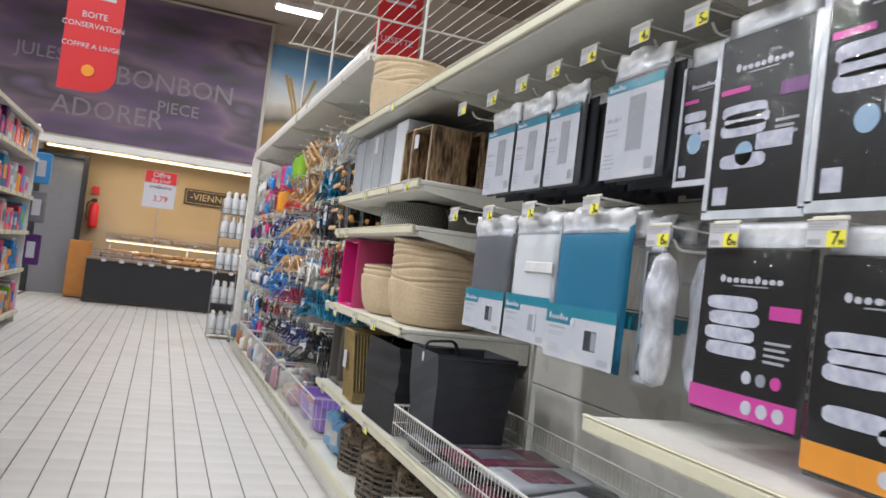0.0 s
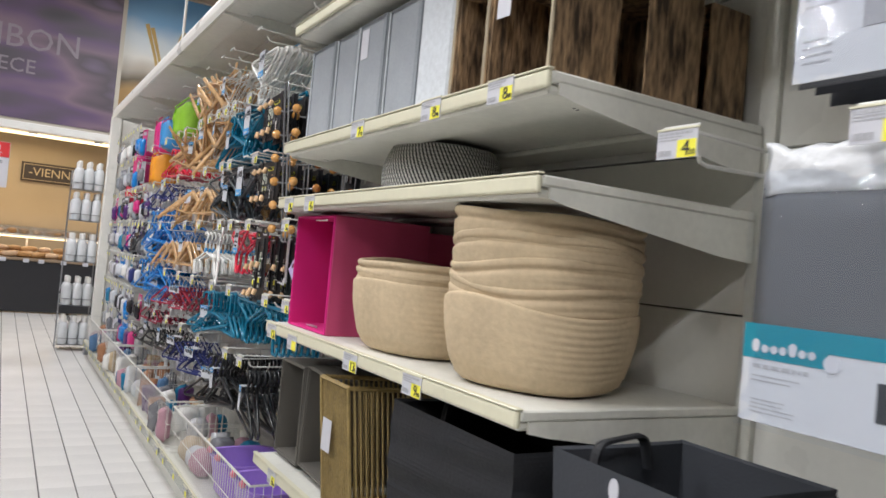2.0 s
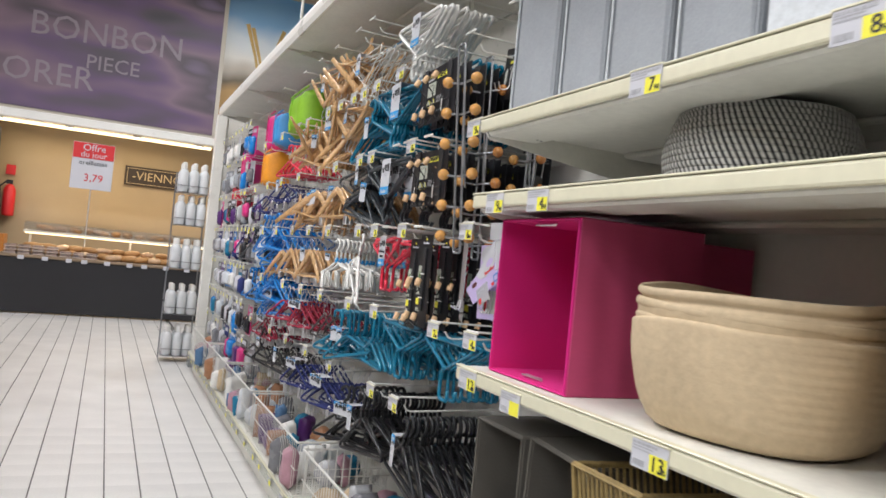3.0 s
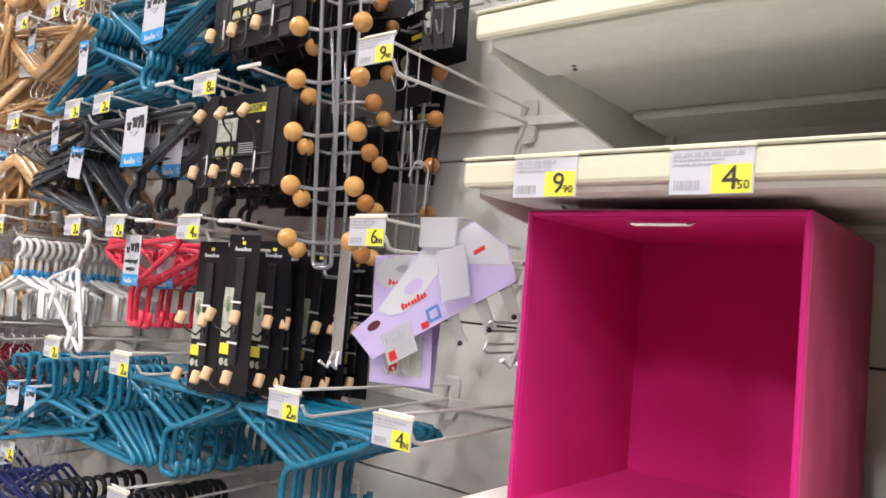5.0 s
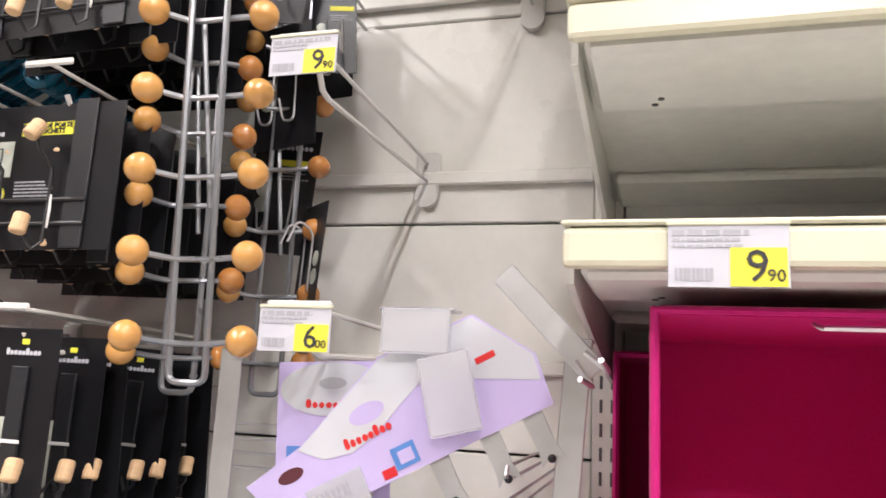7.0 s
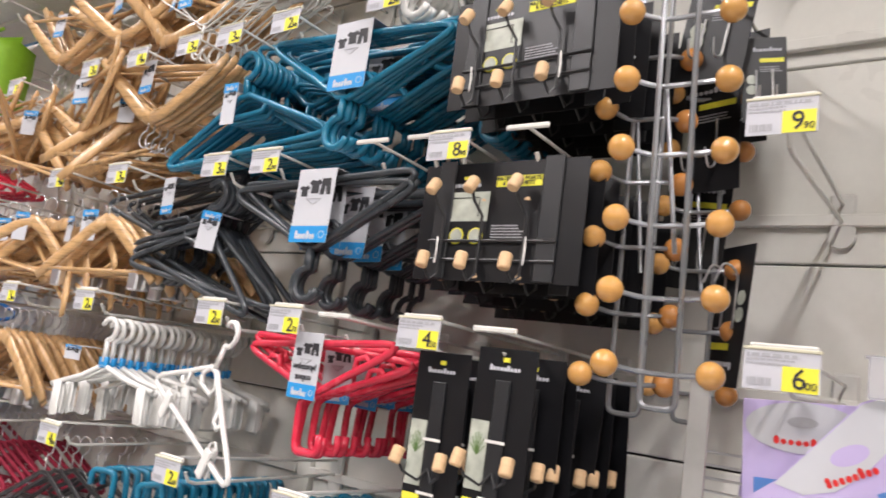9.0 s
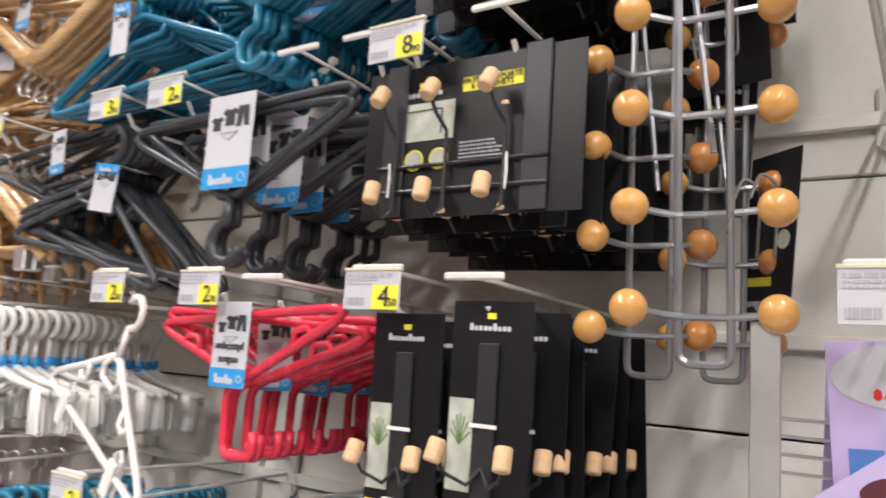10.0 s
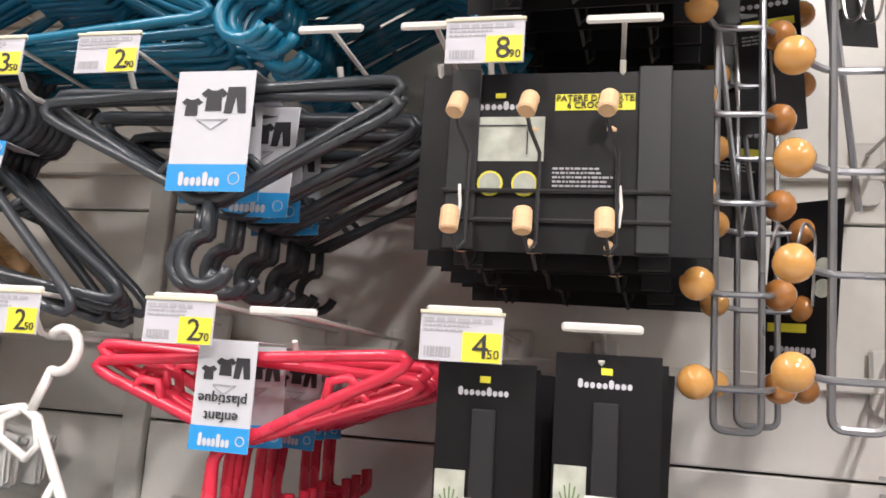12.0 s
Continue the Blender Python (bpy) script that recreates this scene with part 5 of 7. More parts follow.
def hanger(kind, material, label, group):
    """The master of one kind; copies share its meshes."""
    key = (kind, material.name)
    if key in HANGERS:
        return HANGERS[key]
    t = thing("clothes_hanger", label, "hanger", pose(0, 0, 0), group)
    if kind in ("adult", "child", "wire"):
        w, h, r = {"adult": (0.405, 0.118, 0.0060), "child": (0.345, 0.078, 0.0062), "wire": (0.40, 0.12, 0.0024)}[kind]
        bm = tube(triangle_line(w, h), r, 6, True)
        if kind == "child":
            for s in (-1, 1):
                tube([(s * 0.09, -0.035, 0), (s * 0.095, -0.055, 0), (s * 0.115, -0.058, 0), (s * 0.125, -0.048, 0)], r * 0.8, 6, False, bm)
        if kind == "adult":
            tube([(-0.06, -0.028, 0), (-0.045, -0.043, 0), (0.045, -0.043, 0), (0.06, -0.028, 0)], r * 0.8, 6, False, bm)
        part("frame", bm, material, t, "", True)
        square = rounded([(-0.004, -0.002, 0), (0.028, 0.012, 0), (0.030, 0.092, 0), (-0.028, 0.092, 0), (-0.027, 0.062, 0)], 0.016, False)
        part("hook", tube(square, 0.0062, 6), material, t, "", True) if kind == "child" else part("hook", tube(hook_line({"adult": 0.027, "wire": 0.018}[kind], 0.034), r * 1.12, 7), material, t, "", True)
    elif kind in ("wood", "woodclip"):
        w = 0.44 if kind == "wood" else 0.36
        for s in (-1, 1):
            pts = [(0, 0.004, 0), (s * w * 0.10, -0.014, 0), (s * w * 0.26, -0.058, 0.003), (s * w * 0.40, -0.098, 0.007), (s * w * 0.5, -0.130, 0.012)]
            part("arm", tube(pts, [0.017, 0.0165, 0.0155, 0.014, 0.011], 8, False, None, 0.42, None, (0, 0, 1)), material, t, "", True)
        part("bar", tube([(-w * 0.44, -0.112, 0.008), (w * 0.44, -0.112, 0.008)], 0.0048, 7), material, t, "", True)
        part("hook", tube(hook_line(0.019, 0.032), 0.0018, 5), STEEL, t, "steel hook", True)
        if kind == "woodclip":
            for s in (-1, 1):
                part("clip", box((s * 0.12 - 0.014, -0.150, -0.006), (s * 0.12 + 0.014, -0.107, 0.012), 0.003), STEEL, t, "steel clip")
    elif kind == "skirt":
        part("frame", tube([(-0.15, -0.052, 0), (-0.06, -0.030, 0), (0, -0.006, 0), (0.06, -0.030, 0), (0.15, -0.052, 0)], 0.006, 6, False, None, 0.7), material, t, "", True)
        part("hook", tube(hook_line(0.022, 0.045), 0.0056, 7), material, t, "", True)
        part("label", box((-0.012, -0.012, -0.004), (0.012, 0.010, 0.004), 0.001), BLUEPRINT, t, "blue neck label")
        for s in (-1, 1):
            bm = box((s * 0.125 - 0.012, -0.115, 0.002), (s * 0.125 + 0.012, -0.045, 0.008), 0.003)
            box((s * 0.125 - 0.012, -0.112, -0.008), (s * 0.125 + 0.012, -0.048, -0.002), 0.003, bm)
            part("clip", bm, material, t)
    elif kind in ("clip", "velvet"):
        w = 0.36
        r = 0.0052
        if kind == "clip":
            bm = tube(triangle_line(w, 0.12), r, 6, True)
            for s in (-1, 1):
                tube([(s * 0.07, -0.04, 0), (s * 0.068, -0.065, 0), (s * 0.085, -0.07, 0), (s * 0.092, -0.06, 0)], r * 0.9, 6, False, bm)
            tube([(-0.012, -0.004, 0), (-0.03, -0.022, 0), (-0.022, -0.04, 0), (0.022, -0.04, 0), (0.03, -0.022, 0), (0.012, -0.004, 0)], r * 0.9, 6, False, bm)
            part("frame", bm, material, t, "", True)
            part("hook", tube(hook_line(0.022, 0.045), r, 6), material, t, "", True)
        else:
            part("frame", tube(triangle_line(w, 0.10), 0.006, 6, True, None, 0.5), material, t, "", True)
            part("hook", tube(hook_line(0.019, 0.035), 0.0018, 5), STEEL, t, "steel hook", True)
        for s in (-1, 1):
            bm = box((s * 0.10 - 0.011, -0.15, 0.003), (s * 0.10 + 0.011, -0.10, 0.008), 0.002)
            box((s * 0.10 - 0.011, -0.15, -0.008), (s * 0.10 + 0.011, -0.10, -0.003), 0.002, bm)
            tube([(s * 0.10 - 0.008, -0.112, 0), (s * 0.10 - 0.012, -0.095, 0), (s * 0.10, -0.086, 0), (s * 0.10 + 0.012, -0.095, 0), (s * 0.10 + 0.008, -0.112, 0)], 0.0025, 5, False, bm)
            part("clip", bm, material if kind == "clip" else STEEL, t)
    HANGERS[key] = t
    return t


HEIGHT = {"adult": 0.118, "child": 0.078, "wire": 0.12, "wood": 0.112, "woodclip": 0.112, "clip": 0.12, "velvet": 0.10, "skirt": 0.05}
TOPS = {"adult": 0.084, "child": 0.090, "wire": 0.062, "wood": 0.067, "woodclip": 0.067, "clip": 0.085, "velvet": 0.070, "skirt": 0.085}
rng = random.Random(23)
COUNT, REST, USED = [0], [], set()


def hanger_card(x, y, z, w, h, flip=True, words=(), tilt=0.0, yaw=0.0):
    """Folded paper band over a bundle: white with pictograms and a blue foot."""
    t = thing("hanger_card", "folded white card band with a bright blue foot", "label card", facing(x, y, z, tilt, yaw), "hanger card bands")
    part("card", box((-w / 2, -h / 2, 0), (w / 2, h / 2, 0.0012), 0.0004), CARDWHITE, t)
    part("fold", box((-w / 2, h / 2 - 0.001, -0.06), (w / 2, h / 2, 0.0), 0.0003), CARDWHITE, t)
    s = -1 if flip else 1
    part("blue_foot", plate(-w / 2, s * h / 2, w / 2, s * h * 0.28, 0.0006, 0.0013), BLUEPRINT, t, "bright blue printed foot")
    part("brand_mark", mark_row(-w * 0.34, s * h * 0.46, w * 0.2, s * h * 0.33, 7, 0.0005, 0.002), CARDWHITE, t)
    for i, (cx, cy, k) in enumerate(((-0.28, 0.20, 0.15), (0.0, 0.26, 0.19), (0.28, 0.25, 0.20))):
        k *= w
        if i < 2:
            shape = [(-0.5, 0.7), (-0.15, 0.55), (0.15, 0.55), (0.5, 0.7), (0.9, 0.35), (0.62, 0.1), (0.5, 0.2), (0.55, -0.75), (-0.55, -0.75), (-0.5, 0.2), (-0.62, 0.1), (-0.9, 0.35)]
        else:
            shape = [(-0.55, 0.8), (0.55, 0.8), (0.7, -0.8), (0.2, -0.8), (0.0, 0.25), (-0.2, -0.8), (-0.7, -0.8)]
        part("pictogram", flat_outline([(cx * w + k * u_, cy * h + k * v_ * s * -1) for u_, v_ in shape], 0.0006, 0.0013), INK, t)
    part("seal", tube([(0.36 * w + 0.07 * w * math.cos(q * 0.7), s * h * 0.395 + 0.07 * w * math.sin(q * 0.7), 0.0021) for q in range(9)], 0.0006, 4, True), CARDWHITE, t)
    bm = tube([(-0.2 * w, 0.09 * h, 0.0016), (0.2 * w, 0.09 * h, 0.0016), (0, 0.01 * h, 0.0016)], 0.0008, 4, True)
    part("pictogram", bm, GREYINK, t)
    for i, wd in enumerate(words):
        lettering(wd, 0.0145, INK, t, pose(0, -0.020 + 0.016 * i, 0.0022, 0, 0, 180 if flip else 0))
    return t


def bundle(kind, material, label, group, y, zp, n, x=0.985, step=0.013, down=False, tilt=0.0, yaw=0.0, card=None, mess=2.0, back_step=0.0, words=(), clump=0, gap=0.0, more=()):
    """n hangers on the prong at height zp, from the front inwards."""
    m0 = hanger(kind, material, label, group)
    for k in range(n):
        jt, jy = rng.gauss(0, mess), rng.gauss(0, mess)
        xx = x + step * k + (gap * (k // clump) if clump else 0.0) + rng.uniform(-0.002, 0.002)
        if xx > BACK - 0.03:
            break
        r = HEIGHT[kind] if down else TOPS[kind]
        rt = (180 if down else 0) + tilt + jt
        base = facing(xx, y + back_step * k + rng.uniform(-0.004, 0.004), zp - 0.004 + rng.uniform(-0.003, 0.001), rt, yaw + jy)
        m = base @ Matrix.Translation((0, HEIGHT[kind] if down else -TOPS[kind], 0))
        COUNT[0] += 1
        if m0.name not in USED and COUNT[0] <= 296:
            USED.add(m0.name)
            m0.matrix_basis = m
        elif COUNT[0] <= 296:
            copy_thing(m0, m)
        else:
            REST.extend((o.data, m) for o in m0.children)
    if card:
        cw, chh = card[0], card[1]
        dy = card[2] if len(card) > 2 else 0.0
        cz = zp + 0.012 - chh / 2 if down else zp - TOPS[kind] - chh / 2 + 0.02
        hanger_card(x - 0.012, y + dy, cz, cw, chh, down, words, tilt * 0.5, yaw)
        for q, deep in enumerate(more):
            hanger_card(x + deep, y + dy + (0.006, -0.012, 0.004)[q % 3], cz - 0.004 * (q % 2 + 1), cw, chh, down, (), (3, -2, 2)[q % 3], yaw + (4, -5, 2)[q % 3])


R2, R3, R4, R5, R6, R1 = 1.79, 1.515, 1.235, 0.953, 0.69, 2.06
P = 0.034
G1 = "clothes hangers"
teal_l, grey_l, red_l, white_l = "petrol blue plastic hanger bundled on a display hook", "dark grey plastic hanger bundled on a display hook", "bright red plastic child's hanger on a display hook", "white plastic clip hanger on a display hook"
wood_l, black_l, blue_l = "varnished wooden hanger with steel hook", "black plastic hanger hanging on a display hook", "bright blue plastic hanger on a display hook"

# nearest bay
bundle("adult", DGREY, grey_l, "grey hangers", 5.02, R3 - P, 14, 0.985, 0.012, True, 0, 0, (0.088, 0.128, -0.012), 1.6, 0, (), 3, 0.042, (0.022, 0.075, 0.13, 0.19))
bundle("adult", DGREY, grey_l, "grey hangers", 5.30, R3 - P + 0.01, 9, 1.0, 0.012, False, -14, 8, (0.05, 0.075, 0.0), 3)
bundle("adult", TEAL, teal_l, "petrol blue hangers", 4.98, R2 - P - 0.01, 22, 0.985, 0.012, True, 0, 0, (0.085, 0.125, 0.0), 1.8, 0, (), 5, 0.02, (0.09,))
bundle("adult", TEAL, teal_l, "petrol blue hangers", 5.27, R2 - P - 0.01, 12, 0.985, 0.014, False, 6, 6, (0.036, 0.085, 0.02), 3)
bundle("adult", TEAL, teal_l, "petrol blue hangers", 5.16, R2 - P + 0.03, 10, 1.08, 0.02, True, -8, 0, None, 3)
bundle("child", RED, red_l, "red hangers", 4.95, R4 - P + 0.005, 14, 0.985, 0.022, True, 0, 0, (0.062, 0.105, 0.012), 2.4, 0, ("enfant", "plastique"), 3, 0.012, (0.07, 0.13, 0.19, 0.25))
bundle("child", TEAL, teal_l, "petrol blue hangers", 5.30, R5 - P, 16, 0.975, 0.019, False, 4, 10, (0.04, 0.07, 0.04), 4)
bundle("child", TEAL, teal_l, "petrol blue hangers", 5.06, R5 - P + 0.01, 16, 1.0, 0.02, False, -3, -6, None, 4)
bundle("child", TEAL, teal_l, "petrol blue hangers", 4.82, R5 - P + 0.005, 12, 1.02, 0.024, True, 0, 0, None, 4)
bundle("child", TEAL, teal_l, "petrol blue hangers", 4.45, R5 - P + 0.005, 8, 1.02, 0.024, True, 0, 0, None, 3)
bundle("adult", BLACK, black_l, "black hangers", 5.02, R6 - P, 18, 0.975, 0.018, False, 3, 6, (0.035, 0.09, 0.09), 5)
bundle("adult", BLACK, black_l, "black hangers", 4.62, R6 - P, 16, 0.985, 0.02, False, -4, -4, (0.035, 0.10, 0.06), 5)
bundle("adult", WHITEPL, "white plastic hanger bundled on a display hook", "white hangers", 4.86, R1 - P - 0.06, 12, 0.99, 0.016, True, 0, 0, (0.07, 0.11, 0.0), 2)
bundle("adult", TEAL, teal_l, "petrol blue hangers", 4.74, R2 - P + 0.015, 12, 1.08, 0.02, True, 0, 0, None, 2)

# second bay
bundle("wood", WOOD, wood_l, "wooden hangers", 5.57, R2 - P + 0.005, 5, 0.985, 0.016, True, -3, -6, (0.055, 0.075, 0.03), 1.0)
bundle("wood", WOOD, wood_l, "wooden hangers", 5.88, R2 - P, 8, 0.985, 0.022, True, 8, 14, (0.05, 0.065, 0.0), 5)
bundle("wood", WOOD, wood_l, "wooden hangers", 6.12, R2 - P, 8, 0.985, 0.026, False, -6, 16, (0.05, 0.065, 0.0), 6)
bundle("wood", WOOD, wood_l, "wooden hangers", 6.36, R2 - P, 7, 0.985, 0.028, True, 5, 0, (0.045, 0.06, 0.0), 6)
bundle("wood", WOOD, wood_l, "wooden hangers", 5.80, R1 - P - 0.03, 8, 1.0, 0.024, True, 12, -10, (0.05, 0.065, 0.03), 5)
bundle("wood", WOOD, wood_l, "wooden hangers", 6.08, R1 - P - 0.05, 7, 1.0, 0.026, True, -8, 0, (0.05, 0.065, 0.03), 6)
bundle("wire", WHITEPL, "thin white wire hanger bundled on a display hook", "white hangers", 5.48, R1 - P - 0.05, 14, 1.0, 0.014, True, 0, 0, (0.05, 0.09, 0.06), 3)
bundle("woodclip", WOOD, "varnished wooden hanger with steel clips", "wooden hangers", 5.66, R3 - P, 16, 0.985, 0.022, False, 3, 10, (0.05, 0.07, 0.05), 4)
bundle("wood", WOOD, wood_l, "wooden hangers", 5.98, R3 - P, 12, 0.985, 0.026, False, -3, 12, (0.05, 0.07, 0.05), 5)
bundle("wood", WOOD, wood_l, "wooden hangers", 6.34, R3 - P, 12, 0.985, 0.026, False, 3, -8, (0.05, 0.07, 0.04), 5)
bundle("adult", DGREY, grey_l, "grey hangers", 5.50, R3 - P + 0.02, 8, 1.03, 0.02, True, 10, 0, (0.04, 0.08, 0.0), 4)
bundle("skirt", WHITEPL, white_l, "white clip hangers", 5.56, R4 - P, 18, 0.985, 0.019, False, 0, 8, (0.05, 0.03, 0.10), 4)
bundle("woodclip", WOOD, "varnished wooden hanger with steel clips", "wooden hangers", 6.02, R4 - P, 14, 0.985, 0.02, False, 0, 10, (0.05, 0.07, 0.10), 4)
bundle("woodclip", WOOD, "varnished wooden hanger with steel clips", "wooden hangers", 6.42, R4 - P, 10, 0.985, 0.024, False, 0, 6, None, 4)
bundle("velvet", CRIMSON, "crimson velvet hanger with steel clips", "velvet hangers", 6.12, R5 - P + 0.02, 15, 0.985, 0.02, False, 2, 8, (0.16, 0.04, 0.06), 3)
bundle("velvet", CRIMSON, "crimson velvet hanger with steel clips", "velvet hangers", 6.48, R5 - P + 0.02, 12, 0.985, 0.024, False, 2, 8, None, 4)
bundle("velvet", BLACK, "black hanger with steel clips", "black hangers", 5.72, R5 - P + 0.02, 9, 1.0, 0.028, False, 2, 4, None, 4)
bundle("velvet", NAVY, "navy velvet hanger with steel clips", "velvet hangers", 5.62, R6 - P, 10, 0.985, 0.024, False, 2, 8, (0.12, 0.045, 0.03), 3)
bundle("velvet", NAVY, "navy velvet hanger with steel clips", "velvet hangers", 6.10, R6 - P, 10, 0.985, 0.026, False, 2, 8, (0.12, 0.045, 0.03), 3)
bundle("velvet", BLACK, "black hanger with steel clips", "black hangers", 6.48, R6 - P, 9, 0.985, 0.03, False, 2, 8, (0.04, 0.08, 0.03), 3)

bundle("wood", WOOD, wood_l, "wooden hangers", 5.74, R2 - P + 0.01, 9, 1.03, 0.03, False, 5, 22, (0.045, 0.06, 0.0), 8)
bundle("wood", WOOD, wood_l, "wooden hangers", 5.62, R1 - P - 0.06, 6, 1.02, 0.03, True, -14, -20, (0.045, 0.06, 0.0), 8)
bundle("wood", WOOD, wood_l, "wooden hangers", 6.24, R2 - P - 0.06, 9, 1.0, 0.03, True, 14, 18, (0.045, 0.06, 0.0), 9)
bundle("wood", WOOD, wood_l, "wooden hangers", 5.82, R3 - P - 0.01, 10, 1.0, 0.03, False, -6, -12, (0.045, 0.06, 0.0), 8)
bundle("wood", WOOD, wood_l, "wooden hangers", 6.16, R3 - P - 0.01, 10, 1.0, 0.03, False, 6, 20, (0.045, 0.06, 0.0), 8)
bundle("child", TEAL, teal_l, "petrol blue hangers", 5.50, R5 - P - 0.01, 10, 1.0, 0.026, False, 6, 20, (0.04, 0.06, 0.0), 6)
bundle("adult", BLACK, black_l, "black hangers", 5.30, R6 - P - 0.03, 10, 1.0, 0.026, False, 6, 16, (0.10, 0.05, 0.0), 6)
# third and fourth bays
bundle("adult", BLUE, blue_l, "blue hangers", 7.02, R4 + 0.02, 12, 1.0, 0.026, False, 0, 14, None, 6)
bundle("adult", BLUE, blue_l, "blue hangers", 6.95, R5 + 0.0, 12, 1.0, 0.026, False, 0, 14, (0.12, 0.05, 0.0), 6)
bundle("wood", WOOD, wood_l, "wooden hangers", 6.70, R4 - 0.05, 10, 1.0, 0.026, False, 0, 14, None, 6)
bundle("velvet", NAVY, "navy velvet hanger with steel clips", "velvet hangers", 7.35, R3 + 0.02, 10, 1.0, 0.026, False, 0, 14, None, 5)
bundle("child", RED, red_l, "red hangers", 6.75, R2 - 0.06, 12, 1.0, 0.022, False, 0, 10, None, 2)
bundle("velvet", NAVY, "navy velvet hanger with steel clips", "velvet hangers", 6.85, R3 + 0.07, 14, 0.985, 0.022, False, 0, 10, (0.04, 0.07, 0.05), 2)
bundle("adult", BLUE, blue_l, "blue hangers", 6.82, R4 + 0.10, 12, 0.985, 0.022, False, 0, 10, (0.04, 0.07, 0.05), 4)
bundle("adult", BLUE, blue_l, "blue hangers", 7.22, R4 + 0.10, 12, 0.985, 0.024, False, 0, 10, (0.04, 0.07, 0.05), 4)
bundle("adult", BLUE, blue_l, "blue hangers", 6.80, R5 + 0.09, 12, 0.985, 0.022, False, 0, 10, None, 4)
bundle("adult", BLUE, blue_l, "blue hangers", 7.15, R5 + 0.06, 12, 0.985, 0.024, False, 0, 10, (0.05, 0.07, 0.05), 4)
bundle("adult", DGREY, grey_l, "grey hangers", 7.55, R4 + 0.02, 10, 0.985, 0.026, False, 0, 10, None, 4)
bundle("velvet", CRIMSON, "crimson velvet hanger with steel clips", "velvet hangers", 7.0, R5 - 0.17, 12, 0.985, 0.024, False, 0, 8, (0.12, 0.04, 0.0), 3)
bundle("child", BLUE, blue_l, "blue hangers", 7.5, R5 + 0.04, 10, 0.985, 0.026, False, 0, 8, None, 4)
bundle("adult", NAVY, "navy plastic hanger on a display hook", "navy hangers", 7.95, R4 + 0.05, 9, 0.985, 0.03, False, 0, 8, None, 4)
bundle("adult", BLACK, black_l, "black hangers", 7.0, R6 - 0.03, 10, 0.985, 0.028, False, 0, 8, (0.06, 0.05, 0.0), 4)

def join_rest():
    """The hangers further off, as one object."""
    V, F, MI, mats, base = [], [], [], [], 0
    cache = {}
    for me, m in REST:
        if me.name not in cache:
            co = np.empty(len(me.vertices) * 3)
            me.vertices.foreach_get("co", co)
            cache[me.name] = (co.reshape(-1, 3), [tuple(p.vertices) for p in me.polygons], me.materials[0])
        co, fs, mt = cache[me.name]
        if mt not in mats:
            mats.append(mt)
        A = np.array(m)
        V.append(co @ A[:3, :3].T + A[:3, 3])
        F.extend(tuple(i + base for i in f) for f in fs)
        MI.extend([mats.index(mt)] * len(fs))
        base += len(co)
    me = bpy.data.meshes.new("further_hangers")
    me.from_pydata(np.concatenate(V).tolist(), [], F)
    for mt in mats:
        me.materials.append(mt)
    me.polygons.foreach_set("material_index", MI)
    me.polygons.foreach_set("use_smooth", [True] * len(F))
    tagged(new("further_hangers", me), "many more coloured clothes hangers on display hooks", "hangers", "", "stuff")


join_rest()
for m0 in HANGERS.values():
    if m0.name not in USED:
        for o in list(m0.children):
            bpy.data.objects.remove(o)
        bpy.data.objects.remove(m0)

# loose white hanger in front of the others
hang = hanger("clip", WHITEPL, white_l, "white clip hangers")
loose = copy_thing(hang, facing(0.952, 5.155, 1.222 - 0.085, -22, -10))
tagged(loose, "white plastic clip hanger hanging loose and askew")
loose.scale = (0.98, 0.98, 0.98)

for y, e_, c_ in ((4.725, "8", "90"), (5.125, "2", "90"), (5.266, "3", "50"), (5.60, "3", "90"), (5.855, "4", "90"), (6.28, "3", "50"), (6.70, "", ""), (7.1, "", ""), (7.5, "", ""), (7.9, "", "")):
    tagged_hook(y, 1.506, e_, c_)
tagged_hook(4.274, 1.508, "9", "90")
hook(4.881, R3), hook(4.599, R3)
for y, e_, c_ in ((4.73, "4", "50"), (5.005, "2", "70"), (5.198, "2", "50"), (5.62, "2", "90"), (5.96, "3", "50"), (6.30, "3", "90"), (6.7, "", ""), (7.1, "", ""), (7.6, "", "")):
    tagged_hook(y, 1.232, e_, c_)
tagged_hook(4.258, 1.231, "6", "00")
hook(4.902, R4), hook(4.610, R4)
for y, e_, c_ in ((5.30, "3", "90"), (5.14, "2", "90"), (5.435, "3", "50"), (5.62, "4", "90"), (5.82, "3", "50"), (6.2, "3", "90"), (6.4, "3", "50"), (4.90, "2", "90"), (6.8, "", ""), (7.3, "", "")):
    tagged_hook(y, 1.776, e_, c_)
hook(4.71, R2), hook(4.58, R2)
for y, e_, c_ in ((5.645, "4", "50"), (6.0, "4", "90"), (5.232, "2", "50"), (4.409, "2", "90"), (4.174, "4", "90"), (4.926, "2", "50"), (6.4, "", ""), (7.0, "", "")):
    tagged_hook(y, 0.952, e_, c_)
for y in (4.88, 4.66, 5.4, 5.8, 6.2, 6.6, 7.2):
    tagged_hook(y, 0.69, "3", "90")
for y in (4.3, 4.86, 5.3, 5.48, 5.8, 6.08, 6.4, 6.9, 7.4, 7.9):
    hook(y, R1)

# ---- door racks with turned balls ----


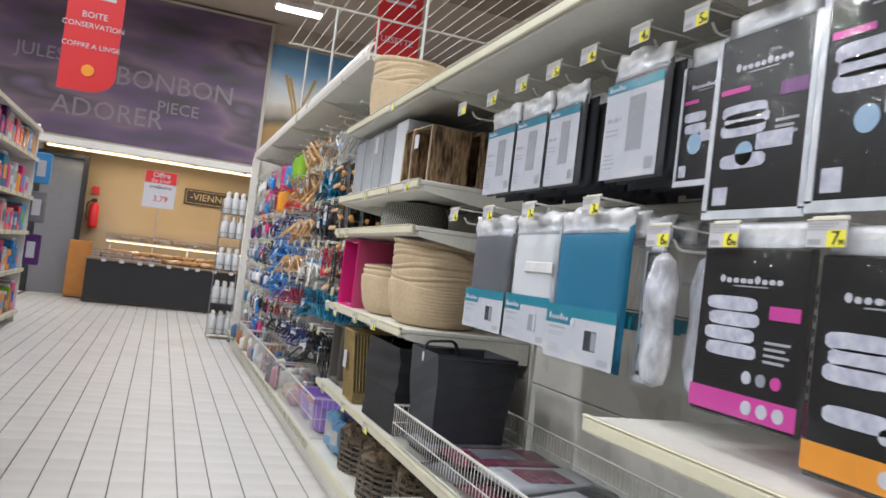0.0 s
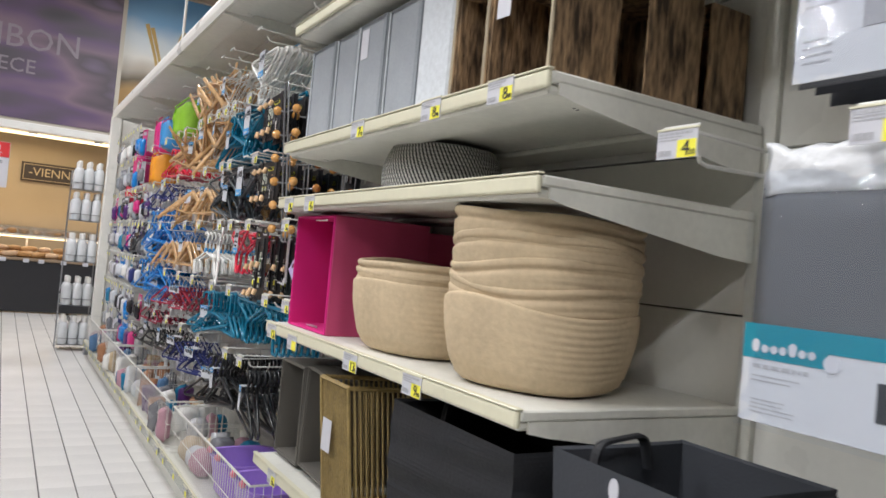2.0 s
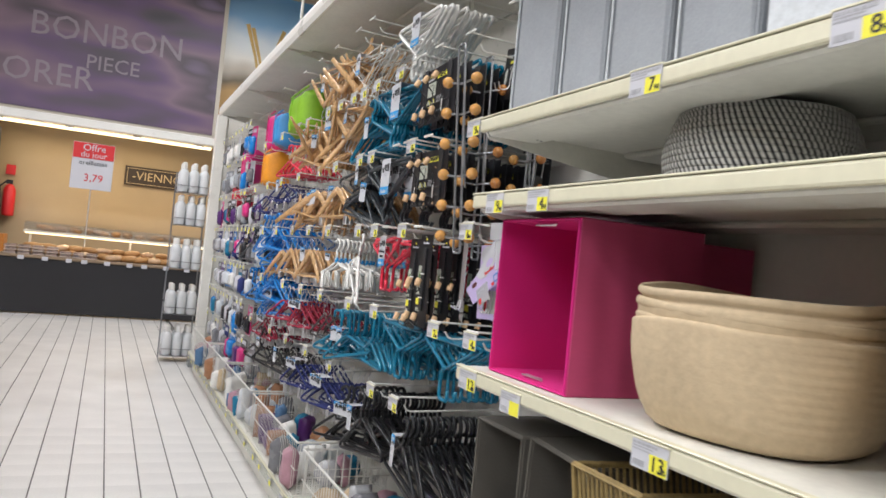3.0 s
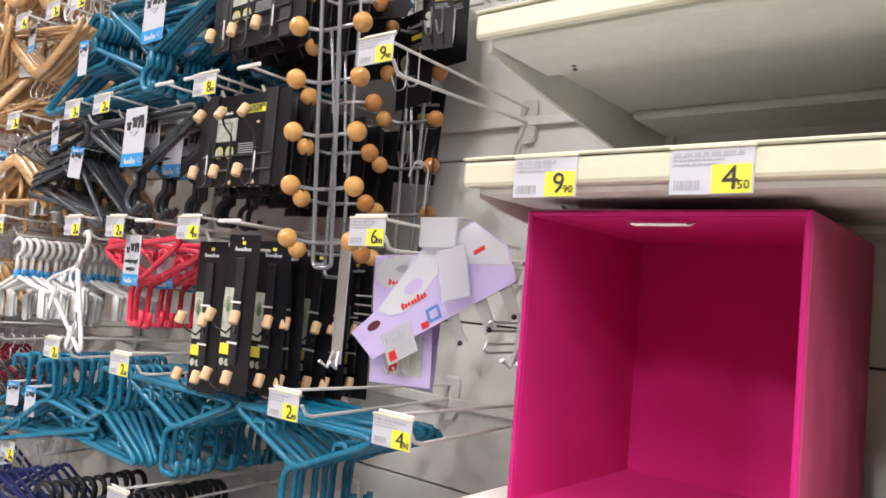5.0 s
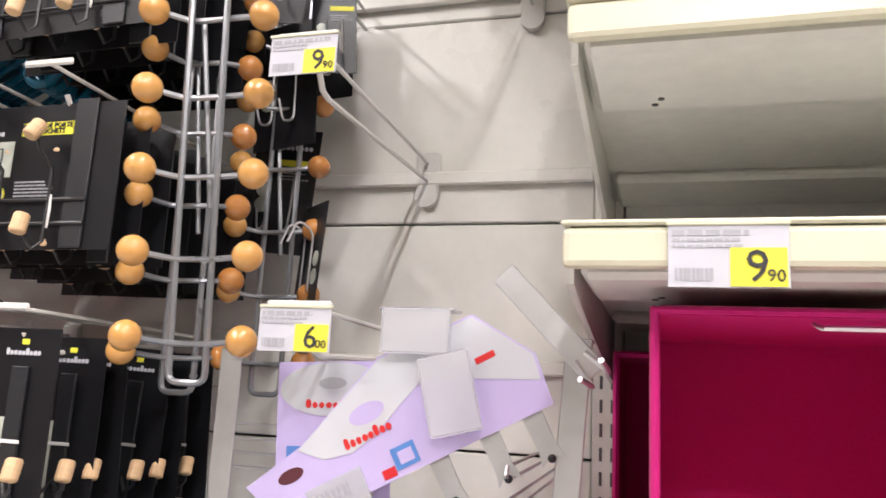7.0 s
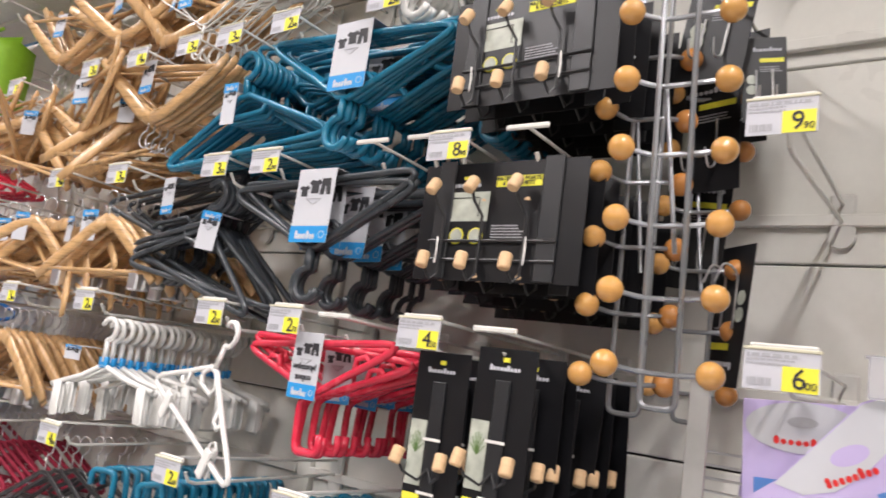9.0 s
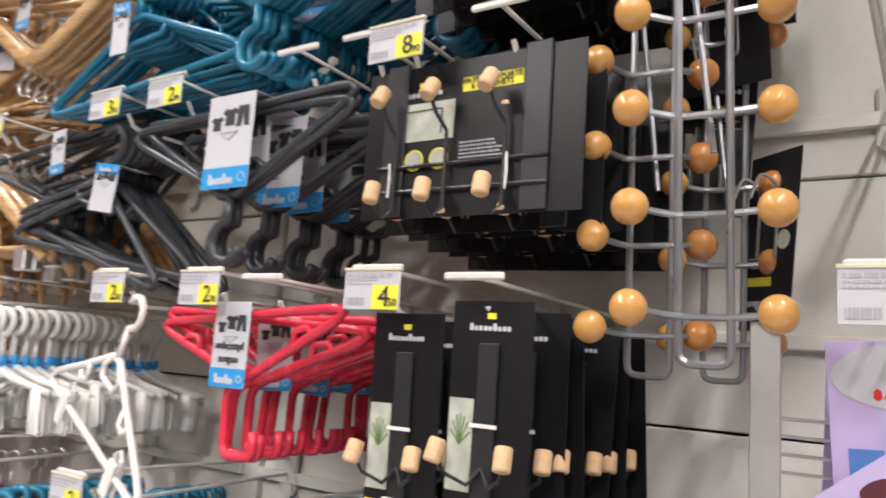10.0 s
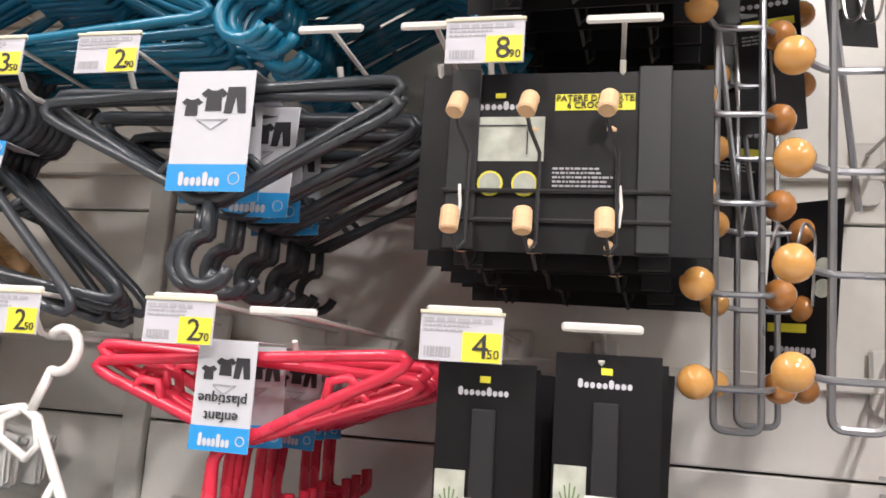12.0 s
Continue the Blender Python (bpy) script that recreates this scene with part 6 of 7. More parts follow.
def ball_rack(x, y0, y1, z0, dz, rows, r, lean, label, deep=0.030, turn=0.035):
    """Over-door rack: two wire uprights, bent arms with a ball at both ends."""
    t = thing("ball_rack", label, "door rack", None, "wire racks with balls")
    ym = (y0 + y1) / 2
    zt, zb = z0 + 0.10, z0 - dz * (rows - 1) - 0.045
    part("upright", tube(rounded([(x + deep + lean, ym - 0.022, zt), (x + deep, ym - 0.022, zb), (x + deep, ym + 0.022, zb), (x + deep + lean, ym + 0.022, zt)], 0.012), 0.0037, 7, True), GREYWIRE, t)
    part("brace", tube([(x + deep + lean * 0.3 + 0.004, ym + 0.02, z0 - dz), (x + deep + 0.004, ym - 0.004, z0 - dz * 3.4)], 0.003), GREYWIRE, t)
    for k in range(rows):
        z = z0 - dz * k
        xx = x + lean * (1 - k / max(1, rows - 1)) * 0.5
        arm_ = part("arm", tube(rounded([(xx, y0, z), (xx + deep * 0.85, ym + 0.024, z - 0.005), (xx + deep * 0.85, ym - 0.024, z - 0.005), (xx + turn, y1, z)], 0.014, False), 0.0033, 7), GREYWIRE, t)
        for yy, dx in ((y0, 0.0), (y1, turn)):
            part("ball", ball(r, Matrix.Translation((xx + dx, yy, z))), BALLDARK if dx and x > 1 else BALLWOOD, arm_, "", True)
    return t


ball_rack(0.966, 4.458, 4.343, 1.663, 0.0885, 6, 0.0168, -0.045, "grey wire door rack with varnished wooden balls")
ball_rack(1.045, 4.525, 4.437, 1.67, 0.0925, 6, 0.0168, -0.015, "grey wire door rack with varnished wooden balls", 0.05, 0.075)
ball_rack(1.20, 4.49, 4.388, 1.66, 0.0905, 6, 0.0165, 0.0, "grey wire door rack with varnished wooden balls", 0.03)
hook(4.40, 1.79, 0.97)


def picture_card(t, x, z, w, h, mats):
    part("photo", plate(x, z, x + w, z + h, 0.0005, 0.0012), mats[0], t, "small printed photo")
    part("photo_frame", tube([(x + w * 0.2, z + h * 0.15, 0.002), (x + w * 0.2, z + h * 0.8, 0.002), (x + w * 0.8, z + h * 0.8, 0.002), (x + w * 0.8, z + h * 0.15, 0.002)], 0.0009, 4), mats[1], t)


PHOTO = mat("pale_photo", (0.55, 0.58, 0.50), 0.4, vary=0.25, scale=30)
LEAF = mat("leaf_print", (0.12, 0.22, 0.06), 0.5, vary=0.2)


def door_board(x, y, ztop, words=True, label="black card with a black wire door rack of wooden pegs"):
    """Card 0.25 x 0.176 with six pegs on bent black wires."""
    w, h = 0.252, 0.176
    t = thing("door_rack", label, "door rack", facing(x, y, ztop - h / 2), "carded door racks")
    part("card", box((-w / 2, -h / 2, 0), (w / 2 + 0.022, h / 2, 0.0011), 0.0004), CARDBLACK, t)
    for a in (-0.083, 0.096):
        part("strap", box((a - 0.015, -h / 2 + 0.002, 0.0012), (a + 0.015, h / 2 + 0.004, 0.005), 0.0012), mat("black_strap", (0.02, 0.021, 0.024), 0.4, vary=0.1), t)
    part("bar", tube([(-0.10, -0.030, 0.006), (0.112, -0.030, 0.006)], 0.0022), BLACKWIRE, t)
    part("bar", tube([(-0.10, -0.058, 0.006), (0.112, -0.058, 0.006)], 0.0022), BLACKWIRE, t)
    for a in (-0.075, -0.008, 0.064):
        pr_ = part("prong", tube([(a - 0.012, 0.040, 0.026), (a - 0.008, 0.024, 0.022), (a, 0.006, 0.010), (a, -0.03, 0.009), (a, -0.08, 0.010), (a - 0.006, -0.090, 0.018), (a - 0.010, -0.072, 0.030)], 0.0022), BLACKWIRE, t)
        for zz, d, rr in ((0.046, 0.032, -12), (-0.064, 0.034, 6)):
            part("peg", lathe([(0.0075, -0.0115), (0.0088, -0.0095), (0.0088, 0.0095), (0.0075, 0.0115)], 14), PEGWOOD, pr_, "", False).matrix_basis = pose(a - 0.010, zz, d, 70 + rr, rr, 0)
    picture_card(t, -0.085, 0.0, 0.08, 0.044, (PHOTO, INK))
    part("brand_mark", mark_row(-0.076, 0.051, -0.022, 0.061, 9, 0.0006, 0.0012), PAPER, t)
    part("mark", box((-0.054, 0.063, 0.0012), (-0.044, 0.068, 0.0018), 0.0002), YELLOW, t)
    part("label_field", plate(0.004, 0.050, 0.078, 0.066, 0.0005, 0.0012), YELLOW, t, "yellow printed field")
    if words:
        lettering("PATERE DE PORTE", 0.0088, INK, t, pose(0.041, 0.0615, 0.0024))
        lettering("6 CROCHETS", 0.0088, INK, t, pose(0.041, 0.0545, 0.0024))
    for a in (-0.055, -0.022):
        part("round_photo", lathe([(0.0125, 0.0012), (0.0125, 0.0018)], 16, None, Matrix.Translation((a, -0.022, 0))), YELLOW, t)
        part("round_photo", lathe([(0.0105, 0.0018), (0.0105, 0.0022)], 16, None, Matrix.Translation((a, -0.022, 0))), PHOTO, t)
    bm = bmesh.new()
    print_lines(0.004, -0.006, 0.062, 6, 0.0042, 0.0020, 0.0004, 0.0012, bm, 3)
    part("small_print", bm, GREYINK, t, "grey small print")
    for a in (-0.083, 0.066):
        part("tie", tube([(a, -0.025, 0.0085), (a + 0.002, -0.045, 0.0095), (a, -0.064, 0.0085)], 0.0016, 5), WHITEPL, t, "white plastic tie")
    return t


db = door_board(0.995, 4.665, 1.492)
for k in range(1, 7):
    c2 = copy_thing(db, facing(0.995 + 0.042 * k, 4.665 - 0.004 * k, 1.492 - 0.088 - 0.004 * k - (0.006 if k % 2 else 0), 0.7 * (k % 3 - 1)))
for k in range(6):
    copy_thing(db, facing(0.985 + 0.044 * k, 4.640 - 0.004 * k, 1.706 - 0.04 - 0.003 * k, 1.5 - k * 0.4))
hook(4.775, R2), hook(4.775, R3)


def plant_card(x, y, ztop, label="narrow black card with a single peg door hook"):
    w, h = 0.092, 0.285
    t = thing("door_hook", label, "door hook", facing(x, y, ztop - h / 2), "carded door hooks")
    part("card", box((-w / 2, -h / 2, 0), (w / 2, h / 2, 0.0011), 0.0004), CARDBLACK, t)
    part("strap", box((-0.012, -h / 2 + 0.05, 0.0012), (0.010, h / 2 - 0.042, 0.006), 0.0012), MATS["black_strap"], t)
    part("tie", box((-0.017, 0.018, 0.0062), (0.014, 0.022, 0.0072), 0.0004), WHITEPL, t)
    part("tie", box((-0.017, -0.055, 0.0062), (0.014, -0.051, 0.0072), 0.0004), WHITEPL, t)
    part("photo", plate(-0.044, -0.045, -0.016, 0.045, 0.0005, 0.0012), PHOTO, t, "photo of a palm")
    for a in range(7):
        an = radians(20 + 23 * a)
        part("leaf_print", tube([(-0.030, 0.0, 0.0019), (-0.030 + 0.012 * math.cos(an), 0.004 + 0.026 * math.sin(an), 0.0019)], 0.0008, 4), LEAF, t)
    part("brand_mark", mark_row(-0.026, h / 2 - 0.030, 0.022, h / 2 - 0.021, 9, 0.0006, 0.0012), PAPER, t)
    part("mark", box((-0.006, h / 2 - 0.018, 0.0012), (0.004, h / 2 - 0.012, 0.0018), 0.0002), YELLOW, t)
    part("label_field", plate(-0.044, -0.076, -0.010, -0.056, 0.0005, 0.0012), YELLOW, t, "yellow printed field")
    for a in (-0.035, -0.019):
        part("round_photo", lathe([(0.007, 0.0012), (0.007, 0.0018)], 12, None, Matrix.Translation((a, -0.090, 0))), PHOTO, t)
    for s in (-1, 1):
        part("prong", tube([(0, -0.02, 0.007), (s * 0.012, -0.036, 0.014), (s * 0.030, -0.026, 0.026), (s * 0.036, -0.012, 0.032)], 0.0022), BLACKWIRE, t)
        part("peg", lathe([(0.0075, -0.0115), (0.0088, -0.0095), (0.0088, 0.0095), (0.0075, 0.0115)], 14), PEGWOOD, t).matrix_basis = pose(s * 0.037, -0.005, 0.034, 70, s * 15, 0)
        part("peg", lathe([(0.0075, -0.0115), (0.0088, -0.0095), (0.0088, 0.0095), (0.0075, 0.0115)], 14), PEGWOOD, t).matrix_basis = pose(s * 0.030, -0.110, 0.034, 70, s * 15, 0)
        part("prong", tube([(0, -0.125, 0.007), (s * 0.012, -0.14, 0.014), (s * 0.026, -0.13, 0.026), (s * 0.030, -0.115, 0.032)], 0.0022), BLACKWIRE, t)
    return t


pc = plant_card(0.99, 4.604, 1.226)
copy_thing(pc, facing(1.0, 4.712, 1.212 - 0.1425, 0.6))
for k in range(1, 6):
    copy_thing(pc, facing(0.99 + 0.052 * k + 0.01 * (k % 2), 4.598 - 0.004 * k, 1.226 - 0.145 - 0.003 * k, 2.5 * (k % 3 - 1), 5 - 4 * (k % 3)))
    copy_thing(pc, facing(1.0 + 0.052 * k + 0.008 * (k % 3), 4.71, 1.212 - 0.145 - 0.002 * k, 2.0 * ((k + 1) % 3 - 1), -6 + 4 * (k % 3)))


# a carded rack leaning behind the ball racks
def black_card(x, y, z, w, h, tilt, yaw, label="black printed card of a door hook behind wire racks"):
    t = thing("carded_hook", label, "door hook", facing(x, y, z, tilt, yaw), "carded door hooks")
    part("card", box((-w / 2, -h / 2, 0), (w / 2, h / 2, 0.0011), 0.0004), CARDBLACK, t)
    part("label_field", plate(-w * 0.1, h * 0.2, w * 0.44, h * 0.25, 0.0005, 0.0012), YELLOW, t)
    part("brand_mark", mark_row(-w * 0.25, h * 0.33, w * 0.40, h * 0.39, 9, 0.0005, 0.0012), PAPER, t)
    part("small_print", print_lines(-w * 0.1, h * 0.15, w * 0.4, 3, h * 0.025, h * 0.011, 0.0004, 0.0012), GREYINK, t)
    for v in (0.0, -0.12):
        part("round_photo", lathe([(w * 0.12, 0.0012), (w * 0.12, 0.0018)], 14, None, Matrix.Translation((-w * 0.28, h * v, 0))), PHOTO, t)
    for s_ in (-1, 1):
        part("wire", tube(rounded([(s_ * w * 0.18, h * 0.1, 0.004), (s_ * w * 0.18, -h * 0.3, 0.006), (s_ * w * 0.18, -h * 0.36, 0.03), (s_ * w * 0.18, -h * 0.2, 0.04)], 0.012, False), 0.0018, 5), STEEL, t)
    return t


black_card(1.232, 4.390, 1.322, 0.09, 0.205, 176, 45, "black card hanging upside down and askew behind ball racks")
black_card(1.115, 4.405, 1.712, 0.10, 0.15, -8, -6)
black_card(1.175, 4.352, 1.655, 0.06, 0.13, 4, 20)
black_card(1.225, 4.445, 1.60, 0.11, 0.19, 3, -10)
black_card(1.285, 4.47, 1.46, 0.10, 0.19, -4, 8)
black_card(1.30, 4.43, 1.70, 0.11, 0.19, 2, -6)

# ---- lilac carded hooks by the upright ----


def lilac_card(x, y, z, tilt, yaw, label, size=(0.125, 0.20)):
    w, h = size
    t = thing("carded_hook", label, "door hook", facing(x, y, z, tilt, yaw), "lilac carded hooks")
    part("card", box((-w / 2, -h / 2, 0), (w / 2, h / 2, 0.0012), 0.0004), LILAC, t)
    bm = lathe([(0.055, 0.0013), (0.055, 0.0019)], 24, None, Matrix.Translation((0, h * 0.36, 0)) @ Matrix.Diagonal((w / 0.115, h / 0.40, 1, 1)))
    part("white_field", bm, CARDWHITE, t, "white rounded field")
    part("brand_mark", mark_row(-0.03, h * 0.265, 0.03, h * 0.315, 8, 0.0006, 0.0020), mat("red_mark", (0.7, 0.03, 0.03), 0.4), t)
    part("slot", lathe([(0.012, 0.002), (0.012, 0.0024)], 14, None, Matrix.Translation((0, h * 0.39, 0)) @ Matrix.Diagonal((1.3, 0.5, 1, 1))), GREYINK, t)
    part("sticker", plate(-0.05, -0.02, -0.025, 0.015, 0.0006, 0.0014), mat("small_blue_print", (0.1, 0.25, 0.6), 0.4), t)
    if size[0] < 0.2:
        part("photo", plate(-0.03, -h * 0.42, 0.045, -h * 0.12, 0.0006, 0.0014), PHOTO, t)
        part("red_hook_print", plate(-0.022, -h * 0.4, -0.004, -h * 0.25, 0.0006, 0.0021), RP, t)
    for a in (-0.02, 0.0, 0.02) if size[0] < 0.2 else ():
        part("steel_hook", tube([(a, -0.02, 0.003), (a, -0.07, 0.004), (a + 0.004, -0.085, 0.012), (a + 0.004, -0.072, 0.02)], 0.002, 5), STEEL, t)
    return t


# a card slipped askew on its prong, with the steel hooks showing under its edge
ask = thing("carded_hook", "lilac carded steel hook rack hanging askew on its prong", "door hook", facing(1.0, 4.271, 1.041, 28), "lilac carded hooks")
part("card", flat_outline([(0, 0), (0.285, 0), (0.29, 0.048), (0.252, 0.107), (0.15, 0.112), (0.045, 0.068), (-0.027, 0.055)], 0.0012), LILAC, ask)
part("white_field", flat_outline([(0.038, 0.065), (0.06, 0.046), (0.09, 0.040), (0.12, 0.046), (0.15, 0.060), (0.18, 0.072), (0.22, 0.056), (0.26, 0.036), (0.284, 0.024), (0.288, 0.048), (0.251, 0.105), (0.15, 0.110)], 0.0006, 0.0013), CARDWHITE, ask, "white curved field")
part("brand_mark", mark_row(0.085, 0.044, 0.137, 0.056, 8, 0.0005, 0.002), mat("red_mark", (0.7, 0.03, 0.03), 0.4), ask)
part("brand_mark", plate(0.236, 0.062, 0.256, 0.068, 0.0005, 0.002), mat("red_mark", (0.7, 0.03, 0.03), 0.4), ask)
part("slot", lathe([(0.016, 0.0013), (0.016, 0.0021)], 18, None, Matrix.Translation((0.118, 0.068, 0)) @ Matrix.Diagonal((1.2, 0.6, 1, 1))), LILAC, ask)
part("slot", lathe([(0.012, 0.0013), (0.012, 0.0018)], 16, None, Matrix.Translation((0.022, 0.046, 0)) @ Matrix.Diagonal((1.2, 0.55, 1, 1))), mat("wine_red_print", (0.10, 0.02, 0.03), 0.5), ask)
part("blue_print", plate(0.125, 0.006, 0.150, 0.027, 0.0005, 0.0013), mat("small_blue_print", (0.1, 0.25, 0.6), 0.4), ask)
part("blue_print", plate(0.131, 0.010, 0.146, 0.022, 0.0004, 0.0019), LILAC, ask)
part("red_print", plate(0.110, 0.003, 0.124, 0.012, 0.0005, 0.0013), RP, ask)
part("clear_patch", plate(0.03, -0.022, 0.092, 0.026, 0.0006, 0.0022), FROSTED, ask, "frosted plastic window")
for k_ in range(7):
    part("barcode_bar", plate(0.036 + 0.006 * k_, 0.008, 0.0385 + 0.006 * k_, 0.018, 0.0004, 0.0029), GREYINK, ask)
part("red_print", plate(0.036, -0.018, 0.05, -0.004, 0.0005, 0.0029), RP, ask)
for u_, ln in ((0.165, 0.044), (0.218, 0.046), (0.262, 0.046)):
    part("steel_hook", flat_outline([(u_ - 0.010, 0.004), (u_ - 0.009, -ln + 0.012), (u_ - 0.012, -ln), (u_ - 0.004, -ln + 0.005), (u_ + 0.003, -ln + 0.005), (u_ + 0.012, -ln), (u_ + 0.009, -ln + 0.014), (u_ + 0.010, 0.004)], 0.0016, -0.004), STEEL, ask)
    part("hook_tip", ball(0.004, Matrix.Translation((u_, -ln + 0.004, 0.0))), BLACK, ask)
clip_ = thing("plastic_clip", "bent frosted plastic clip in front of a lilac card", "door hook", facing(0.986, 4.150, 1.236), "steel strap hooks")
part("top_plate", box((-0.034, -0.022, 0), (0.034, 0.022, 0.002), 0.002), FROSTED, clip_)
part("lower_plate", box((-0.024, -0.038, 0), (0.026, 0.036, 0.002), 0.002), FROSTED, clip_).matrix_basis = pose(0.036, -0.056, 0.004, 0, 0, 14)
part("top_bend", box((-0.038, 0.019, -0.03), (0.038, 0.022, 0.0), 0.001), FROSTED, clip_)
lilac_card(1.03, 4.245, 1.105, 3, 0, "lilac carded steel hook hanging on its prong")
lilac_card(1.06, 4.255, 1.10, -2, 0, "lilac carded steel hook hanging on its prong")


def over_door_strap(x, y, ztop, h, tilt):
    t = thing("steel_door_hook", "brushed steel over-door strap hook", "door hook", facing(x, y, ztop - h / 2, tilt), "steel strap hooks")
    part("strap", box((-0.012, -h / 2, 0), (0.012, h / 2, 0.003), 0.0008), STEEL, t)
    part("top_bend", box((-0.012, h / 2 - 0.003, -0.022), (0.012, h / 2, 0.0), 0.0008), STEEL, t)
    for s in (-1, 1):
        part("hook", tube([(s * 0.006, -h / 2 + 0.02, 0.003), (s * 0.010, -h / 2 - 0.006, 0.01), (s * 0.012, -h / 2 + 0.004, 0.026)], 0.003, 6), STEEL, t)
    return t


over_door_strap(1.003, 4.353, 1.214, 0.19, 0)
over_door_strap(0.992, 4.025, 1.310, 0.125, 44)
over_door_strap(1.008, 4.004, 1.235, 0.17, -4)
for z in (1.105, 1.075):
    wl = thing("display_hook", "thin steel wire loop hook on the back panel", "hook", None, "steel loop hooks")
    part("loop", tube([(BACK - 0.02, 4.06, z + 0.012), (1.0, 4.06, z + 0.012), (0.995, 4.06, z + 0.004), (1.0, 4.06, z), (BACK - 0.02, 4.06, z)], 0.0018, 5), STEEL, wl)
    wl = thing("display_hook", "thin steel wire loop hook on the back panel", "hook", None, "steel loop hooks")
    part("loop", tube([(1.05, 4.37, z + 0.03), (1.05, 4.29, z + 0.03), (1.05, 4.285, z + 0.022), (1.05, 4.29, z + 0.015), (1.05, 4.37, z + 0.015)], 0.0016, 5), STEEL, wl)

# hook and empty tag high on the panel beside the shelf bay
hook(4.117, 1.80)
price_tag(1.30, 4.13, 1.815)

# ---- soft goods and packets in the far bays ----
LIME = mat("lime_fabric", (0.26, 0.52, 0.02), 0.6, vary=0.12, scale=9, bump=0.3)
ORANGE = mat("orange_plastic", (0.85, 0.33, 0.02), 0.45, vary=0.1, scale=9)
MAGENTA = mat("magenta_plastic", (0.68, 0.03, 0.22), 0.4, vary=0.1)
SKYBLUE = mat("sky_blue_plastic", (0.06, 0.30, 0.66), 0.4, vary=0.1)
LILACPL = mat("lilac_plastic", (0.36, 0.22, 0.68), 0.35, vary=0.08)
PURPLE = mat("purple_print_pack", (0.09, 0.02, 0.16), 0.4, vary=0.15)


def peg_bag(x, y, ztop, w, h, material, label):
    """A fabric bag gathered at the top on a small frame."""
    t = thing("peg_bag", label, "bag", facing(x, y, ztop - h / 2), "hanging bags")
    part("bag", puff(w, h, 0.16, y, 10), material, t, "", True)
    part("seam", tube([(-w * 0.1, h * 0.42, 0.004), (-w * 0.16, 0, 0.006), (-w * 0.12, -h * 0.42, 0.004)], 0.004, 5), material, t)
    part("top_bar", tube([(-w / 2, h / 2, -0.02), (w / 2, h / 2, -0.02)], 0.006, 6), material, t)
    return t


peg_bag(1.0, 6.78, 2.04, 0.44, 0.24, LIME, "lime green fabric bag gathered under a bar")
peg_bag(1.0, 7.28, 2.0, 0.15, 0.23, SKYBLUE, "sky blue fabric bag on a display hook")
peg_bag(1.0, 7.52, 2.03, 0.14, 0.28, MAGENTA, "magenta fabric bag on a display hook")
peg_bag(0.98, 7.42, 1.76, 0.2, 0.24, ORANGE, "orange fabric bag on a display hook")
peg_bag(0.99, 8.35, 1.86, 0.22, 0.26, MAGENTA, "magenta fabric bag on a display hook")
peg_bag(1.0, 8.75, 1.62, 0.16, 0.2, RED, "red fabric bag on a display hook")
rng = random.Random(31)
packs = [MAGENTA, PRINTS[1], PRINTS[0], GREYFELT, PRINTS[0], PRINTS[3], PURPLE, PAPER, BLUE, NAVY, PRINTS[1], TEALPACK, WHITEPL, PALEFELT]
for row, z in enumerate((2.02, 1.78, 1.52, 1.26, 1.0, 0.76, 0.54)):
    y = 7.42 + 0.09 * (row % 3) + (0.55 if row in (0, 1) else 0)
    while y < 9.3:
        c_ = packs[rng.randrange(len(packs))]
        w, h = rng.uniform(0.09, 0.16), rng.uniform(0.17, 0.24)
        t = thing("peg_packet", "small carded packet of laundry goods on a hook", "packet", facing(0.985 + rng.uniform(0, 0.04), y, z - h / 2 - 0.03, rng.uniform(-3, 3), rng.uniform(-8, 8)), "carded packets")
        part("card", box((-w / 2, -h / 2, 0), (w / 2, h / 2, 0.002), 0.0005), c_, t)
        part("pouch", puff(w * 0.8, h * 0.6, 0.045, y, 6), packs[rng.randrange(len(packs))], t, "", True).matrix_basis = pose(0, -h * 0.12, 0.035)
        part("print", plate(-w * 0.35, h * 0.3, w * 0.3, h * 0.42, 0.0006, 0.0022), PAPER, t)
        hook(y, z)
        if rng.random() < 0.6:
            price_tag(0.951, y, z - 0.01)
        y += w + rng.uniform(0.0, 0.05)

# ---- wire baskets on the base with mixed goods ----
for y0, y1 in ((4.05, 5.28), (5.38, 6.36), (6.42, 7.30), (7.36, 8.2), (8.26, 9.3)):
    wire_basket(y0, y1, 0.17, 0.385, 0.852, 1.25, 0.03, "white wire basket with mixed goods on the base")
for k, (y, c_) in enumerate(((4.28, LILACPL), (4.62, LILACPL))):
    t = thing("plastic_bin", "lilac plastic bin with an open top in a wire basket", "bin", pose(1.02, y, 0.176), "lilac bins")
    bm = lathe([(0.10, 0), (0.115, 0.01), (0.135, 0.14), (0.142, 0.142), (0.142, 0.15), (0.13, 0.148), (0.11, 0.02), (0.01, 0.018)], 28, None, None, 4, 1, 1.1)
    part("bin", bm, c_, t)
    for yy in (-0.06, 0.06):
        part("pink_knob", ball(0.014, Matrix.Translation((-0.14, yy, 0.165))), mat("pink_knob", (0.85, 0.25, 0.32), 0.35), t, "pink round knob", True)
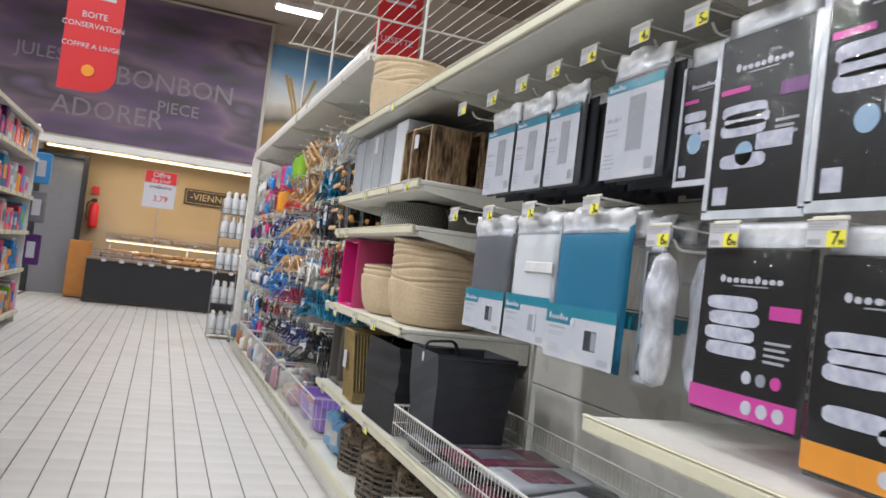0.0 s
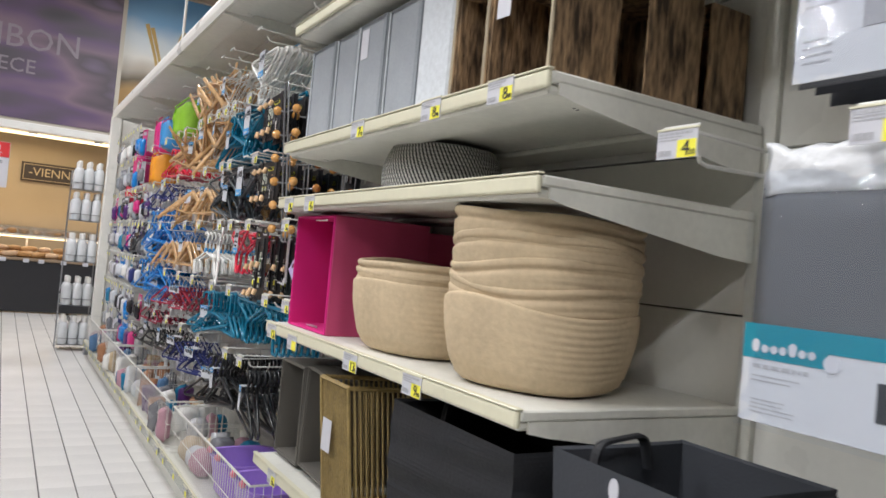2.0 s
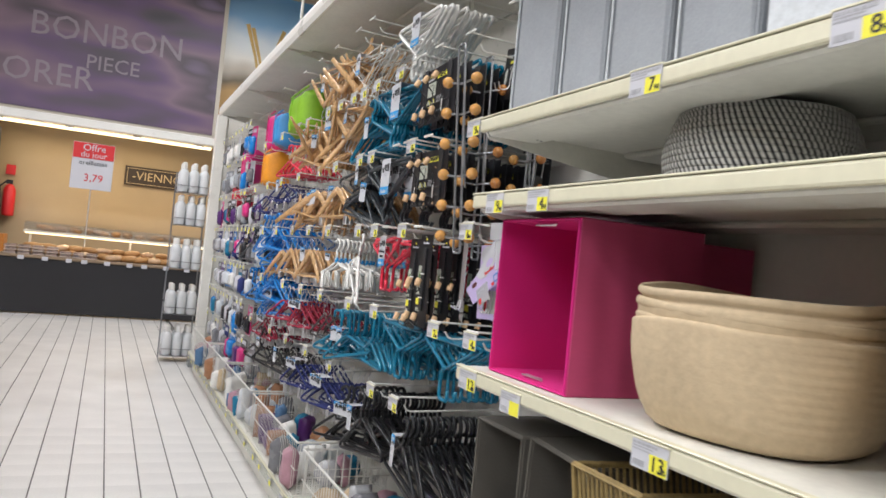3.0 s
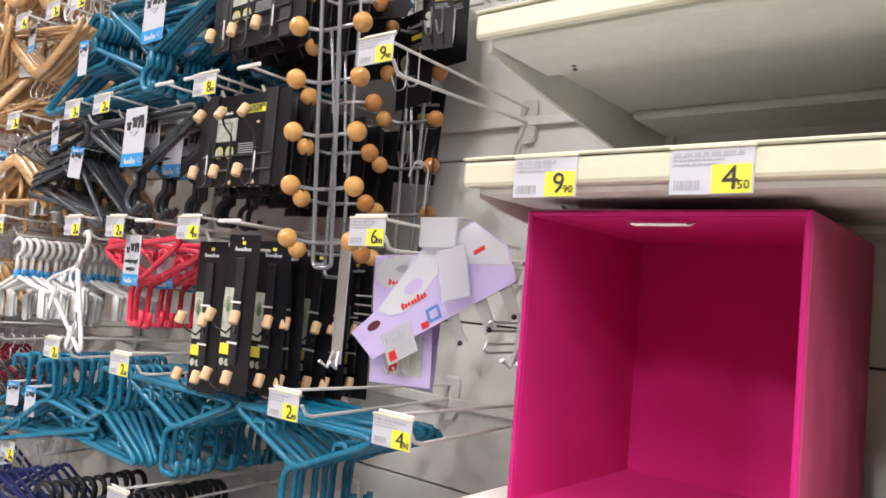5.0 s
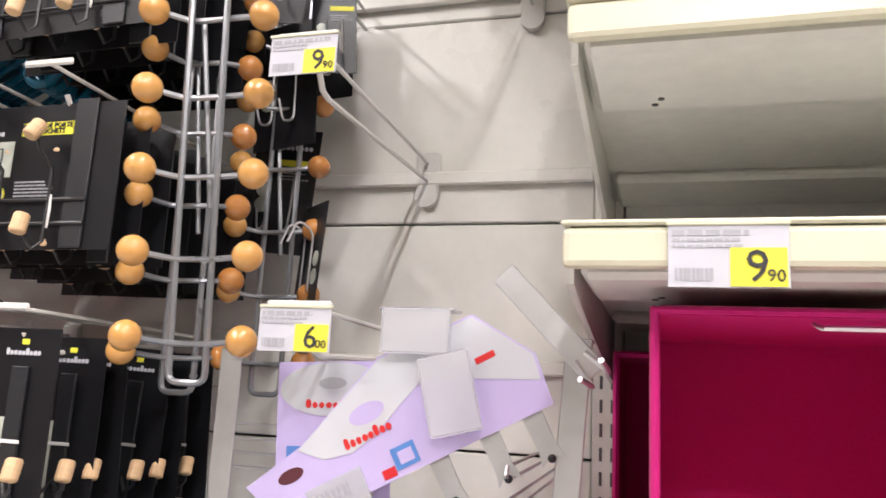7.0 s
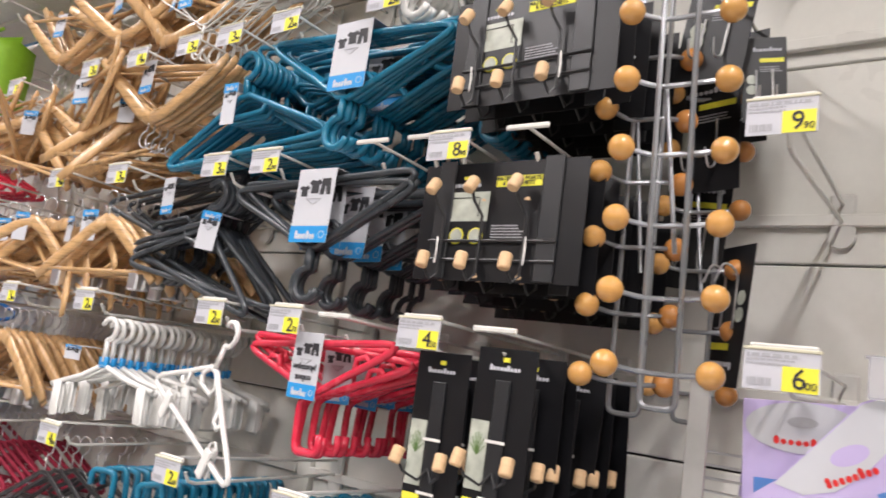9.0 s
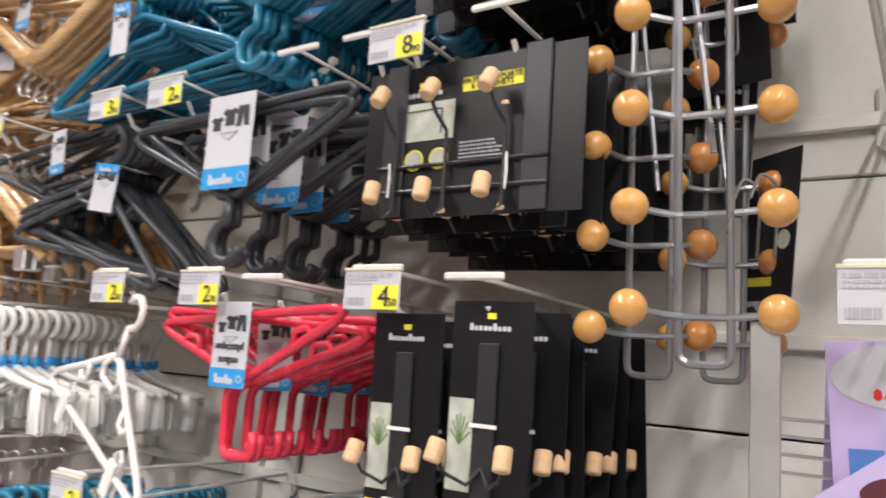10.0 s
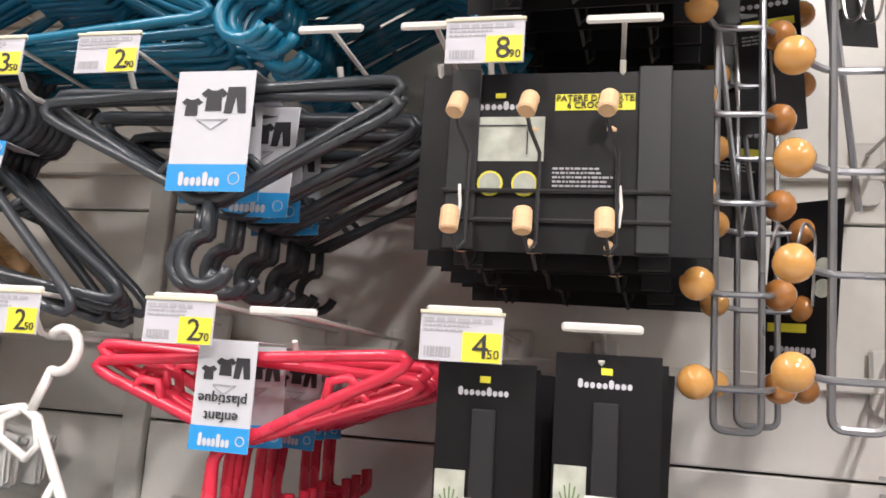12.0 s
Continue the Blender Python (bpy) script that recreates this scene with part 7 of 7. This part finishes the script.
BUNDLES = [mat("dusty_blue_yarn", (0.10, 0.20, 0.36), 0.8, vary=0.25, scale=30, bump=0.8, bscale=80), BEIGE, PRINTS[3], WHITEPL, PALEFELT, PRINTS[1], BEIGE, mat("rose_goods", (0.5, 0.28, 0.34), 0.6, vary=0.2), WHITEPL, PURPLE, WHITEPL, mat("rust_goods", (0.42, 0.20, 0.10), 0.5, vary=0.25, scale=18), GREYFELT, TEALPACK]
for y0, y1 in ((4.82, 5.25), (5.42, 6.33), (6.46, 7.27), (7.4, 8.15), (8.3, 9.25)):
    y = y0 + 0.07
    while y < y1 - 0.05:
        for x in (0.91, 1.02, 1.14):
            c_ = BUNDLES[rng.randrange(len(BUNDLES))]
            r = rng.uniform(0.045, 0.062)
            if rng.random() < 0.5:
                t = thing("cleaning_ball", "round scouring bundle lying in a wire basket", "bundle", pose(x, y, 0.178 + r * 0.9), "basket goods")
                bm = ball(r, None, None, 14, 9)
                for v in bm.verts:
                    v.co *= 1 + 0.12 * noise.noise(v.co * 40 + Vector((y, x, 0)))
                part("scourer", bm, c_, t, "", True)
            else:
                h = rng.uniform(0.10, 0.17)
                t = thing("goods_packet", "soft packed goods standing in a wire basket", "packet", pose(x, y, 0.178, rng.uniform(-6, 6), rng.uniform(-6, 6), rng.uniform(0, 90)), "basket goods")
                part("packet", puff(r * 1.8, h, r * 1.2, y * x * 9, 7), c_, t, "", True).matrix_basis = pose(0, r * 0.5, h / 2, 90, 0, 0)
        y += rng.uniform(0.085, 0.12)
# blue bags and a light packet in front of the wicker baskets
for y, h in ((3.86, 0.2), (3.72, 0.17)):
    t = thing("storage_pack", "light blue packed bag standing on the base shelf", "packet", facing(0.905, y, 0.17 + h / 2, 4, 10), "blue bags")
    part("bag", puff(0.16, h, 0.08, y, 8), mat("pale_blue_pack", (0.16, 0.36, 0.62), 0.3, vary=0.15, bump=0.4, bscale=30), t, "", True)
    part("print", plate(-0.04, -0.03, 0.05, 0.04, 0.002, 0.004), PRINTS[3], t)
wire_basket(2.45, 2.66, 0.17, 0.30, 0.852, 1.2, 0.03, "white wire basket on the base")
lip_ = thing("clear_lip", "clear plastic price rail along the base edge", "price rail")
part("rail", box((0.826, 4.0, 0.125), (0.829, 9.3, 0.168), 0.001), CLEAR, lip_)
for i in range(24):
    price_tag(0.825, 4.15 + i * 0.215 + 0.03 * (i % 3), 0.146, "", "", 0.07, 0.036)

# ---- bottle racks on the end of the shelving ----
rack = thing("bottle_rack", "grey wire end rack holding clear bottles", "rack")
for z in (0.06, 0.44, 0.86, 1.26, 1.56):
    part("tray", tube([(0.64, 9.72, z + 0.06), (0.92, 9.72, z + 0.06), (0.92, 9.98, z + 0.06), (0.64, 9.98, z + 0.06)], 0.004, 5, True), GREYWIRE, rack)
    part("tray_base", box((0.64, 9.72, z - 0.006), (0.92, 9.98, z - 0.001), 0.001), GREYWIRE, rack)
for x in (0.64, 0.92):
    part("leg", tube([(x, 9.99, 0), (x, 9.99, 1.75)], 0.007), GREYWIRE, rack)
FROST = mat("frosted_plastic", (0.72, 0.74, 0.76), 0.2, vary=0.08)
b0 = thing("spray_bottle", "clear frosted plastic bottle standing in the end rack", "bottle", None, "clear bottles")
part("body", lathe([(0.038, 0), (0.043, 0.01), (0.043, 0.17), (0.034, 0.20), (0.018, 0.215)], 14), FROST, b0, "", True)
part("cap", lathe([(0.018, 0.215), (0.022, 0.22), (0.022, 0.265), (0.014, 0.275)], 12), WHITEPL, b0)
first = True
for z in (0.06, 0.44, 0.86, 1.26, 1.56):
    for x in (0.69, 0.78, 0.87):
        for y in (9.77, 9.86, 9.94):
            m_ = pose(x, y, z, 0, 0, rng.uniform(0, 90))
            if first:
                b0.matrix_basis, first = m_, False
            else:
                copy_thing(b0, m_)

# ---- goods on the shelving across the aisle ----
LEFTC = [LIME, MAGENTA, SKYBLUE, PAPER, PURPLE, RED, PRINTS[3], BLUE, ORANGE, TEALPACK]
for z in (0.14, 0.62, 1.05, 1.45, 1.90):
    y = 6.9
    while y < 9.7:
        w, h = rng.uniform(0.12, 0.24), rng.uniform(0.2, 0.34)
        c_ = LEFTC[rng.randrange(len(LEFTC))]
        t = thing("household_box", "bright printed household box on the shelf", "box", pose(-1.68, y + w / 2, z - 0.012), "boxes across the aisle")
        part("carton", box((-0.16, -w / 2 + 0.005, 0), (0.16, w / 2 - 0.005, h), 0.012), c_, t)
        part("print", box((0.1602, -w * 0.3, h * 0.3), (0.162, w * 0.3, h * 0.7), 0.0005), LEFTC[rng.randrange(len(LEFTC))], t)
        if rng.random() < 0.5:
            part("lid", box((-0.15, -w / 2 + 0.01, h + 0.0005), (0.15, w / 2 - 0.01, h + 0.03), 0.008), PAPER, t)
        y += w + 0.015
    for i in range(8):
        price_tag(0, 0, 0).matrix_basis = Matrix(((0, 0, 1, -1.463), (1, 0, 0, 7.0 + i * 0.36), (0, 1, 0, z - 0.022), (0, 0, 0, 1)))
# hanging blue bag packs at the end of that run
for k, z in enumerate((1.62, 1.16, 0.66)):
    t = thing("end_pack", "blue and white packet hanging on the shelving end", "packet", pose(-1.42, 9.93, z, 0, 0, 0), "end packets")
    part("packet", box((-0.12, 0, 0), (0.08, 0.06, 0.36), 0.01), (SKYBLUE, PRINTS[1], PURPLE)[k], t)
    part("label", box((-0.06, -0.003, 0.08), (0.03, -0.0005, 0.27), 0.0005), PAPER, t)

# ---- wire canopy and red signs overhead ----
wc = thing("wire_canopy", "white wire grid canopy standing over the shelving", "wire rack")
for y in (4.35, 5.55, 6.75):
    part("cross_rod", tube([(0.80, y, 3.0), (2.2, y, 3.0)], 0.009, 6), WHITEWIRE, wc)
for i in range(15):
    x = 0.82 + 0.098 * i
    part("wire", tube([(x, 4.35, 3.005), (x, 6.75, 3.005)], 0.0032, 4), WHITEWIRE, wc)
for x, y in ((0.98, 5.55), (1.30, 5.55), (1.30, 4.35), (0.98, 6.75)):
    part("post", tube([(x, y, 2.285), (x, y, 3.0)], 0.009, 6), WHITEWIRE, wc)


def hanging_sign(x, y, z0, z1, w, lines, label, flash=None):
    t = thing("hanging_sign", label, "sign", pose(x, y, z1), "red hanging signs")
    h = z1 - z0
    bm = bmesh.new()
    pts = [(-w / 2, 0), (w / 2, 0), (w / 2, -h + 0.10), (w / 2 - 0.03, -h + 0.045), (w / 2 - 0.10, -h + 0.008), (w / 2 - 0.16, -h), (-w / 2, -h)]
    A = [bm.verts.new((px, 0, pz)) for px, pz in pts]
    B = [bm.verts.new((px, 0.004, pz)) for px, pz in pts]
    bm.faces.new(A)
    bm.faces.new(B[::-1])
    for i in range(len(A)):
        j = (i + 1) % len(A)
        bm.faces.new((A[i], A[j], B[j], B[i]))
    part("board", bm, RP, t)
    for s, zz, size in lines:
        lettering(s, size, PAPER, t, pose(0, -0.003, zz, 90, 0, 0))
    if flash:
        part("flash", lathe([(0.04, 0), (0.04, 0.003)], 10, None, pose(flash[0], -0.0035, flash[1], 90, 0, 0)), ORANGE, t, "orange printed burst")
    for k_ in range(2):
        part("word_bar", box((-w * 0.34, -0.0025, -0.09 * (k_ + 1) - 0.02), (w * 0.34, -0.0005, -0.09 * (k_ + 1) + 0.015), 0.0005), PAPER, t)
    for a in (-w * 0.4, w * 0.4):
        part("cable", tube([(a, 0.002, 0), (a, 0.002, CEILING - z1)], 0.002, 4), STEEL, t)
    return t


hanging_sign(-0.615, 5.5, 2.04, 2.86, 0.34, (("BOITE", -0.315, 0.058), ("CONSERVATION", -0.385, 0.05), ("COFFRE A LINGE", -0.52, 0.047)), "red hanging sign with white department words", (0.0, -0.68))
hanging_sign(2.16, 8.2, 3.42, 4.3, 0.52, (("USSETTE", -0.62, 0.1),), "red hanging sign with white department words")

# ---- floor tiles ----
TW, TL = 0.1485, 0.1800
bm = bmesh.new()
lo = [bm.verts.new((a * (TW / 2 - 0.003), b * TL / 2, -0.004)) for a, b in ((-1, -1), (1, -1), (1, 1), (-1, 1))]
hi = [bm.verts.new((a * (TW / 2 - 0.0036), b * TL / 2, 0.0)) for a, b in ((-1, -1), (1, -1), (1, 1), (-1, 1))]
bm.faces.new(hi)
for q in range(4):
    bm.faces.new((lo[q], lo[(q + 1) % 4], hi[(q + 1) % 4], hi[q]))
tile0 = None
tiles = thing("pavement_tiles", "pale grey rectangular floor tiles with dark joints", "floor tiles", None, "", "structure")
rest = ([], [])
for i in range(-14, 7):
    x = 0.043 + TW * (i + 0.5)
    for j in range(8, 90):
        y = 0.02 + TL * (j + 0.5)
        if x > 0.97:
            continue
        if 3.6 < y < 7.2 and x > -1.0:
            if tile0 is None:
                tile0 = part("tile", bm, TILE, tiles)
                tile0.matrix_basis = pose(x, y, 0)
            else:
                again("tile", tile0, pose(x, y, 0, 0, 0, 0), tiles)
for i in range(-14, 7):
    x = 0.043 + TW * (i + 0.5)
    if x > 0.97:
        continue
    cut = x > -1.0
    inner = [0.02 + TL * (j + 0.5) for j in range(8, 90) if cut and 3.6 < 0.02 + TL * (j + 0.5) < 7.2]
    y_lo, y_hi = 0.02 + TL * 8, 0.02 + TL * 90
    for y0, y1 in ((y_lo, inner[0] - TL / 2), (inner[-1] + TL / 2, y_hi)) if inner else ((y_lo, y_hi),):
        k = len(rest[0])
        for a, b in ((-1, y0), (1, y0), (1, y1), (-1, y1)):
            rest[0].append((x + a * (TW / 2 - 0.003), b, -0.004))
        for a, b in ((-1, y0), (1, y0), (1, y1), (-1, y1)):
            rest[0].append((x + a * (TW / 2 - 0.0036), b, 0.0))
        rest[1].extend([(k + 4, k + 5, k + 6, k + 7)] + [(k + q, k + (q + 1) % 4, k + 4 + (q + 1) % 4, k + 4 + q) for q in range(4)])
me = bpy.data.meshes.new("further_tiles")
me.from_pydata(rest[0], [], rest[1])
me.materials.append(TILE)
ft = new("further_tiles", me)
ft.parent = tiles
tagged(ft, kind="stuff")
structure("floor_far", box((-12, -8, -0.003), (-2.1, 22, 0.0)), TILE, "pale tiled floor beyond the aisle", "floor")
structure("floor_side", box((0.99, -8, -0.003), (14, 22, 0.0)), TILE, "pale tiled floor beyond the shelving", "floor")
structure("floor_back", box((-2.09, -8, -0.003), (0.98, 1.44, 0.0)), TILE, "pale tiled floor behind the walk", "floor")
structure("floor_bakery", box((-2.09, 16.25, -0.003), (0.98, 22, 0.0)), TILE, "pale tiled floor beyond the bakery", "floor")
